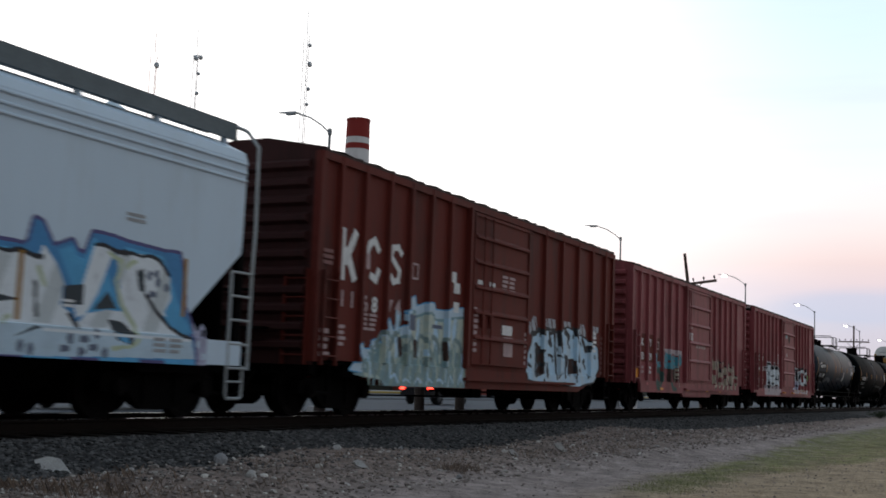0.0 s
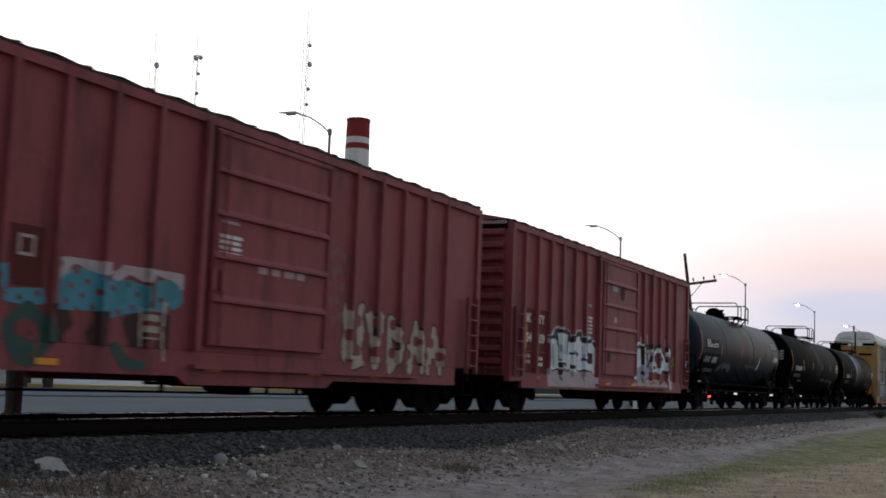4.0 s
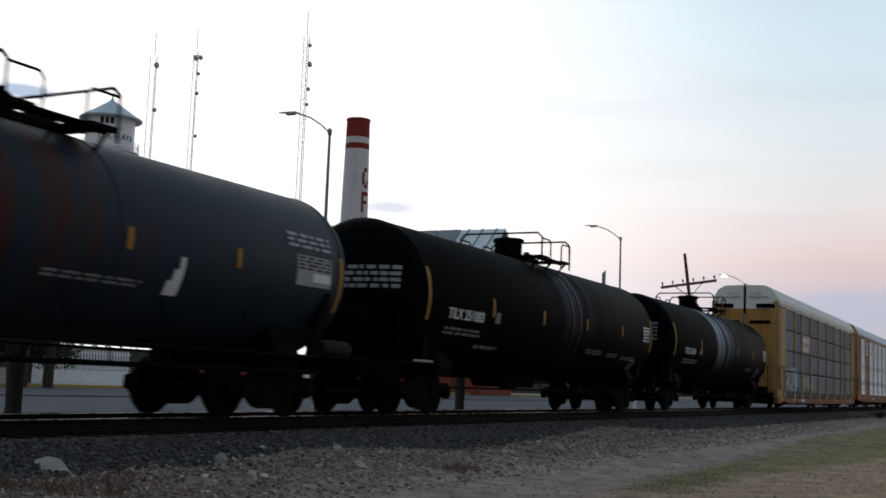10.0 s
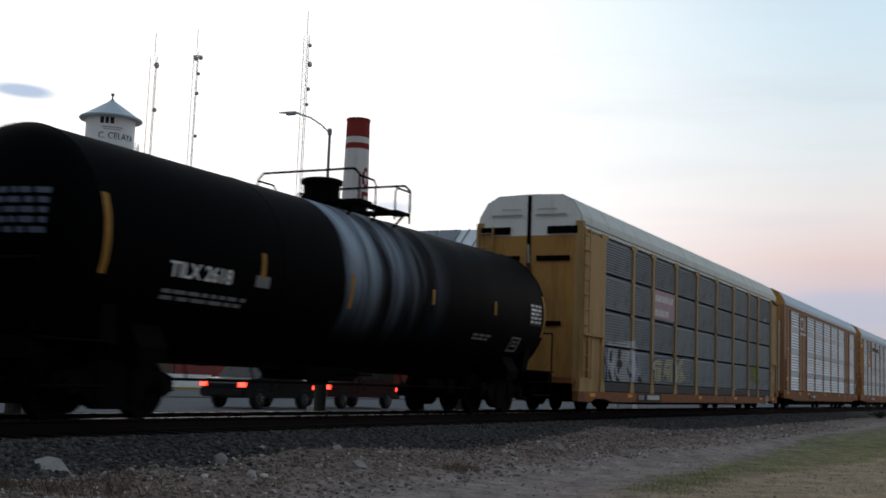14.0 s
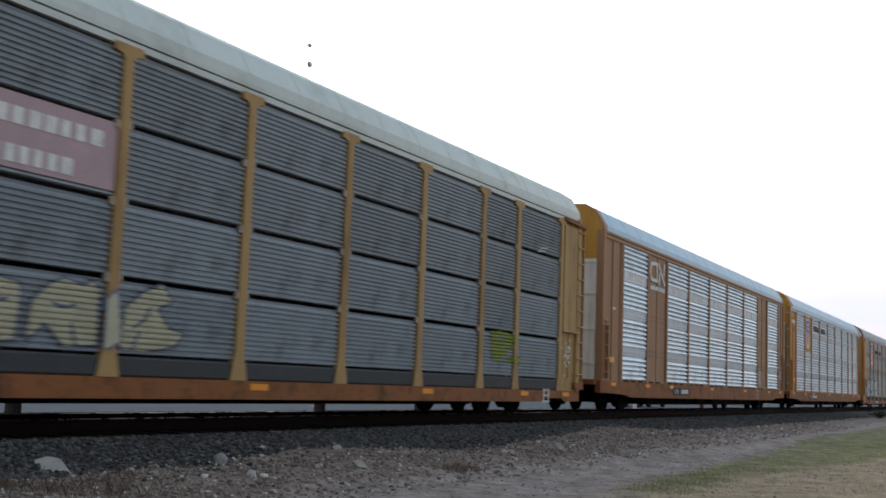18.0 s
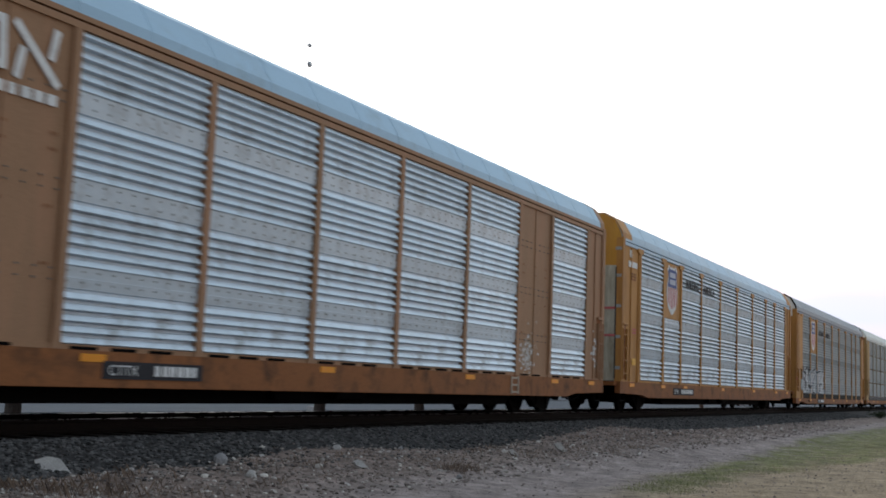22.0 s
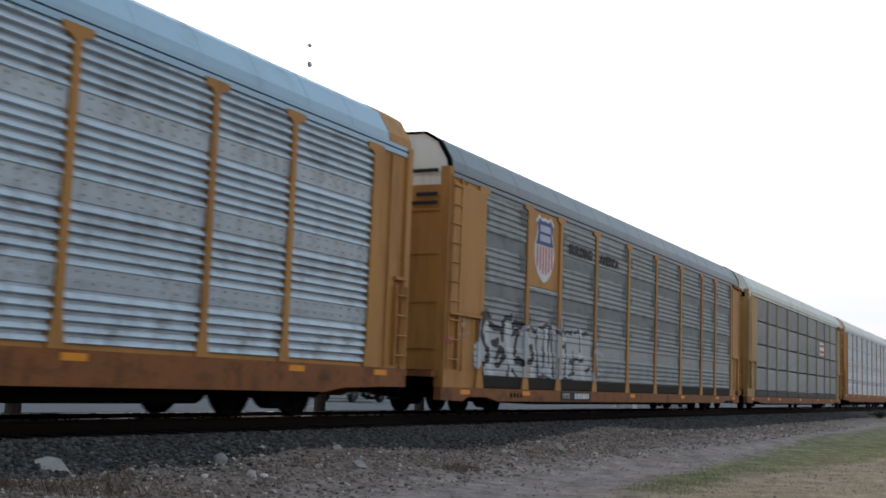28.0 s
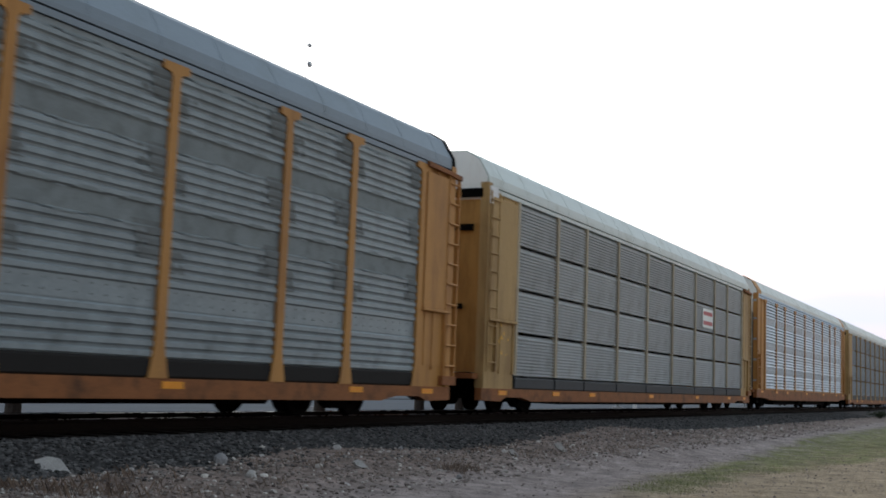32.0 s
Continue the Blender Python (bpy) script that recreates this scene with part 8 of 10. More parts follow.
def dress_rack_4(c, W):
    shield(c, 5.42, 4.02, W)
    rack_words(c, W, 4.12)
    sill_plate(c, 6.70, 8.90, W, "ETTX", 0.33)
    for k in range(4):
        part("sill_hole", Shape().rod((3.55 + k * 0.20, -W - 0.064, 0.44), (3.55 + k * 0.20, -W - 0.05, 0.44), 0.06, 8), M["black"], c)
    y_of = rack_y_posts(W, "dull", POSTS_A, (0.85,))
    body = inside([(1.79, 2.15), (2.04, 2.21), (2.29, 2.16), (2.36, 2.02), (2.79, 2.02), (2.97, 2.14), (3.09, 2.22), (3.46, 2.23), (3.53, 2.11), (3.78, 2.14), (4.18, 2.11), (4.29, 2.01), (4.58, 2.13), (4.97, 2.07), (5.52, 2.22), (5.95, 2.21), (6.31, 2.10), (6.64, 2.03), (6.95, 2.13), (7.43, 2.14), (7.92, 2.24), (8.24, 2.16), (8.67, 2.14), (8.96, 1.89), (8.85, 1.35), (9.13, 0.88), (6.78, 0.82), (5.09, 0.82), (2.97, 0.79), (2.01, 0.80), (1.93, 1.01), (2.15, 1.12), (1.74, 1.25), (1.68, 1.62), (1.70, 1.89)])
    blob = inside([(1.52, 1.53), (1.71, 1.59), (1.81, 1.10), (1.66, 0.98), (1.52, 1.08)])
    heavy = [[(1.88, 2.16), (1.82, 1.94), (1.78, 1.75), (1.96, 1.57), (2.24, 1.46), (2.26, 1.29), (2.05, 1.11), (1.98, 0.84)], [(2.10, 2.21), (2.29, 2.16)], [(2.34, 1.99), (2.93, 1.87)], [(3.04, 1.69), (2.97, 1.89), (3.00, 2.06), (3.16, 2.17), (3.45, 2.21)], [(2.55, 1.57), (2.83, 1.64)], [(2.68, 1.26), (2.79, 1.41), (3.03, 1.47), (3.13, 1.33), (2.94, 1.16), (2.72, 1.11)], [(3.54, 2.03), (3.78, 2.09), (4.15, 2.09)], [(3.59, 1.86), (3.87, 1.88), (3.85, 1.67), (3.70, 1.42)], [(3.75, 1.24), (4.15, 1.22)], [(4.55, 1.59), (4.80, 1.58), (4.82, 1.34), (4.59, 1.20), (4.42, 1.23)]]
    thin = [[(4.29, 1.97), (4.58, 2.06), (4.90, 1.98)], [(4.99, 2.03), (5.16, 0.91)], [(5.21, 2.09), (5.61, 2.13)], [(5.49, 2.03), (5.51, 1.10)], [(5.82, 2.10), (5.87, 1.21)], [(5.69, 2.19), (5.97, 2.14), (6.16, 0.94)], [(6.31, 2.05), (6.61, 1.98)], [(6.71, 1.64), (7.04, 1.76), (6.99, 0.97)], [(6.86, 2.04), (7.43, 2.09)], [(7.63, 2.10), (7.93, 2.17), (8.12, 1.63)], [(7.57, 1.60), (7.53, 0.99)], [(8.25, 2.10), (8.67, 2.11)]]
    thin += [[(7.31, 1.28), (7.69, 1.40), (8.31, 1.37)], [(7.30, 0.98), (7.62, 1.04)], [(3.40, 1.10), (3.29, 0.85)], [(3.61, 1.02), (3.87, 0.87)], [(5.11, 0.86), (5.56, 0.92), (5.98, 0.86)], [(6.78, 0.87), (7.54, 0.84)], [(8.54, 1.13), (8.86, 1.19)], [(6.41, 1.33), (6.41, 0.90)]]
    bare = [inside(p) for p in [[(4.31, 2.00), (4.63, 2.06), (4.68, 1.87), (4.41, 1.80)], [(4.27, 1.18), (4.68, 1.17), (4.68, 0.89), (4.32, 0.88)], [(4.47, 1.48), (4.65, 1.49), (4.64, 1.29), (4.49, 1.28)], [(6.41, 1.96), (6.64, 1.98), (6.66, 0.96), (6.41, 0.95)]]]
    loose = [[(9.2, 1.9), (9.25, 1.6)], [(9.5, 1.75), (9.52, 1.5)], [(9.1, 1.65), (10.0, 1.6)], [(9.3, 1.45), (9.9, 1.4)], [(9.3, 1.3), (9.4, 0.95), (9.7, 1.2), (9.8, 0.9)], [(9.5, 1.1), (10.0, 1.15)], [(6.55, 2.4), (6.6, 2.15)]]
    lay = [(along(loose, 0.10), M["gcloud"]), (grown(body, 0.04), M["gcloud"]), (body, M["gdullwhite"]), (blob, M["gpalegrey"]), (lambda px, pz: body(px, pz) & (np.sin(px * 5.3 + pz * 1.5) > 0.75), M["gpalegrey"]), (lambda px, pz: np.any([h(px, pz) for h in bare], axis=0), M["gworn"]), (along(thin, 0.10), M["gdeep"]), (along(heavy, 0.17), M["gblack"])]
    graffiti(c, "spray_tag", 1.1, 10.1, 0.86, 2.45, lay, y_of, 0.022, "bold white block letters sprayed with black outlines")
    rnd = random.Random(9)
    near = lambda px: np.min([np.where(p - px > 0, p - px, 9.0) for p in POSTS_A[1:]], axis=0)
    after = lambda px: np.min([np.where(px - p > 0, px - p, 9.0) for p in POSTS_A], axis=0)
    rag = lambda px, pz: 0.10 * np.sin(px * 23 + pz * 7) + 0.08 * np.sin(pz * 31)
    smudge = lambda px, pz: ((near(px) < 0.50 + rag(px, pz)) & (np.sin((pz - 0.85) / 1.104 * 6.2832 - 1.2) > 0.15)) | ((after(px) < 0.30 + rag(px, pz)) & (np.sin((pz - 0.85) / 1.104 * 6.2832 + 0.2) > 0.55))
    clean = lambda px, pz: ~((px > 4.2) & (px < 6.6) & (pz > 3.0)) & ~((px > 6.9) & (px < 11.4) & (pz > 4.0))
    # flat bands darker right across the sheets; grime beside the posts
    smudges = graffiti(c, "grime_smudges", 1.95, 25.2, 2.0, 4.85, [(lambda px, pz: clean(px, pz) & (((pz - 0.85) % 1.104 > 0.66 + 0.03 * np.sin(px * 5)) & ((pz - 0.85) % 1.104 < 0.99 + 0.04 * np.sin(px * 7))), M["galvband"]),
                                                                         (lambda px, pz: smudge(px, pz) & clean(px, pz), M["grackgrime"])], rack_y(W, "dull", (0.85,)), 0.045)
    tagged(smudges, kind="stuff")
    scuffs(c, W, 1.05, 2.0, 26, 12)
    part("reflector", Shape().box(0.95, 1.4, -W - 0.056, -W - 0.05, 3.05, 3.22), M["reflect"], c)
    part("red_spot", Shape().box(0.05, 0.4, -W - 0.076, -W - 0.07, 1.5, 1.62), M["shieldred"], c)
    part("end_stencil", Shape().box(0.028, 0.036, -1.3, -0.7, 5.0, 5.08).box(0.028, 0.036, -1.3, -0.8, 4.5, 4.58).box(0.028, 0.036, -1.3, -0.7, 4.32, 4.40), M["darktext"], c)


def dress_rack_5(c, W):
    part("sign_panel", Shape().box(19.0, 20.5, -W - 0.036, -W - 0.030, 3.05, 3.75), M["rackwhite"], c)
    for z in (3.15, 3.5):
        part("sign_bar", Shape().box(19.1, 20.4, -W - 0.040, -W - 0.036, z, z + 0.14), M["shieldred"], c)
    part("white_hood", Shape().box(0.1, 0.55, -W - 0.08, -W - 0.02, 4.65, 5.05), M["white"], c)
    scuffs(c, W, 1.0, 1.8, 12, 31, M["reflect"])


POSTS_A = (1.80, 4.35, 6.48, 9.20, 12.10, 14.95, 17.90, 20.70, 22.75, 25.35)
POSTS_1 = (1.90, 4.60, 6.65, 9.32, 12.08, 14.97, 17.80, 20.62, 22.55, 25.35)


def build_train():
    hopper(-2.1, 16.3)
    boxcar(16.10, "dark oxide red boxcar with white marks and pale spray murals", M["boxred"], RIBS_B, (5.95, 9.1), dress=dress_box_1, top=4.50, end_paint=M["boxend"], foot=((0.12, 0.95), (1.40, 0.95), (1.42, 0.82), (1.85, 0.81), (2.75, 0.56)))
    boxcar(33.30, "faded red boxcar with teal graffiti and patched letters", M["boxred2"], RIBS_A, (6.15, 9.4), dress=dress_box_2, door_rows=5)
    boxcar(50.50, "faded red boxcar with white block graffiti", M["boxred2"], RIBS_A, (6.15, 9.5), dress=dress_box_3, door_rows=5, foot=((0.12, 0.77), (0.75, 0.77), (0.77, 0.62)))
    tank_car(68.3, "slate tank car with rusty spill stains", M["tankrust"], 14.5, 8.1, dress_tank_1, 2.46, False, True)
    tank_car(85.8, "black tank car with white stencils", M["tankhaze"], 15.2, 7.9, dress_tank_2a)
    tank_car(103.7, "black tank car with a pale spill stain", M["tankmilk"], 15.2, 7.9, dress_tank_3)
    st1 = dict(posts=POSTS_1, kind="fine", rows=4, sheet=M["galvgrey"], frame=M["racktan"], sill=M["rackrust"], roof=M["roofwhite"], door_low=M["doorochre"], door_up=M["rackwhite"], tall_ladder=True, slot_doors=True, low=True, kick=M["kickgrey"], top=M["roofwhite"])
    autorack(121.4, "grey-panelled autorack with tan posts and yellow end doors", st1, dress_rack_1)
    st2 = dict(posts=POSTS_A, kind="wide", sheet=M["galv"], frame=M["rackbrown"], sill=M["rackrust"], roof=M["roofblue"], door_low=M["rackwhite"], door_up=M["dooryellow"], blank=(1, 7), slots=True, gusset=False, split=4.3, cap=0.30)
    autorack(149.9, "faded brown autorack with bright ribbed sheets and blue roof", st2, dress_rack_2)
    st3 = dict(posts=POSTS_A, kind="wide", sheet=M["galvmid"], frame=M["rackyellow"], sill=M["rackrust"], roof=M["roofblue"], door_low=M["rackstain"], door_up=M["dooryellow"], logo_cut={1: 3.05}, split=4.3, rods=True, cap=0.85, top=M["roofblue"])
    autorack(178.2, "yellow-framed autorack with bright ribbed sheets and blue roof", st3, dress_rack_3)
    st4 = dict(posts=POSTS_A, kind="dull", sheet=M["galvdull"], frame=M["rackyellow"], sill=M["rackrust"], roof=M["roofgrey"], door_low=M["rackyellow"], door_up=M["rackwhite"], logo_cut={1: 3.05}, tall_ladder=True, split=4.75, kick=M["kickdark"], low=True, top=M["roofgrey"], seal=True)
    autorack(206.5, "yellow-framed autorack with dull sheets and white block graffiti", st4, dress_rack_4)
    autorack(234.85, "grey-panelled autorack with pale tan posts", dict(st1, posts=POSTS_A, sheet=M["galvpale"], roof=M["roofwhite"], door_up=M["rackwhite"], post=M["rackpale"], gusset=False), dress_rack_5)
    autorack(263.2, "yellow-framed autorack with bright ribbed sheets", dict(st3, logo_cut={}, roof=M["roofwhite"], door_up=M["rackwhite"]))
    autorack(291.55, "grey-panelled autorack with tan posts and pale roof", dict(st1, posts=POSTS_A))
    autorack(319.9, "yellow-framed autorack with bright ribbed sheets", dict(st3, logo_cut={}, roof=M["roofgrey"]))


build_train()


# ---- ground, track, road ----
def bed(y):
    """Surface of the ballast bed across the track."""
    return float(np.interp(y, (8.5, 8.75, 9.6, 10.35, 13.9), (-0.50, -0.44, -0.30, -0.215, -0.215)))


def ballast_edge(x):
    """Where dirt has crept over the foot of the ballast."""
    return float(np.interp(x, (5, 9, 11, 13, 15, 17, 18.5, 21, 24, 28, 32, 36, 60), (8.7, 8.85, 8.8, 9.35, 9.3, 8.75, 8.65, 8.9, 9.3, 9.8, 9.0, 8.6, 8.5))) + 0.16 * noise.noise(Vector((x * 1.3, 0, 5.5)))


def ground_z(x, y):
    if y < 5.0:
        z = -0.65
    elif y < 8.7:
        z = -0.65 + (y - 5.0) / 3.7 * 0.20
    elif y < 15.6:
        z = -0.47
    else:
        z = -0.50
    if y < 10.6 and -6 < x < 130:
        amp = 0.05 if y > 6.4 else 0.022
        if y > 8.5:
            k = max(-1.0, min(1.0, (ballast_edge(x) - y) / 0.2))
            z = bed(y) - 0.02 + 0.045 * k
            amp *= 0.5
        rough = 0.5 if y < 6.2 else 1.0
        z += amp * noise.noise(Vector((x * 0.9, y * 0.9, 3.1))) + 0.4 * amp * noise.noise(Vector((x * 3.1, y * 3.1, 7.7))) + rough * 0.02 * noise.noise(Vector((x * 7.3, y * 7.3, 2.2)))
        # a worn lip between the dirt bank and the trodden path
        e = 6.75 - 0.06 * (x - 12) + 0.35 * noise.noise(Vector((x * 0.5, 1.0, 8.0)))
        z += 0.05 * max(0.0, min(1.0, (y - e) / 0.25)) * (1.0 if y < 8.4 else max(0.0, (8.9 - y) / 0.5))
    return z


def ground_mat():
    """Dirt by the ballast, a trodden grey path, grass tufts, then dry ground."""
    m = bpy.data.materials.new("ground")
    m.use_nodes = True
    nt = m.node_tree
    bs = nt.nodes["Principled BSDF"]
    n, lk = nt.nodes.new, nt.links.new
    tc = n("ShaderNodeTexCoord")
    big = n("ShaderNodeTexNoise")
    big.inputs["Scale"].default_value, big.inputs["Detail"].default_value, big.inputs["Roughness"].default_value = 0.55, 7.0, 0.65
    lk(tc.outputs["Object"], big.inputs["Vector"])
    small = n("ShaderNodeTexNoise")
    small.inputs["Scale"].default_value, small.inputs["Detail"].default_value, small.inputs["Roughness"].default_value = 9.0, 8.0, 0.7
    lk(tc.outputs["Object"], small.inputs["Vector"])
    sep = n("ShaderNodeSeparateXYZ")
    lk(tc.outputs["Object"], sep.inputs[0])
    wob = n("ShaderNodeMath")
    wob.operation = "MULTIPLY_ADD"
    wob.inputs[1].default_value, wob.inputs[2].default_value = 1.7, -0.85
    lk(big.outputs[0], wob.inputs[0])
    yy = n("ShaderNodeMath")
    yy.operation = "ADD"
    lk(sep.outputs["Y"], yy.inputs[0])
    lk(wob.outputs[0], yy.inputs[1])
    mr = n("ShaderNodeMapRange")
    mr.inputs["From Min"].default_value, mr.inputs["From Max"].default_value = 2.0, 10.0
    lk(yy.outputs[0], mr.inputs["Value"])
    ramp = n("ShaderNodeValToRGB")
    lk(mr.outputs[0], ramp.inputs[0])
    stops = ((0.0, (0.372, 0.275, 0.183)), (0.22, (0.353, 0.262, 0.174)), (0.31, (0.318, 0.245, 0.183)), (0.42, (0.296, 0.240, 0.222)),
             (0.57, (0.302, 0.244, 0.223)), (0.63, (0.246, 0.188, 0.162)), (0.82, (0.221, 0.165, 0.141)), (1.0, (0.189, 0.142, 0.124)))
    while len(ramp.color_ramp.elements) < len(stops):
        ramp.color_ramp.elements.new(0.5)
    for e, (p, c) in zip(ramp.color_ramp.elements, stops):
        e.position, e.color = p, (*c, 1)
    # a ragged strip of green that widens down the line

    def spread(sock, a, b, lo=0.0, hi=1.0):
        r = n("ShaderNodeMapRange")
        r.inputs["From Min"].default_value, r.inputs["From Max"].default_value = a, b
        r.inputs["To Min"].default_value, r.inputs["To Max"].default_value = lo, hi
        lk(sock, r.inputs["Value"])
        return r.outputs[0]

    def calc(op, a, b):
        q = n("ShaderNodeMath")
        q.operation = op
        lk(a, q.inputs[0])
        lk(b, q.inputs[1])
        return q.outputs[0]
    tuft = n("ShaderNodeTexNoise")
    tuft.inputs["Scale"].default_value, tuft.inputs["Detail"].default_value, tuft.inputs["Roughness"].default_value = 1.7, 6.0, 0.7
    lk(tc.outputs["Object"], tuft.inputs["Vector"])
    above = spread(calc("SUBTRACT", yy.outputs[0], spread(sep.outputs["X"], 19.0, 29.0, 4.05, 2.6)), -0.15, 0.35)
    below = spread(calc("SUBTRACT", spread(sep.outputs["X"], 15.0, 33.0, 4.75, 5.85), yy.outputs[0]), -0.12, 0.30)
    green = calc("MULTIPLY", calc("MULTIPLY", above, below), calc("MULTIPLY", spread(sep.outputs["X"], 13.8, 16.8), spread(tuft.outputs[0], 0.30, 0.56, 0.10, 0.95)))
    turf = n("ShaderNodeMix")
    turf.data_type = "RGBA"
    turf.inputs["B"].default_value = (0.165, 0.165, 0.060, 1)
    lk(green, turf.inputs["Factor"])
    lk(ramp.outputs[0], turf.inputs["A"])
    ov = n("ShaderNodeMix")
    ov.data_type, ov.blend_type = "RGBA", "OVERLAY"
    ov.inputs["Factor"].default_value = 0.75
    lk(turf.outputs["Result"], ov.inputs["A"])
    lk(small.outputs[0], ov.inputs["B"])
    # uneven patches of darker and lighter tone
    mid = n("ShaderNodeTexNoise")
    mid.inputs["Scale"].default_value, mid.inputs["Detail"].default_value, mid.inputs["Roughness"].default_value = 2.3, 6.0, 0.7
    lk(tc.outputs["Object"], mid.inputs["Vector"])
    mm = n("ShaderNodeMapRange")
    mm.inputs["From Min"].default_value, mm.inputs["From Max"].default_value = 0.34, 0.66
    mm.inputs["To Min"].default_value, mm.inputs["To Max"].default_value = 0.58, 1.28
    lk(mid.outputs[0], mm.inputs["Value"])
    sc = n("ShaderNodeVectorMath")
    sc.operation = "SCALE"
    lk(ov.outputs["Result"], sc.inputs[0])
    lk(mm.outputs[0], sc.inputs["Scale"])
    lk(sc.outputs[0], bs.inputs["Base Color"])
    bs.inputs["Roughness"].default_value = 0.95
    bs.inputs["Specular IOR Level"].default_value = 0.15
    bp = n("ShaderNodeBump")
    bp.inputs["Strength"].default_value, bp.inputs["Distance"].default_value = 0.9, 0.06
    lk(small.outputs[0], bp.inputs["Height"])
    lk(bp.outputs[0], bs.inputs["Normal"])
    return m


def build_ground():
    xs = np.concatenate([[-3500, -1200, -300, -80, -20], np.arange(-6, 6, 0.3), np.arange(6, 26, 0.09), np.arange(26, 40, 0.2), np.arange(40, 130, 0.7), [140, 180, 260, 400, 800, 1600, 3500]])
    ys = np.concatenate([[-3500, -1000, -200, -40, -10, -4], np.arange(-1, 3, 0.25), np.arange(3, 10.6, 0.09), [10.8, 12, 14, 15.6, 18, 22, 30, 60, 120, 300, 900, 3500]])
    verts = [(x, y, ground_z(x, y)) for x in xs for y in ys]
    ny = len(ys)
    faces = [(i * ny + j, (i + 1) * ny + j, (i + 1) * ny + j + 1, i * ny + j + 1) for i in range(len(xs) - 1) for j in range(ny - 1)]
    me = bpy.data.meshes.new("ground")
    me.from_pydata(verts, [], faces)
    me.materials.append(ground_mat())
    me.shade_smooth()
    tagged(new("ground", me), "dusty brown ground with a trodden path and dry grass", "ground", kind="structure")


def build_track():
    # ballast bed
    s = Shape()
    prof = [(8.5, -0.62), (8.75, -0.44), (9.6, -0.30), (10.35, -0.215), (13.9, -0.215), (15.5, -0.50), (15.6, -0.62)]
    xs = np.concatenate([np.arange(-30, 110, 1.0), [140, 250, 500, 900]])
    vs = []
    for x in xs:
        for k, (y, z) in enumerate(prof):
            d = noise.noise(Vector((x * 0.6, y, 1.7))) * (0.18 if k in (0, 1) else 0.03)
            vs.append((x, y + d, z + (0.02 * noise.noise(Vector((x * 0.8, y * 2, 9.0))) if 0 < k < 6 else 0)))
    n = len(prof)
    s.add(vs, [(i * n + j, (i + 1) * n + j, (i + 1) * n + j + 1, i * n + j + 1) for i in range(len(xs) - 1) for j in range(n - 1)])
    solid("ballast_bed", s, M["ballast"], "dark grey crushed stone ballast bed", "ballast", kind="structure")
    track = thing("railway_track", pose(0, 0, 0), "rusty steel rails with polished heads on wooden sleepers", "track", kind="structure")
    for y in (YC - 0.7525, YC + 0.7525):
        prof = [(-0.07, -0.185), (0.07, -0.185), (0.07, -0.17), (0.012, -0.145), (0.010, -0.05), (0.037, -0.035), (0.037, -0.006), (-0.037, -0.006), (-0.037, -0.035), (-0.010, -0.05), (-0.012, -0.145), (-0.07, -0.17)]
        r = part("rail", Shape().alongx([(y + a, b) for a, b in prof], -200, 900), M["rail"], track)
        part("rail_head", Shape().alongx([(y - 0.030, -0.006), (y + 0.030, -0.006), (y + 0.024, 0.0), (y - 0.024, 0.0)], -200, 900), M["railhead"], r)
    me = Shape().rbox(-0.11, 0.11, -1.3, 1.3, -0.36, -0.186, 0.02).mesh("sleeper", M["tie"])
    rnd = random.Random(5)
    for k in range(190):
        sl = part("sleeper", me, None, track)
        sl.location, sl.rotation_euler = (-4 + k * 0.54, YC + rnd.uniform(-0.04, 0.04), rnd.uniform(-0.008, 0.0)), (0, 0, rnd.uniform(-0.015, 0.015))


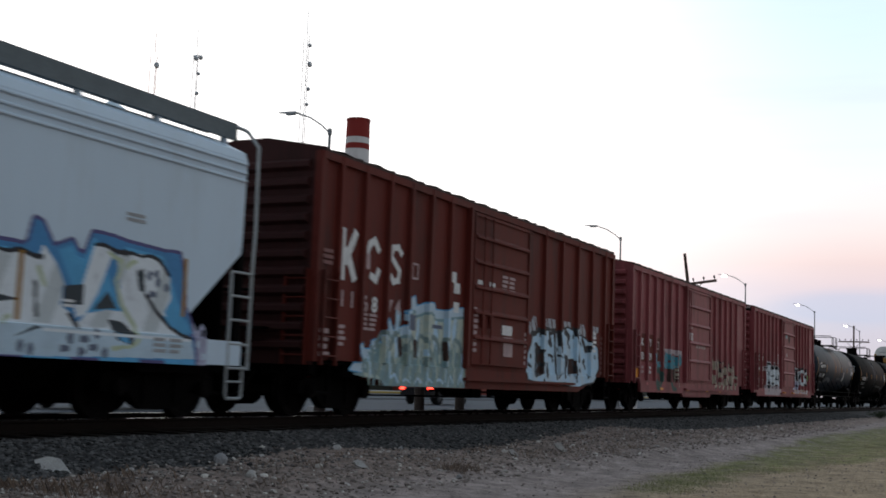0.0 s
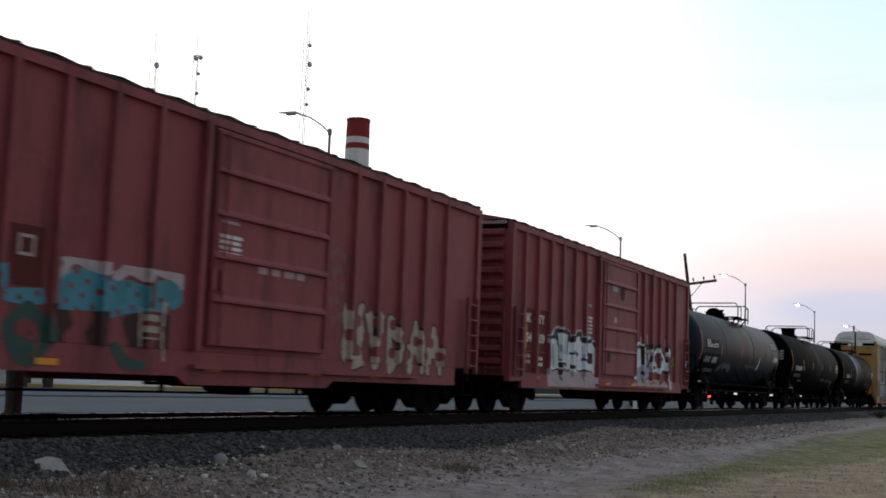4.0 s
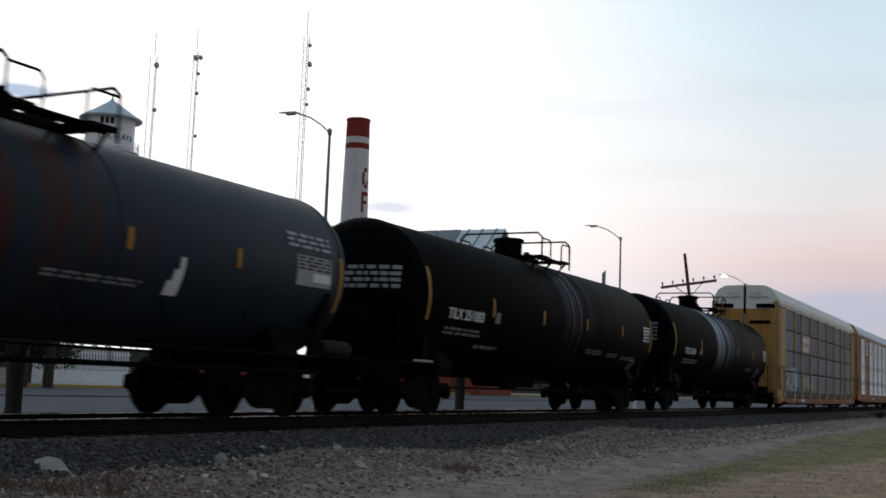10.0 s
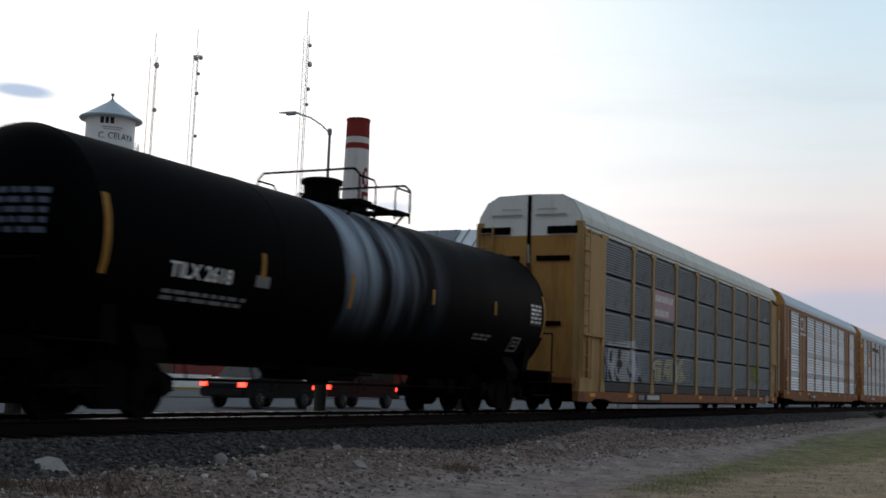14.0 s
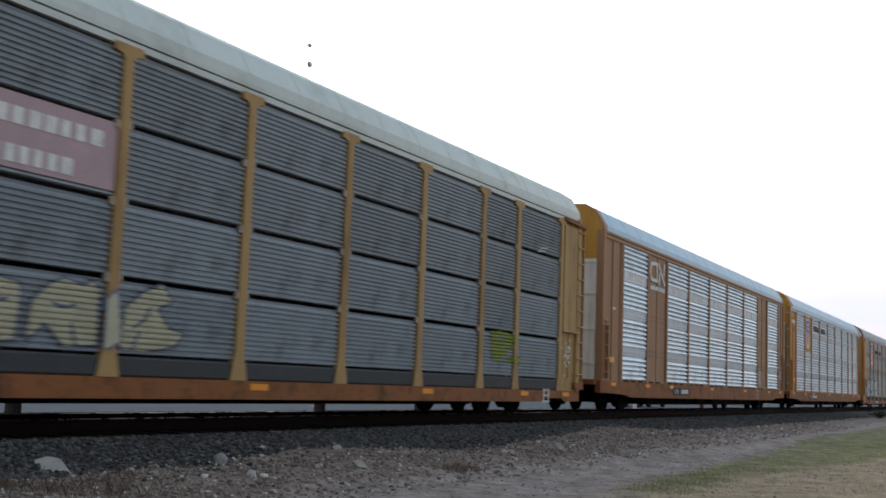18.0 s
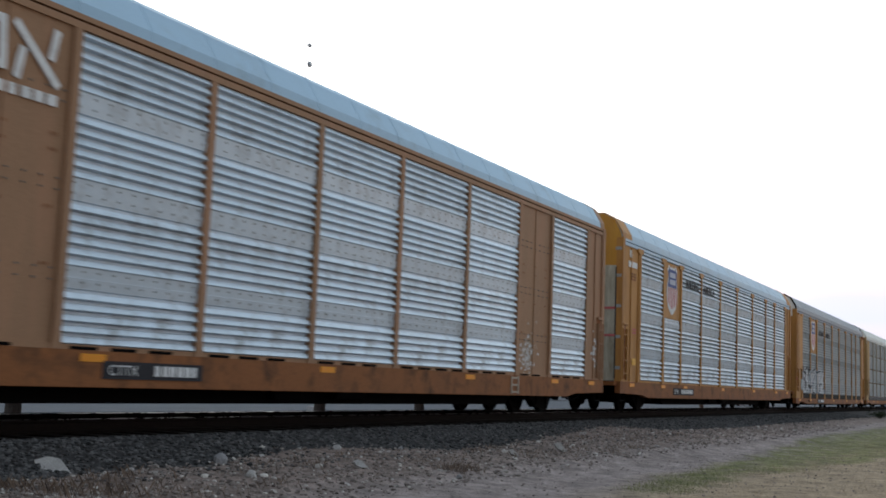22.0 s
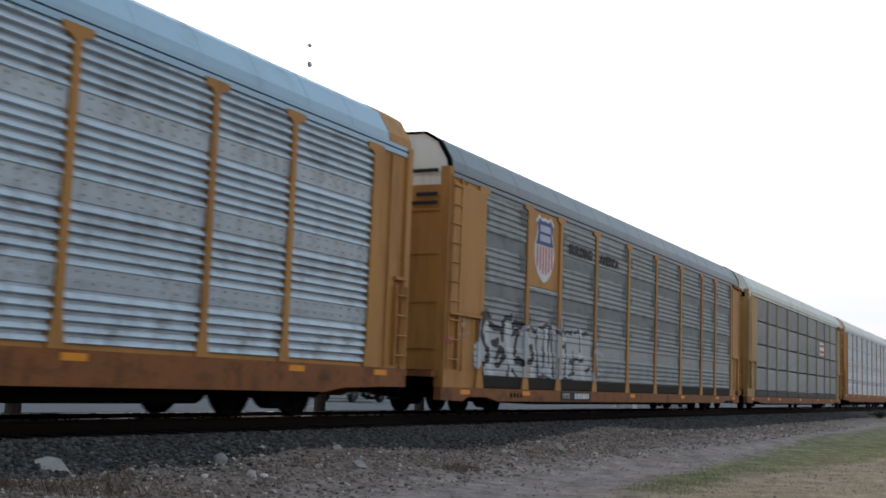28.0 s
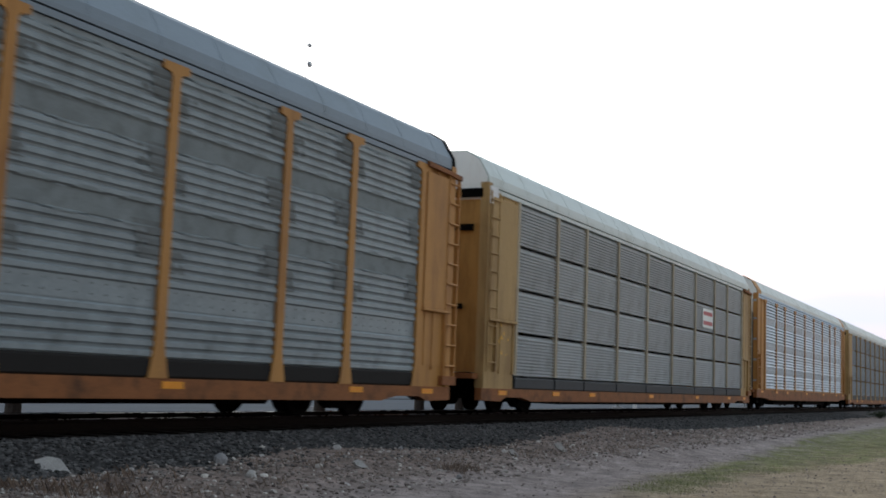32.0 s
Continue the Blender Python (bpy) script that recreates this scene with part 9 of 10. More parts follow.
def build_stones():
    """Loose ballast: thousands of stones in one stuff object, thinning out with distance."""
    rnd = random.Random(11)
    base = []
    for k in range(8):
        bm = bmesh.new()
        bmesh.ops.create_icosphere(bm, subdivisions=1, radius=1.0)
        vs = np.array([v.co[:] for v in bm.verts]) * np.array([[rnd.uniform(0.6, 1.2)] for _ in bm.verts])
        vs[:, 2] *= 0.7
        base.append((vs, [tuple(v.index for v in f.verts) for f in bm.faces]))
        bm.free()

    def scatter(name, count, xr, yr, size, surface, material, label, category, allowed=None):
        verts, faces, k0 = [], [], 0
        for _ in range(count):
            u = rnd.random()
            x = xr[0] + (xr[1] - xr[0]) * u ** 1.7
            y = rnd.uniform(*yr)
            if allowed and not allowed(x, y):
                continue
            vs, fs = base[rnd.randrange(8)]
            sc = rnd.uniform(*size) * np.array([rnd.uniform(0.8, 1.3), rnd.uniform(0.8, 1.3), 1.0])
            a = rnd.uniform(0, 6.28)
            rot = np.array([[math.cos(a), -math.sin(a), 0], [math.sin(a), math.cos(a), 0], [0, 0, 1]])
            p = (vs * sc) @ rot.T + np.array([x, y, surface(x, y) + sc[2] * rnd.uniform(0.0, 0.35)])
            verts.append(p)
            faces += [tuple(i + k0 for i in f) for f in fs]
            k0 += len(vs)
        me = bpy.data.meshes.new(name)
        me.from_pydata(np.concatenate(verts).tolist(), [], faces)
        me.materials.append(material)
        tagged(new(name, me), label, category, kind="stuff")

    def top(x, y):
        return max(ground_z(x, y), bed(y) if y > 8.6 else -9)

    def on_bed(x, y):
        return y > ballast_edge(x) + rnd.gauss(0, 0.07)

    def off_bed(x, y):
        return y < ballast_edge(x) + rnd.gauss(0, 0.15)
    scatter("ballast_stones", 17000, (7, 75), (8.4, 10.75), (0.020, 0.044), top, M["ballast_loose"], "loose dark grey ballast stones", "gravel", on_bed)
    scatter("scattered_ballast", 1800, (7, 70), (7.9, 9.4), (0.013, 0.034), top, M["ballast_loose"], "ballast stones spilled over the dirt", "gravel", off_bed)
    scatter("pale_rubble", 2400, (7, 60), (6.4, 9.8), (0.008, 0.030), top, M["pebble_loose"], "small pale stones and rubble on the dirt", "rubble", off_bed)
    scatter("large_rubble", 130, (8, 45), (6.6, 9.6), (0.030, 0.062), top, M["pebble_loose"], "fist-sized pale stones on the dirt bank", "rubble", off_bed)
    scatter("dirt_clods", 9000, (7, 50), (6.3, 9.8), (0.010, 0.036), top, M["clod"], "crumbled brown clods on the dirt bank", "dirt", off_bed)
    scatter("path_pebbles", 2200, (6, 45), (2.0, 6.8), (0.006, 0.020), ground_z, M["clod"], "pebbles strewn on the path", "gravel")


build_ground()
build_track()
build_stones()


def build_road():
    s = Shape().box(-400, 900, 21.2, 50.0, -0.9, ROAD)
    solid("road", s, M["asphalt"], "grey asphalt avenue beyond the track", "road", kind="structure")
    med = Shape().rbox(-200, 600, 33.4, 33.7, -0.5, ROAD + 0.05, 0.03)
    solid("lane_divider", med, M["asphalt_dark"], "low dark divider between the lanes", "road divider", kind="structure")
    k = Shape().rbox(-200, 600, 50.0, 50.35, -0.9, -0.22, 0.03)
    solid("kerb", k, M["kerbyellow"], "yellow-painted concrete kerb", "kerb", kind="structure")
    p = Shape().box(-200, 600, 50.35, 55.0, -0.9, -0.23)
    solid("pavement", p, M["concrete"], "pale concrete pavement", "pavement", kind="structure")
    w = Shape().box(-200, 70, 55.0, 55.25, -0.5, 0.62)
    solid("low_wall", w, M["whitewash"], "low whitewashed wall along the pavement", "wall", kind="structure")
    # fence of white pickets on the wall
    fence = thing("picket_fence", pose(0, 55.12, 0.62), "white metal picket fence on a low wall", "fence")
    me = Shape().box(-0.06, 0.06, -0.03, 0.03, 0, 1.35).mesh("picket", M["whitewash"])
    for i in range(36):
        q = part("picket", me, None, fence)
        q.location = (51.5 + i * 0.27, 0, 0)
    r = Shape().box(51.4, 61.2, -0.04, 0.04, 0.15, 0.22).box(51.4, 61.2, -0.04, 0.04, 1.1, 1.17)
    part("rail", r, M["whitewash"], fence)
    hw = Shape().box(20, 240, 59.0, 60.2, -0.5, 2.3)
    solid("hedge", hw, M["hedge"], "dark dusty clipped hedge behind the pavement", "hedge")
    rw = Shape().box(66.5, 76, 55.6, 56.0, -0.5, 1.75)
    solid("red_wall", rw, M["redwall"], "dark red rendered yard wall", "wall", kind="structure")
    gt = Shape().box(61.4, 66.3, 55.6, 55.7, -0.5, 1.5)
    solid("yard_gate", gt, M["wood"], "closed dull brown yard gate", "gate")
    for x in (78.5, 83.0, 90.0):
        bx = thing("kiosk", pose(x, 56.5, -0.25), "small pale roadside kiosk with a flat roof", "kiosk", "kiosks behind the pavement")
        part("wall", Shape().box(0, 2.6, 0, 2.2, 0, 2.0), M["whitewash"], bx)
        part("roof", Shape().box(-0.2, 2.8, -0.2, 2.4, 2.0, 2.12), M["concrete"], bx)
        part("door", Shape().box(0.5, 1.3, -0.04, 0.0, 0, 1.8), M["redwall"], bx)


build_road()


# ---- lamps, poles, masts, chimney, water tower, shed ----
def street_lamp(x, y, lit):
    L = thing("street_lamp", pose(x, y, -0.5), "tall steel street lamp, " + ("lit" if lit else "unlit") + ", with a curved arm", "street lamp", "street lamps along the avenue")
    part("base", Shape().box(-0.22, 0.22, -0.22, 0.22, -0.3, 0.25), M["concrete"], L)
    part("pole", Shape().rod((0, 0, 0.2), (0, 0, 9.45), 0.085, 10, 0.045), M["poststeel"], L, "", True)
    part("arm", Shape().path([(0, 0, 9.35), (0, 0.35, 9.66), (0, 0.8, 9.94), (0, 1.3, 10.12), (0, 1.75, 10.20)], 0.028, 6), M["poststeel"], L)
    part("cap", Shape().rod((0, 0, 9.3), (0, 0, 9.5), 0.075, 8), M["poststeel"], L)
    h = Shape().alongx([(1.3, 10.16), (1.42, 10.13), (1.75, 10.15), (2.12, 10.20), (1.9, 10.215), (1.4, 10.20)], -0.07, 0.07)
    hd = part("lamp_head", h, M["lamphead"], L)
    part("lens", Shape().rbox(-0.12 if lit else -0.07, 0.12 if lit else 0.05, 1.44, 1.78, 9.98 if lit else 10.09, 10.13, 0.02), M["lamp"] if lit else M["poststeel"], hd)


for lx, ly, lit in ((32.0, 20.8, False), (60.3, 19.9, False), (87.5, 19.0, True), (116.5, 18.6, True), (150.0, 18.6, True), (186.0, 18.6, True)):
    street_lamp(lx, ly, lit)


def chimney():
    c = thing("chimney", pose(143.0, 88.0, -0.5), "tall tapered concrete chimney with red and white bands", "chimney")

    def rad(z):
        return 1.70 + (39.4 - z) * 0.02
    for z0, z1, m in ((0, 20, "chimwhite"), (20, 34.9, "chimwhite"), (34.9, 35.75, "chimred"), (35.75, 36.65, "chimwhite"), (36.65, 39.4, "chimred")):
        part("band", Shape().lathe([(z0, rad(z0)), (z1, rad(z1))], 40, "z"), M[m], c, "", True)
    part("rim", Shape().lathe([(39.2, 1.72), (39.2, 1.78), (39.5, 1.78), (39.5, 1.5)], 40, "z"), M["chimred"], c, "", True)
    # red painted marks one under another
    def wrap(a0, a1, z0, z1):
        sh, n = Shape(), 10
        vs = []
        for k in range(n + 1):
            a = radians(a0 + (a1 - a0) * k / n)
            for z in (z0, z1):
                r = rad(z) + 0.015
                vs.append((r * math.cos(a), r * math.sin(a), z))
        sh.add(vs, [(2 * k, 2 * k + 2, 2 * k + 3, 2 * k + 1) for k in range(n)])
        part("painted_mark", sh, M["chimred"], c)
    # a round mark, then an upright with two arms; both lean round the shaft
    for k in range(10):
        t0, t1 = radians(55 + k * 29), radians(55 + (k + 1) * 29)
        a0, a1 = sorted((262 + 17 * math.cos(t0), 262 + 17 * math.cos(t1)))
        if abs(math.cos((t0 + t1) / 2)) > 0.75:
            wrap(a0 - 5, a1 + 5, 30.55 + 1.35 * min(math.sin(t0), math.sin(t1)), 30.55 + 1.35 * max(math.sin(t0), math.sin(t1)))
        else:
            z = 30.55 + 1.35 * (math.sin(t0) + math.sin(t1)) / 2
            wrap(a0, a1, z - 0.3, z + 0.3)
    wrap(240, 251, 25.4, 28.5)
    wrap(251, 285, 27.9, 28.5)
    wrap(251, 275, 26.7, 27.2)


chimney()


def water_tower():
    t = thing("water_tower", pose(111.0, 106.0, -0.5), "white round water tower with a conical sheet roof on steel legs", "water tower")
    part("tank", Shape().lathe([(29.2, 0.2), (29.6, 2.9), (29.8, 3.1), (33.6, 3.1)], 40, "z"), M["tower"], t, "", True)
    part("roof", Shape().lathe([(33.45, 4.0), (33.65, 4.05), (34.1, 3.3), (36.0, 0.45), (36.3, 0.2)], 16, "z"), M["towerroof"], t)
    part("finial", Shape().rod((0, 0, 36.2), (0, 0, 37.0), 0.12, 6).rod((0, 0, 36.8), (0, 0, 37.1), 0.22, 8), M["poststeel"], t)
    bal = Shape()
    n = 28
    ring = [(3.75 * math.cos(2 * math.pi * k / n), 3.75 * math.sin(2 * math.pi * k / n)) for k in range(n + 1)]
    for z in (29.9, 30.5):
        bal.path([(x, y, z) for x, y in ring], 0.035, 4)
    for k in range(n):
        bal.rod((*ring[k], 29.2), (*ring[k + 1], 30.5), 0.025, 4).rod((*ring[k], 29.2), (*ring[k], 30.5), 0.03, 4)
    part("balcony_rail", bal, M["tower"], t)
    part("balcony", Shape().lathe([(29.15, 2.0), (29.15, 3.8), (29.25, 3.8), (29.25, 2.0)], 28, "z"), M["tower"], t)
    for k in range(6):
        a = 2 * math.pi * k / 6 + 0.3
        part("leg", Shape().rod((3.3 * math.cos(a), 3.3 * math.sin(a), -1), (2.9 * math.cos(a), 2.9 * math.sin(a), 29.3), 0.16, 8), M["tower"], t)
    part("drain_pipe", Shape().rod((0, 0, -1), (0, 0, 29.3), 0.35, 10), M["tower"], t)
    part("ladder", Shape().rod((3.9, -0.3, 20), (3.9, -0.3, 33.5), 0.05, 5).rod((3.9, 0.1, 20), (3.9, 0.1, 33.5), 0.05, 5), M["poststeel"], t)


    def bend(text, z, size, a_start, stretch, material):
        ob = words(t, text, 0, 0, size, 0, material, stretch, "lettering", 0.012)
        for vtx in ob.data.vertices:
            a = radians(a_start) + vtx.co.x / 3.1
            vtx.co = (3.125 * math.cos(a), 3.125 * math.sin(a), z + vtx.co.z)
    bend("C. CELAYA", 30.55, 1.15, 196.0, 0.88, M["towergreen"])
    for a0, w, z0, z1, m in ((199, 9, 32.5, 33.35, "darktext"), (211, 8, 32.5, 33.35, "darktext"), (222, 9, 32.5, 33.35, "darktext"), (203, 50, 31.98, 32.1, "greytext"), (208, 40, 31.72, 31.82, "greytext")):
        sh, vs = Shape(), []
        for k in range(7):
            a = radians(a0 + w * k / 6)
            vs += [(3.118 * math.cos(a), 3.118 * math.sin(a), z0), (3.118 * math.cos(a), 3.118 * math.sin(a), z1)]
        part("painted_mark", sh.add(vs, [(2 * k, 2 * k + 2, 2 * k + 3, 2 * k + 1) for k in range(6)]), M[m], t)


water_tower()


def lattice_mast(x, y, top, w, label, material, dishes=(), guyed=False):
    m = thing("radio_mast", pose(x, y, -0.5), label, "radio mast", "radio masts behind the plant")
    legs = [(w * math.cos(a), w * math.sin(a)) for a in (0.4, 2.494, 4.589)]
    for k, (a, b) in enumerate(legs):
        part("leg", Shape().rod((a, b, 0), (a, b, top), 0.05, 5), material, m)
    br = Shape()
    z, k = 20.0, 0
    while z < top - 1:
        for i in range(3):
            a, b = legs[i], legs[(i + 1) % 3]
            br.rod((*a, z), (*b, z + 1.0), 0.022, 4).rod((*b, z + 1.0), (*a, z + 2.0), 0.022, 4)
        z += 2.0
    part("bracing", br, material, m)
    part("spike", Shape().rod((0, 0, top), (0, 0, top + 4), 0.06, 5), material, m)
    for z, dx, r in dishes:
        d = Shape().lathe([(-0.25, r * 0.5), (-0.1, r), (0.2, r), (0.3, r * 0.3)], 14, "y", (dx, -0.6, z))
        part("dish", d, M["lamphead"], m)


lattice_mast(143.0, 128.0, 53.0, 0.65, "slim banded lattice radio mast", M["mastred"], ((51.5, 0.0, 0.5), (44, 0.2, 0.35)))
lattice_mast(154.0, 128.4, 57.0, 0.5, "pale lattice radio mast with dishes", M["mast"], ((56.0, 0.5, 0.42), (55.6, -0.8, 0.5), (53.0, 0.1, 0.3), (49.5, 0, 0.3), (42, 0.3, 0.3)))
lattice_mast(146.3, 100.2, 54.6, 0.5, "pale lattice radio mast with dark dishes", M["mast"], ((50.0, 0.3, 0.45), (46.0, 0.2, 0.32), (53, 0.1, 0.3), (43.5, 0, 0.25)))


def utility_pole(x, y, lean):
    p = thing("utility_pole", pose(x, y, -0.5, lean, 0, 0), "old leaning wooden utility pole with a single crossarm", "utility pole", "utility poles along the track")
    part("pole", Shape().rod((0, 0, -0.5), (0, 0, 8.55), 0.12, 8, 0.08), M["wood"], p)
    arm = part("crossarm", Shape().box(0.06, 0.16, -1.5, 1.5, 6.85, 6.98), M["wood"], p)
    for k in range(6):
        y = -1.4 + k * 0.56
        part("insulator", Shape().rod((0.11, y, 6.98), (0.11, y, 7.06), 0.02, 5).rod((0.11, y, 7.06), (0.11, y, 7.2), 0.045, 6), M["darktext"], arm)
    part("brace", Shape().rod((0.1, -0.7, 6.85), (0.1, 0, 6.2), 0.025, 4).rod((0.1, 0.7, 6.85), (0.1, 0, 6.2), 0.025, 4), M["wood"], p)


utility_pole(60.0, 15.2, -7.0)
utility_pole(124.0, 16.0, 0.5)


def shed():
    s = thing("shed", pose(109.0, 49.0, -0.5), "large brick shed with a ribbed pale metal roof", "building")
    # gable faces the street corner; the ridge runs back to the left
    ang = radians(90)
    m = Matrix.Translation((109.0, 49.0, -0.5)) @ Matrix.Rotation(ang, 4, "Z")
    s.matrix_world = m
    w, L, ze, zr = 3.9, 18.0, 14.0, 17.3
    part("wall", Shape().box(0, L, -w, w, 0, ze), M["brick"], s)
    part("gable", Shape().alongx([(-w, ze), (w, ze), (0, zr)], 0, 0.3), M["brick"], s)
    for sg in (-1, 1):
        r = Shape()
        a = [(0, zr + 0.12), (sg * (w + 0.4), ze - 0.25), (sg * (w + 0.4), ze - 0.4), (0, zr - 0.05)]
        r.alongx(a, -0.5, L + 0.5)
        rf = part("roof", r, M["shedroof"], s)
        for k in range(9):
            x = 0.4 + k * 1.6
            q = Shape().alongx([(0, zr + 0.20), (sg * (w + 0.4), ze - 0.17), (sg * (w + 0.4), ze - 0.25), (0, zr + 0.12)], x, x + 0.18)
            part("roof_rib", q, M["poststeel"], rf)
        if sg > 0:   # dark panels laid over the far part of the slope
            for i in range(5):
                for j in range(2):
                    x, u0, u1 = 4.6 + i * 2.6, 0.05 + j * 0.47, 0.50 + j * 0.47
                    pts = [(sg * (w + 0.4) * u, zr + 0.24 - (zr - ze + 0.37) * u) for u in (u0, u1)]
                    part("roof_panel", Shape().alongx([pts[0], pts[1], (pts[1][0], pts[1][1] + 0.08), (pts[0][0], pts[0][1] + 0.08)], x, x + 2.45), M["solar"], rf)
    part("gable_window", Shape().box(-0.06, 0.1, -0.35, 0.35, ze + 0.35, ze + 1.25), M["whitewash"], s)


shed()


def road_sign(x, y):
    p = thing("road_sign", pose(x, y, -0.4, 0, 0, 25), "teal overhead road sign on a steel post", "sign")
    part("post", Shape().rod((0, 0, -0.2), (0, 0, 11.49), 0.12, 8, 0.09), M["poststeel"], p)
    board = part("board", Shape().rbox(-1.0, 1.0, -0.14, -0.08, 10.34, 11.64, 0.01), M["signteal"], p)
    part("pale_border", Shape().box(-1.0, 1.0, -0.165, -0.142, 11.56, 11.64).box(-1.0, 1.0, -0.165, -0.142, 10.34, 10.42), M["whitewash"], board)


road_sign(98.8, 34.2)


def roadside_tree(x, y, h, seed, lean=0.0):
    rnd = random.Random(seed)
    t = thing("tree", pose(x, y, -0.5), "small pollarded roadside tree with a dark forked trunk", "tree", "roadside trees")
    tr = Shape()
    tr.rod((0, 0, -0.2), (0.02, 0, 0.5), 0.17, 10, 0.145).rod((0.02, 0, 0.5), (lean, 0, 1.35), 0.145, 10, 0.17)
    limbs = []
    for k in range(4):
        a = k * 1.57 + rnd.uniform(-0.3, 0.3)
        e = (lean + math.cos(a) * 0.55, math.sin(a) * 0.55, 2.1 + rnd.uniform(0, 0.3))
        tr.rod((lean, 0, 1.3), e, 0.10, 7, 0.06)
        for j in range(2):
            b = a + rnd.uniform(-0.7, 0.7)
            e2 = (e[0] + math.cos(b) * 0.4, e[1] + math.sin(b) * 0.4, min(h, e[2] + rnd.uniform(0.4, 0.9)))
            tr.rod(e, e2, 0.05, 5, 0.02)
            limbs.append(e2)
    part("trunk", tr, M["bark"], t)
    lv = Shape()
    for e in limbs:
        for k in range(36):
            p = Vector(e) + Vector((rnd.gauss(0, 0.28), rnd.gauss(0, 0.28), rnd.gauss(0, 0.22)))
            u = Vector((rnd.uniform(-1, 1), rnd.uniform(-1, 1), rnd.uniform(-0.6, 0.6))).normalized() * rnd.uniform(0.05, 0.1)
            w = u.orthogonal().normalized() * 0.03
            lv.add([p - u, p + w, p + u, p - w], [(0, 1, 2, 3)])
    part("crown", lv, M["leaf"], t)


for k, (x, y, h) in enumerate(((14.85, 16.0, 2.6), (24.75, 16.0, 2.6), (30.1, 16.0, 2.6), (32.8, 16.0, 2.6))):
    roadside_tree(x, y, h, 40 + k)


def tall_tree(x, y, h, seed, low=0.55, step=0.03, leaves=300):
    rnd = random.Random(seed)
    t = thing("tree", pose(x, y, -0.3), "tall dark tree beside the whitewashed wall", "tree")
    tr = Shape().rod((0, 0, -0.3), (0.1, 0, 4), 0.28, 9, 0.2).rod((0.1, 0, 4), (-0.1, 0.1, h - 1.5), 0.2, 8, 0.07)
    tips = []
    for k in range(14):
        z = h * low + k * h * step
        a = k * 2.4
        e = (math.cos(a) * rnd.uniform(0.6, 1.3), math.sin(a) * rnd.uniform(0.6, 1.3), min(h - 0.4, z + rnd.uniform(0.6, 1.4)))
        tr.rod((0, 0, z), e, 0.06, 5, 0.02)
        tips.append(e)
    part("trunk", tr, M["bark"], t)
    lv = Shape()
    for e in tips:
        for k in range(leaves):
            p = Vector(e) + Vector((rnd.gauss(0, 0.50), rnd.gauss(0, 0.50), rnd.gauss(0, 0.36)))
            u = Vector((rnd.uniform(-1, 1), rnd.uniform(-1, 1), rnd.uniform(-0.6, 0.6))).normalized() * rnd.uniform(0.10, 0.2)
            w = u.orthogonal().normalized() * 0.06
            lv.add([p - u, p + w, p + u, p - w], [(0, 1, 2, 3)])
    part("crown", lv, M["leaf"], t)


tall_tree(45.65, 48.6, 12.9, 77, 0.46, 0.038, 800)
tall_tree(47.3, 48.4, 11.2, 78, 0.50, 0.036, 600)
for k, (x, y, h) in enumerate(((46.6, 52.2, 6.6), (48.0, 52.0, 7.4), (49.5, 52.4, 7.0), (50.9, 52.2, 6.2))):
    tall_tree(x, y, h, 90 + k, 0.12, 0.055)


# ---- vehicles on the avenue ----
VEHICLES = []   # (vehicle, x at 0 s, metres a second, its wheels)


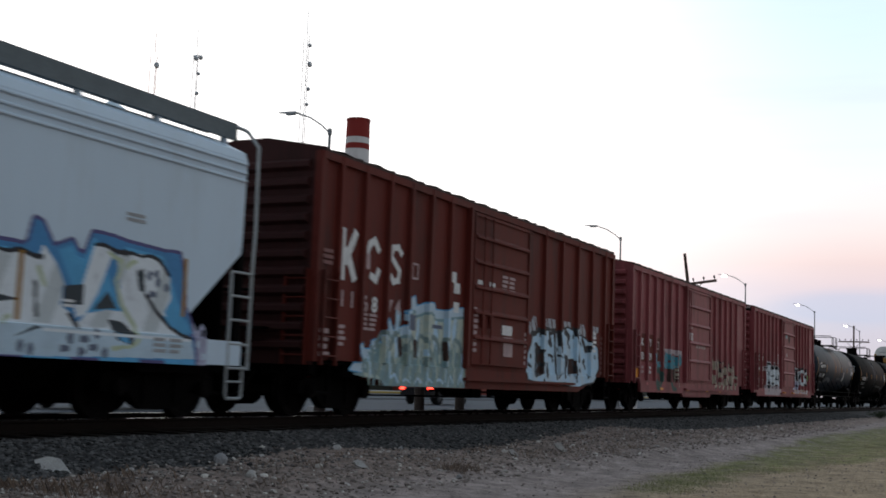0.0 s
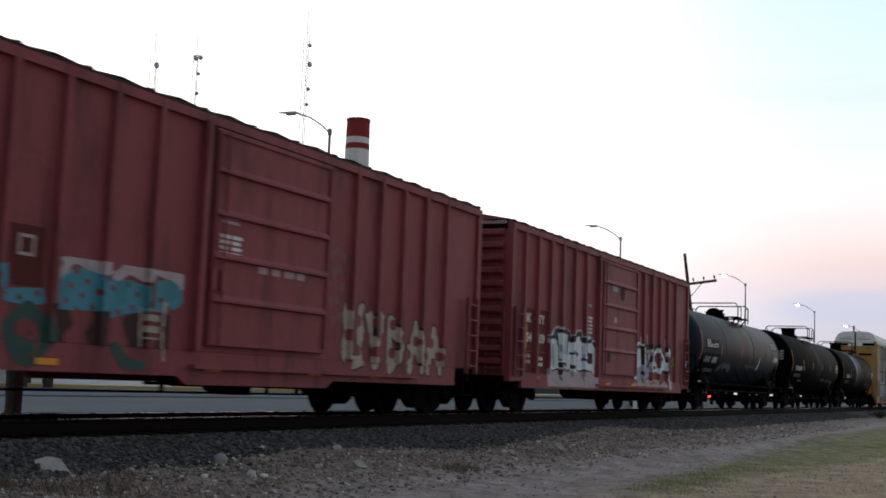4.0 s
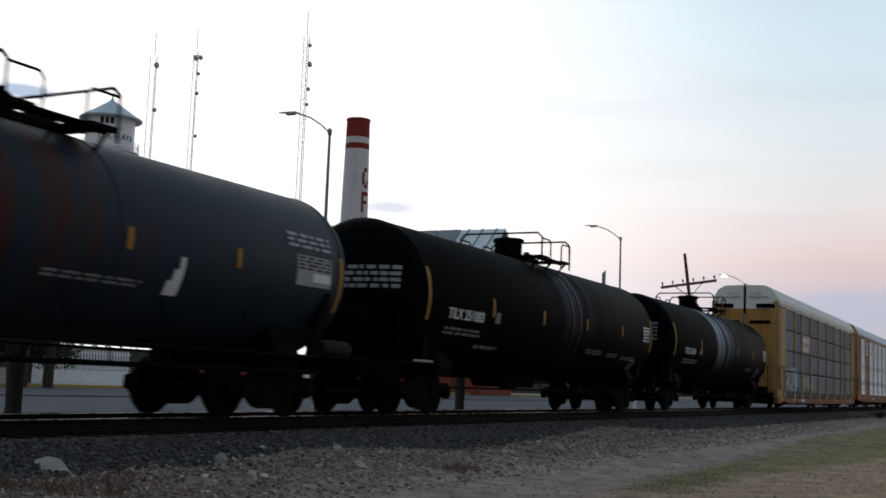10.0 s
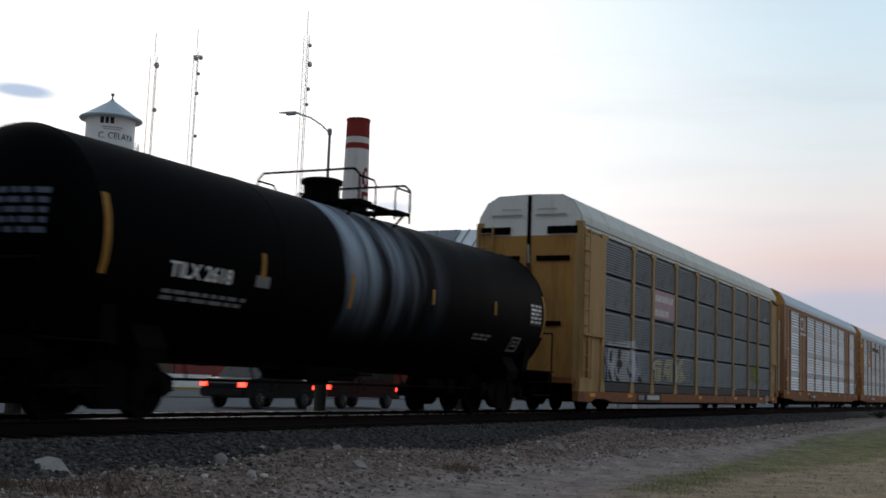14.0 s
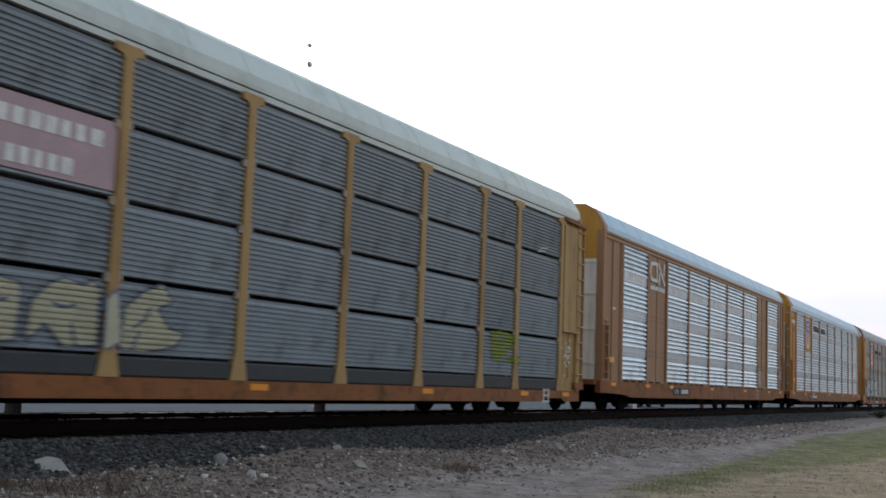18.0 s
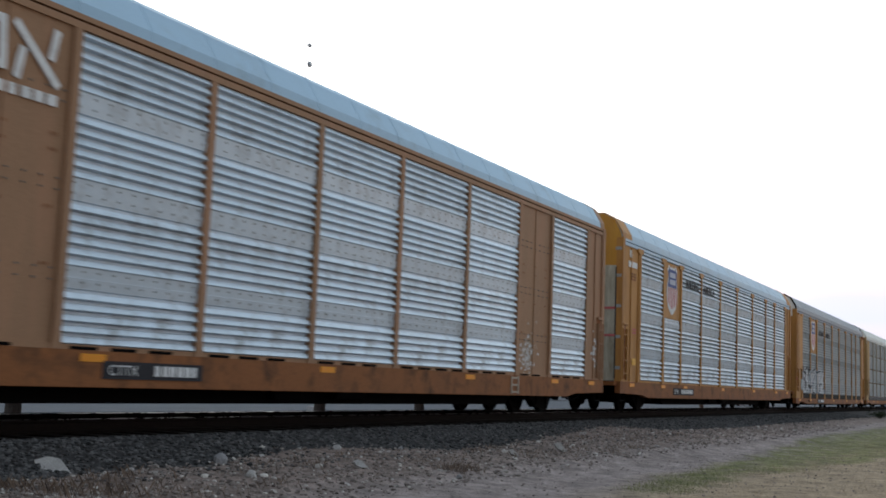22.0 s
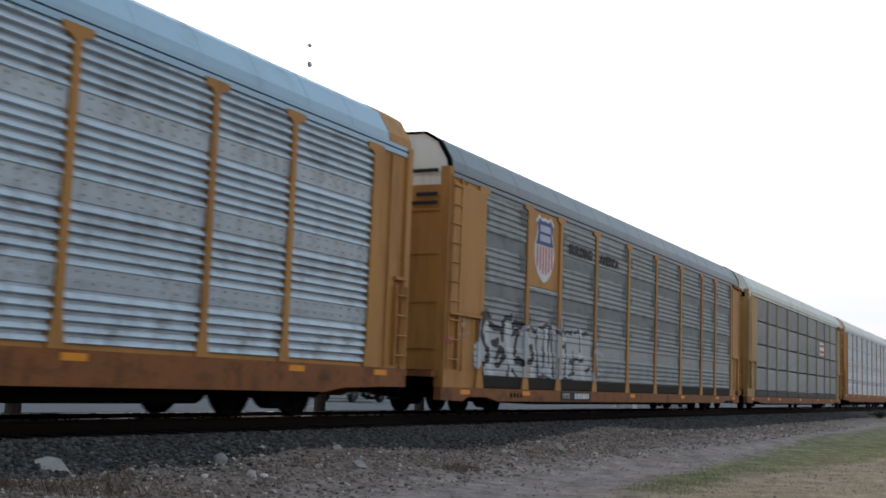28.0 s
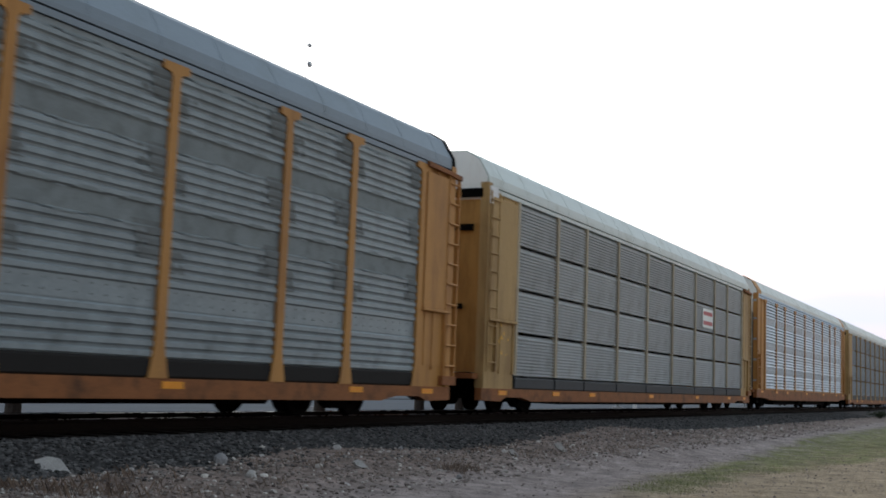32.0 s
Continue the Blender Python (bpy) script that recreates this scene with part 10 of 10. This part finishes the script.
def vehicle(name, label, paint, kind, y, x0, v, tail=False, head=False):
    """Built nose towards +x."""
    c = thing(name, pose(x0, y, ROAD, 0, 0, 0 if v > 0 else 180), label, "car")
    if kind == "pickup":
        body = [(-2.6, 0.42), (-2.62, 0.95), (-0.6, 0.98), (-0.55, 1.0), (-0.35, 1.66), (0.75, 1.68), (1.25, 1.06), (2.35, 0.98), (2.55, 0.80), (2.58, 0.42)]
        glass = [(-0.45, 1.06), (-0.27, 1.58), (0.68, 1.60), (1.08, 1.08)]
    else:
        body = [(-2.1, 0.36), (-2.14, 0.80), (-1.95, 0.95), (-1.35, 1.0), (-0.85, 1.40), (0.35, 1.43), (1.05, 1.0), (1.85, 0.86), (2.1, 0.66), (2.12, 0.36)]
        glass = [(-1.2, 1.02), (-0.80, 1.34), (0.30, 1.37), (0.85, 1.02)]
    b = part("body", Shape().alongy(body, -0.84, 0.84), paint, c)
    g = part("window", Shape().alongy(glass, -0.855, 0.855), M["carglass"], c)
    xr, xf = body[1][0], body[-1][0]
    part("bumper", Shape().rbox(xr - 0.08, xr + 0.1, -0.82, 0.82, 0.42, 0.62, 0.03), M["chrome"] if kind == "pickup" else paint, c)
    part("bumper", Shape().rbox(xf - 0.1, xf + 0.06, -0.82, 0.82, 0.38, 0.58, 0.03), paint, c)
    for sg in (-1, 1):
        part("tail_light", Shape().box(xr - 0.03, xr + 0.08, sg * 0.75 - 0.12, sg * 0.75 + 0.12, 0.70, 0.90), M["tail"] if tail else M["shieldred"], c)
        part("side_light", Shape().box(xf - 0.32, xf - 0.05, sg * 0.80 - 0.06, sg * 0.80 + 0.06, 0.66, 0.80), M["tail"] if tail == 2 else M["head"] if head else M["carglass"], c)
        part("head_light", Shape().box(xf - 0.12, xf + 0.02, sg * 0.62 - 0.14, sg * 0.62 + 0.14, 0.62, 0.78), M["head"] if head else M["carglass"], c)
    wheels = []
    for x in ((-1.62, 1.62) if kind == "pickup" else (-1.28, 1.32)):
        for sg in (-1, 1):
            w = part("wheel", Shape().lathe([(-0.1, 0.2), (-0.11, 0.30), (-0.07, 0.33), (0.07, 0.33), (0.11, 0.30), (0.1, 0.2)], 20, "y"), M["rubber"], c, "", True)
            w.location = (x, sg * 0.76, 0.33)
            r = Shape().lathe([(-0.112, 0.06), (-0.112, 0.19), (0.112, 0.19), (0.112, 0.06)], 16, "y")
            for k in range(5):
                a = k * 1.2566
                r.rod((0, -0.115, 0), (0.18 * math.cos(a), -0.115, 0.18 * math.sin(a)), 0.03, 5).rod((0, 0.115, 0), (0.18 * math.cos(a), 0.115, 0.18 * math.sin(a)), 0.03, 5)
            part("rim", r, M["chrome"], w)
            wheels.append((w, x, sg * 0.76))
    VEHICLES.append((c, x0, y, v, wheels))


vehicle("car", "dark car with lit red tail lights", M["carblack"], "car", 26.2, 51.1, 15.0, tail=True)
vehicle("car", "dark green car on the avenue", M["cargreen"], "car", 23.0, 24.5, 12.3)
vehicle("pickup_truck", "dark red pickup truck with lit lamps", M["carred"], "pickup", 23.0, 22.25 - 9.5 * 12.4, 9.5, tail=2)
vehicle("car", "dark car with lit lamps following the pickup", M["carblack"], "car", 23.0, 20.6 - 9.5 * 12.8, 9.5, tail=2)
vehicle("car", "dark car on the avenue", M["carblack"], "car", 23.0, 26.3 - 11.3 * 23.0, 11.3)
vehicle("car", "grey car with lit headlights", M["cargrey"], "car", 29.5, 48.6 + 15.5 * 28.0, -15.5, head=True)


def marker_post(x, y):
    p = thing("marker_post", pose(x, y, -0.5), "short white-painted marker post", "post")
    part("shaft", Shape().rbox(-0.09, 0.09, -0.09, 0.09, -0.2, 0.95, 0.02), M["whitewash"], p)
    part("cap", Shape().box(-0.11, 0.11, -0.11, 0.11, 0.95, 1.0), M["concrete"], p)


marker_post(65.0, 20.4)


# ---- rocks, rubble, grass ----
def rock(x, y, z, w, h, seed, material, label, flat=1.0):
    rnd = random.Random(seed)
    bm = bmesh.new()
    bmesh.ops.create_icosphere(bm, subdivisions=2, radius=0.5)
    ax = [Vector((rnd.uniform(-1, 1), rnd.uniform(-1, 1), rnd.uniform(-1, 1))).normalized() for _ in range(9)]
    cut = [rnd.uniform(0.24, 0.42) for _ in ax]
    for v in bm.verts:
        for a, d in zip(ax, cut):
            k = v.co.dot(a)
            if k > d:
                v.co -= a * (k - d)
        v.co = Vector((v.co.x * w * 1.25, v.co.y * w * 1.0, v.co.z * h * 1.4))
    me = bpy.data.meshes.new("rock")
    bm.to_mesh(me)
    bm.free()
    me.materials.append(material)
    ob = tagged(new("rock", me), label, "rock", "rubble beside the track")
    ob.matrix_world = pose(x, y, z + h * 0.22, rnd.uniform(-25, 25) * flat, rnd.uniform(-10, 10), rnd.uniform(0, 360))


def slab(x, y, z, size, lean, label):
    """A broken flat piece of concrete, tipped up against the stones."""
    pts = [(-0.50, 0.30), (-0.28, 0.42), (-0.02, 0.36), (0.22, 0.06), (0.50, -0.28), (0.28, -0.40), (0.02, -0.18), (-0.30, -0.02)]
    s = Shape().alongy([(a * size, b * size) for a, b in pts], -0.03, 0.035)
    ob = tagged(part("concrete_slab", s, M["slab"]), label, "rubble", "rubble beside the track")
    ob.matrix_world = pose(x, y, z, -lean, 0, -63)


slab(9.0, 9.0, -0.42, 0.56, 55, "broken pale concrete slab lying on the ballast")
slab(12.95, 7.68, -0.45, 0.22, 45, "broken pale concrete slab lying on the dirt")
slab(17.45, 7.5, -0.44, 0.17, 25, "small pale broken slab on the dirt")
slab(19.5, 7.47, -0.42, 0.24, 20, "small pale broken slab on the dirt")
for k, (x, y, z, w, h, m) in enumerate(((11.4, 8.75, -0.43, 0.20, 0.17, "darkrock"), (10.7, 7.78, -0.50, 0.14, 0.13, "slab"), (9.8, 8.72, -0.44, 0.10, 0.07, "slab"), (8.0, 7.8, -0.50, 0.14, 0.07, "slab"),
                                        (14.6, 9.1, -0.38, 0.14, 0.10, "slab"), (11.3, 6.9, -0.55, 0.10, 0.07, "slab"), (16.0, 8.8, -0.43, 0.12, 0.13, "darkrock"), (15.3, 7.8, -0.50, 0.14, 0.10, "slab"),
                                        (13.6, 6.6, -0.56, 0.09, 0.06, "darkrock"), (12.5, 8.95, -0.41, 0.10, 0.08, "slab"), (15.4, 8.78, -0.44, 0.08, 0.10, "slab"), (23.9, 7.0, -0.54, 0.13, 0.11, "slab"))):
    rock(x, y, z, w, h, 200 + k, M[m], "pale broken stone on the dirt" if m == "slab" else "grey angular stone on the dirt")


def blades(name, count, xr, yr, size, material, label, clump=0.25, seed=3, strip=False):
    rnd = random.Random(seed)
    s = Shape()
    while len(s.f) < count:
        x, y = xr[0] + (xr[1] - xr[0]) * rnd.random() ** 1.5, rnd.uniform(*yr)
        if xr[1] - xr[0] > 5 and noise.noise(Vector((x * 0.35, y * 0.8, 4.0))) < -0.05:
            continue
        if strip:   # the green strip widens down the line
            low, high = np.interp(x, (19, 29), (4.05, 2.6)), np.interp(x, (15, 33), (4.75, 5.85))
            y = low + (high - low) * (y - yr[0]) / (yr[1] - yr[0])
        for k in range(8):
            a, b = x + rnd.gauss(0, clump), y + rnd.gauss(0, clump * 0.6)
            z = ground_z(a, b) - 0.01
            h, t = rnd.uniform(*size), rnd.uniform(0, 6.28)
            dx, dy, w = math.cos(t) * h * 0.6, math.sin(t) * h * 0.6, rnd.uniform(0.004, 0.008)
            s.add([(a - w, b, z), (a + w, b, z), (a + dx * 0.5, b + dy * 0.5, z + h * 0.7), (a + dx, b + dy, z + h)], [(0, 1, 2), (0, 2, 3)])
    me = bpy.data.meshes.new(name)
    me.from_pydata(s.v, [], s.f)
    me.materials.append(material)
    tagged(new(name, me), label, "grass", kind="stuff")


def bush(x, y, w, h, seed):
    """A low dark roadside bush: stems and many small leaves."""
    rnd = random.Random(seed)
    ob = thing("low_bush", pose(x, y, ground_z(x, y)), "low dark green bush by the ballast", "bush")
    st = Shape()
    lf = Shape()
    for k in range(26):
        a, r = rnd.uniform(0, 6.28), rnd.random() ** 0.5 * w
        tip = Vector((r * math.cos(a), r * math.sin(a) * 0.7, h * rnd.uniform(0.5, 1.0) * (1 - 0.4 * (r / w) ** 2)))
        st.rod((tip.x * 0.3, tip.y * 0.3, 0), tip, 0.012, 4, 0.004)
        for q in range(22):
            p = tip * rnd.uniform(0.45, 1.05) + Vector((rnd.gauss(0, 0.07), rnd.gauss(0, 0.07), rnd.gauss(0, 0.05)))
            u = Vector((rnd.gauss(0, 1), rnd.gauss(0, 1), rnd.gauss(0, 1))).normalized() * 0.05
            v = u.orthogonal().normalized() * 0.02
            lf.add([p - u, p + v, p + u, p - v], [(0, 1, 2, 3)])
    part("stem", st, M["bark"], ob)
    part("foliage", lf, M["leaf"], ob)


bush(72.5, 8.0, 0.9, 0.5, 4)
blades("grass_strip", 20000, (15.0, 80), (4.0, 4.95), (0.015, 0.05), M["blade"], "short sparse green grass along the path", strip=True)
blades("dry_grass", 9000, (9, 50), (1.0, 4.1), (0.02, 0.06), M["straw"], "dry straw-coloured stubble", seed=5)
blades("dry_stalks", 2600, (7.5, 30), (6.9, 8.7), (0.04, 0.11), M["brown"], "dry brown stalks in the rubble by the ballast", clump=0.18, seed=8)
blades("dry_brush", 700, (7.6, 9.4), (7.4, 8.3), (0.05, 0.15), M["brown"], "matted brown brush at the foot of the ballast", clump=0.12, seed=21)
blades("dry_tuft", 500, (13.9, 14.6), (6.75, 7.05), (0.04, 0.11), M["brown"], "brown tuft of dead grass on the dirt bank", clump=0.10, seed=22)


# ---- movement ----
def motions():
    for ob, s in CARS:
        walk(ob, [(t, pose(s - rolled(t), YC, 0)) for t in np.arange(0, 32.01, 2.0)])
    steps = [k * 0.1 for k in range(321)]
    turn = [-math.degrees(rolled(t) / WHEEL_R) for t in steps]
    for w, x in WHEELSETS:
        walk(w, [(t, pose(x, 0, WHEEL_R, 0, a, 0)) for t, a in zip(steps, turn)])
    for c, x0, y, v, wheels in VEHICLES:
        turned = 0 if v > 0 else 180
        walk(c, [(0.0, pose(x0, y, ROAD, 0, 0, turned)), (32.0, pose(x0 + v * 32.0, y, ROAD, 0, 0, turned))])
        for w, x, wy in wheels:
            walk(w, [(k / 30, pose(x, wy, 0.33, 0, math.degrees(abs(v) * k / 30 / 0.33), 0)) for k in range(961)])


motions()
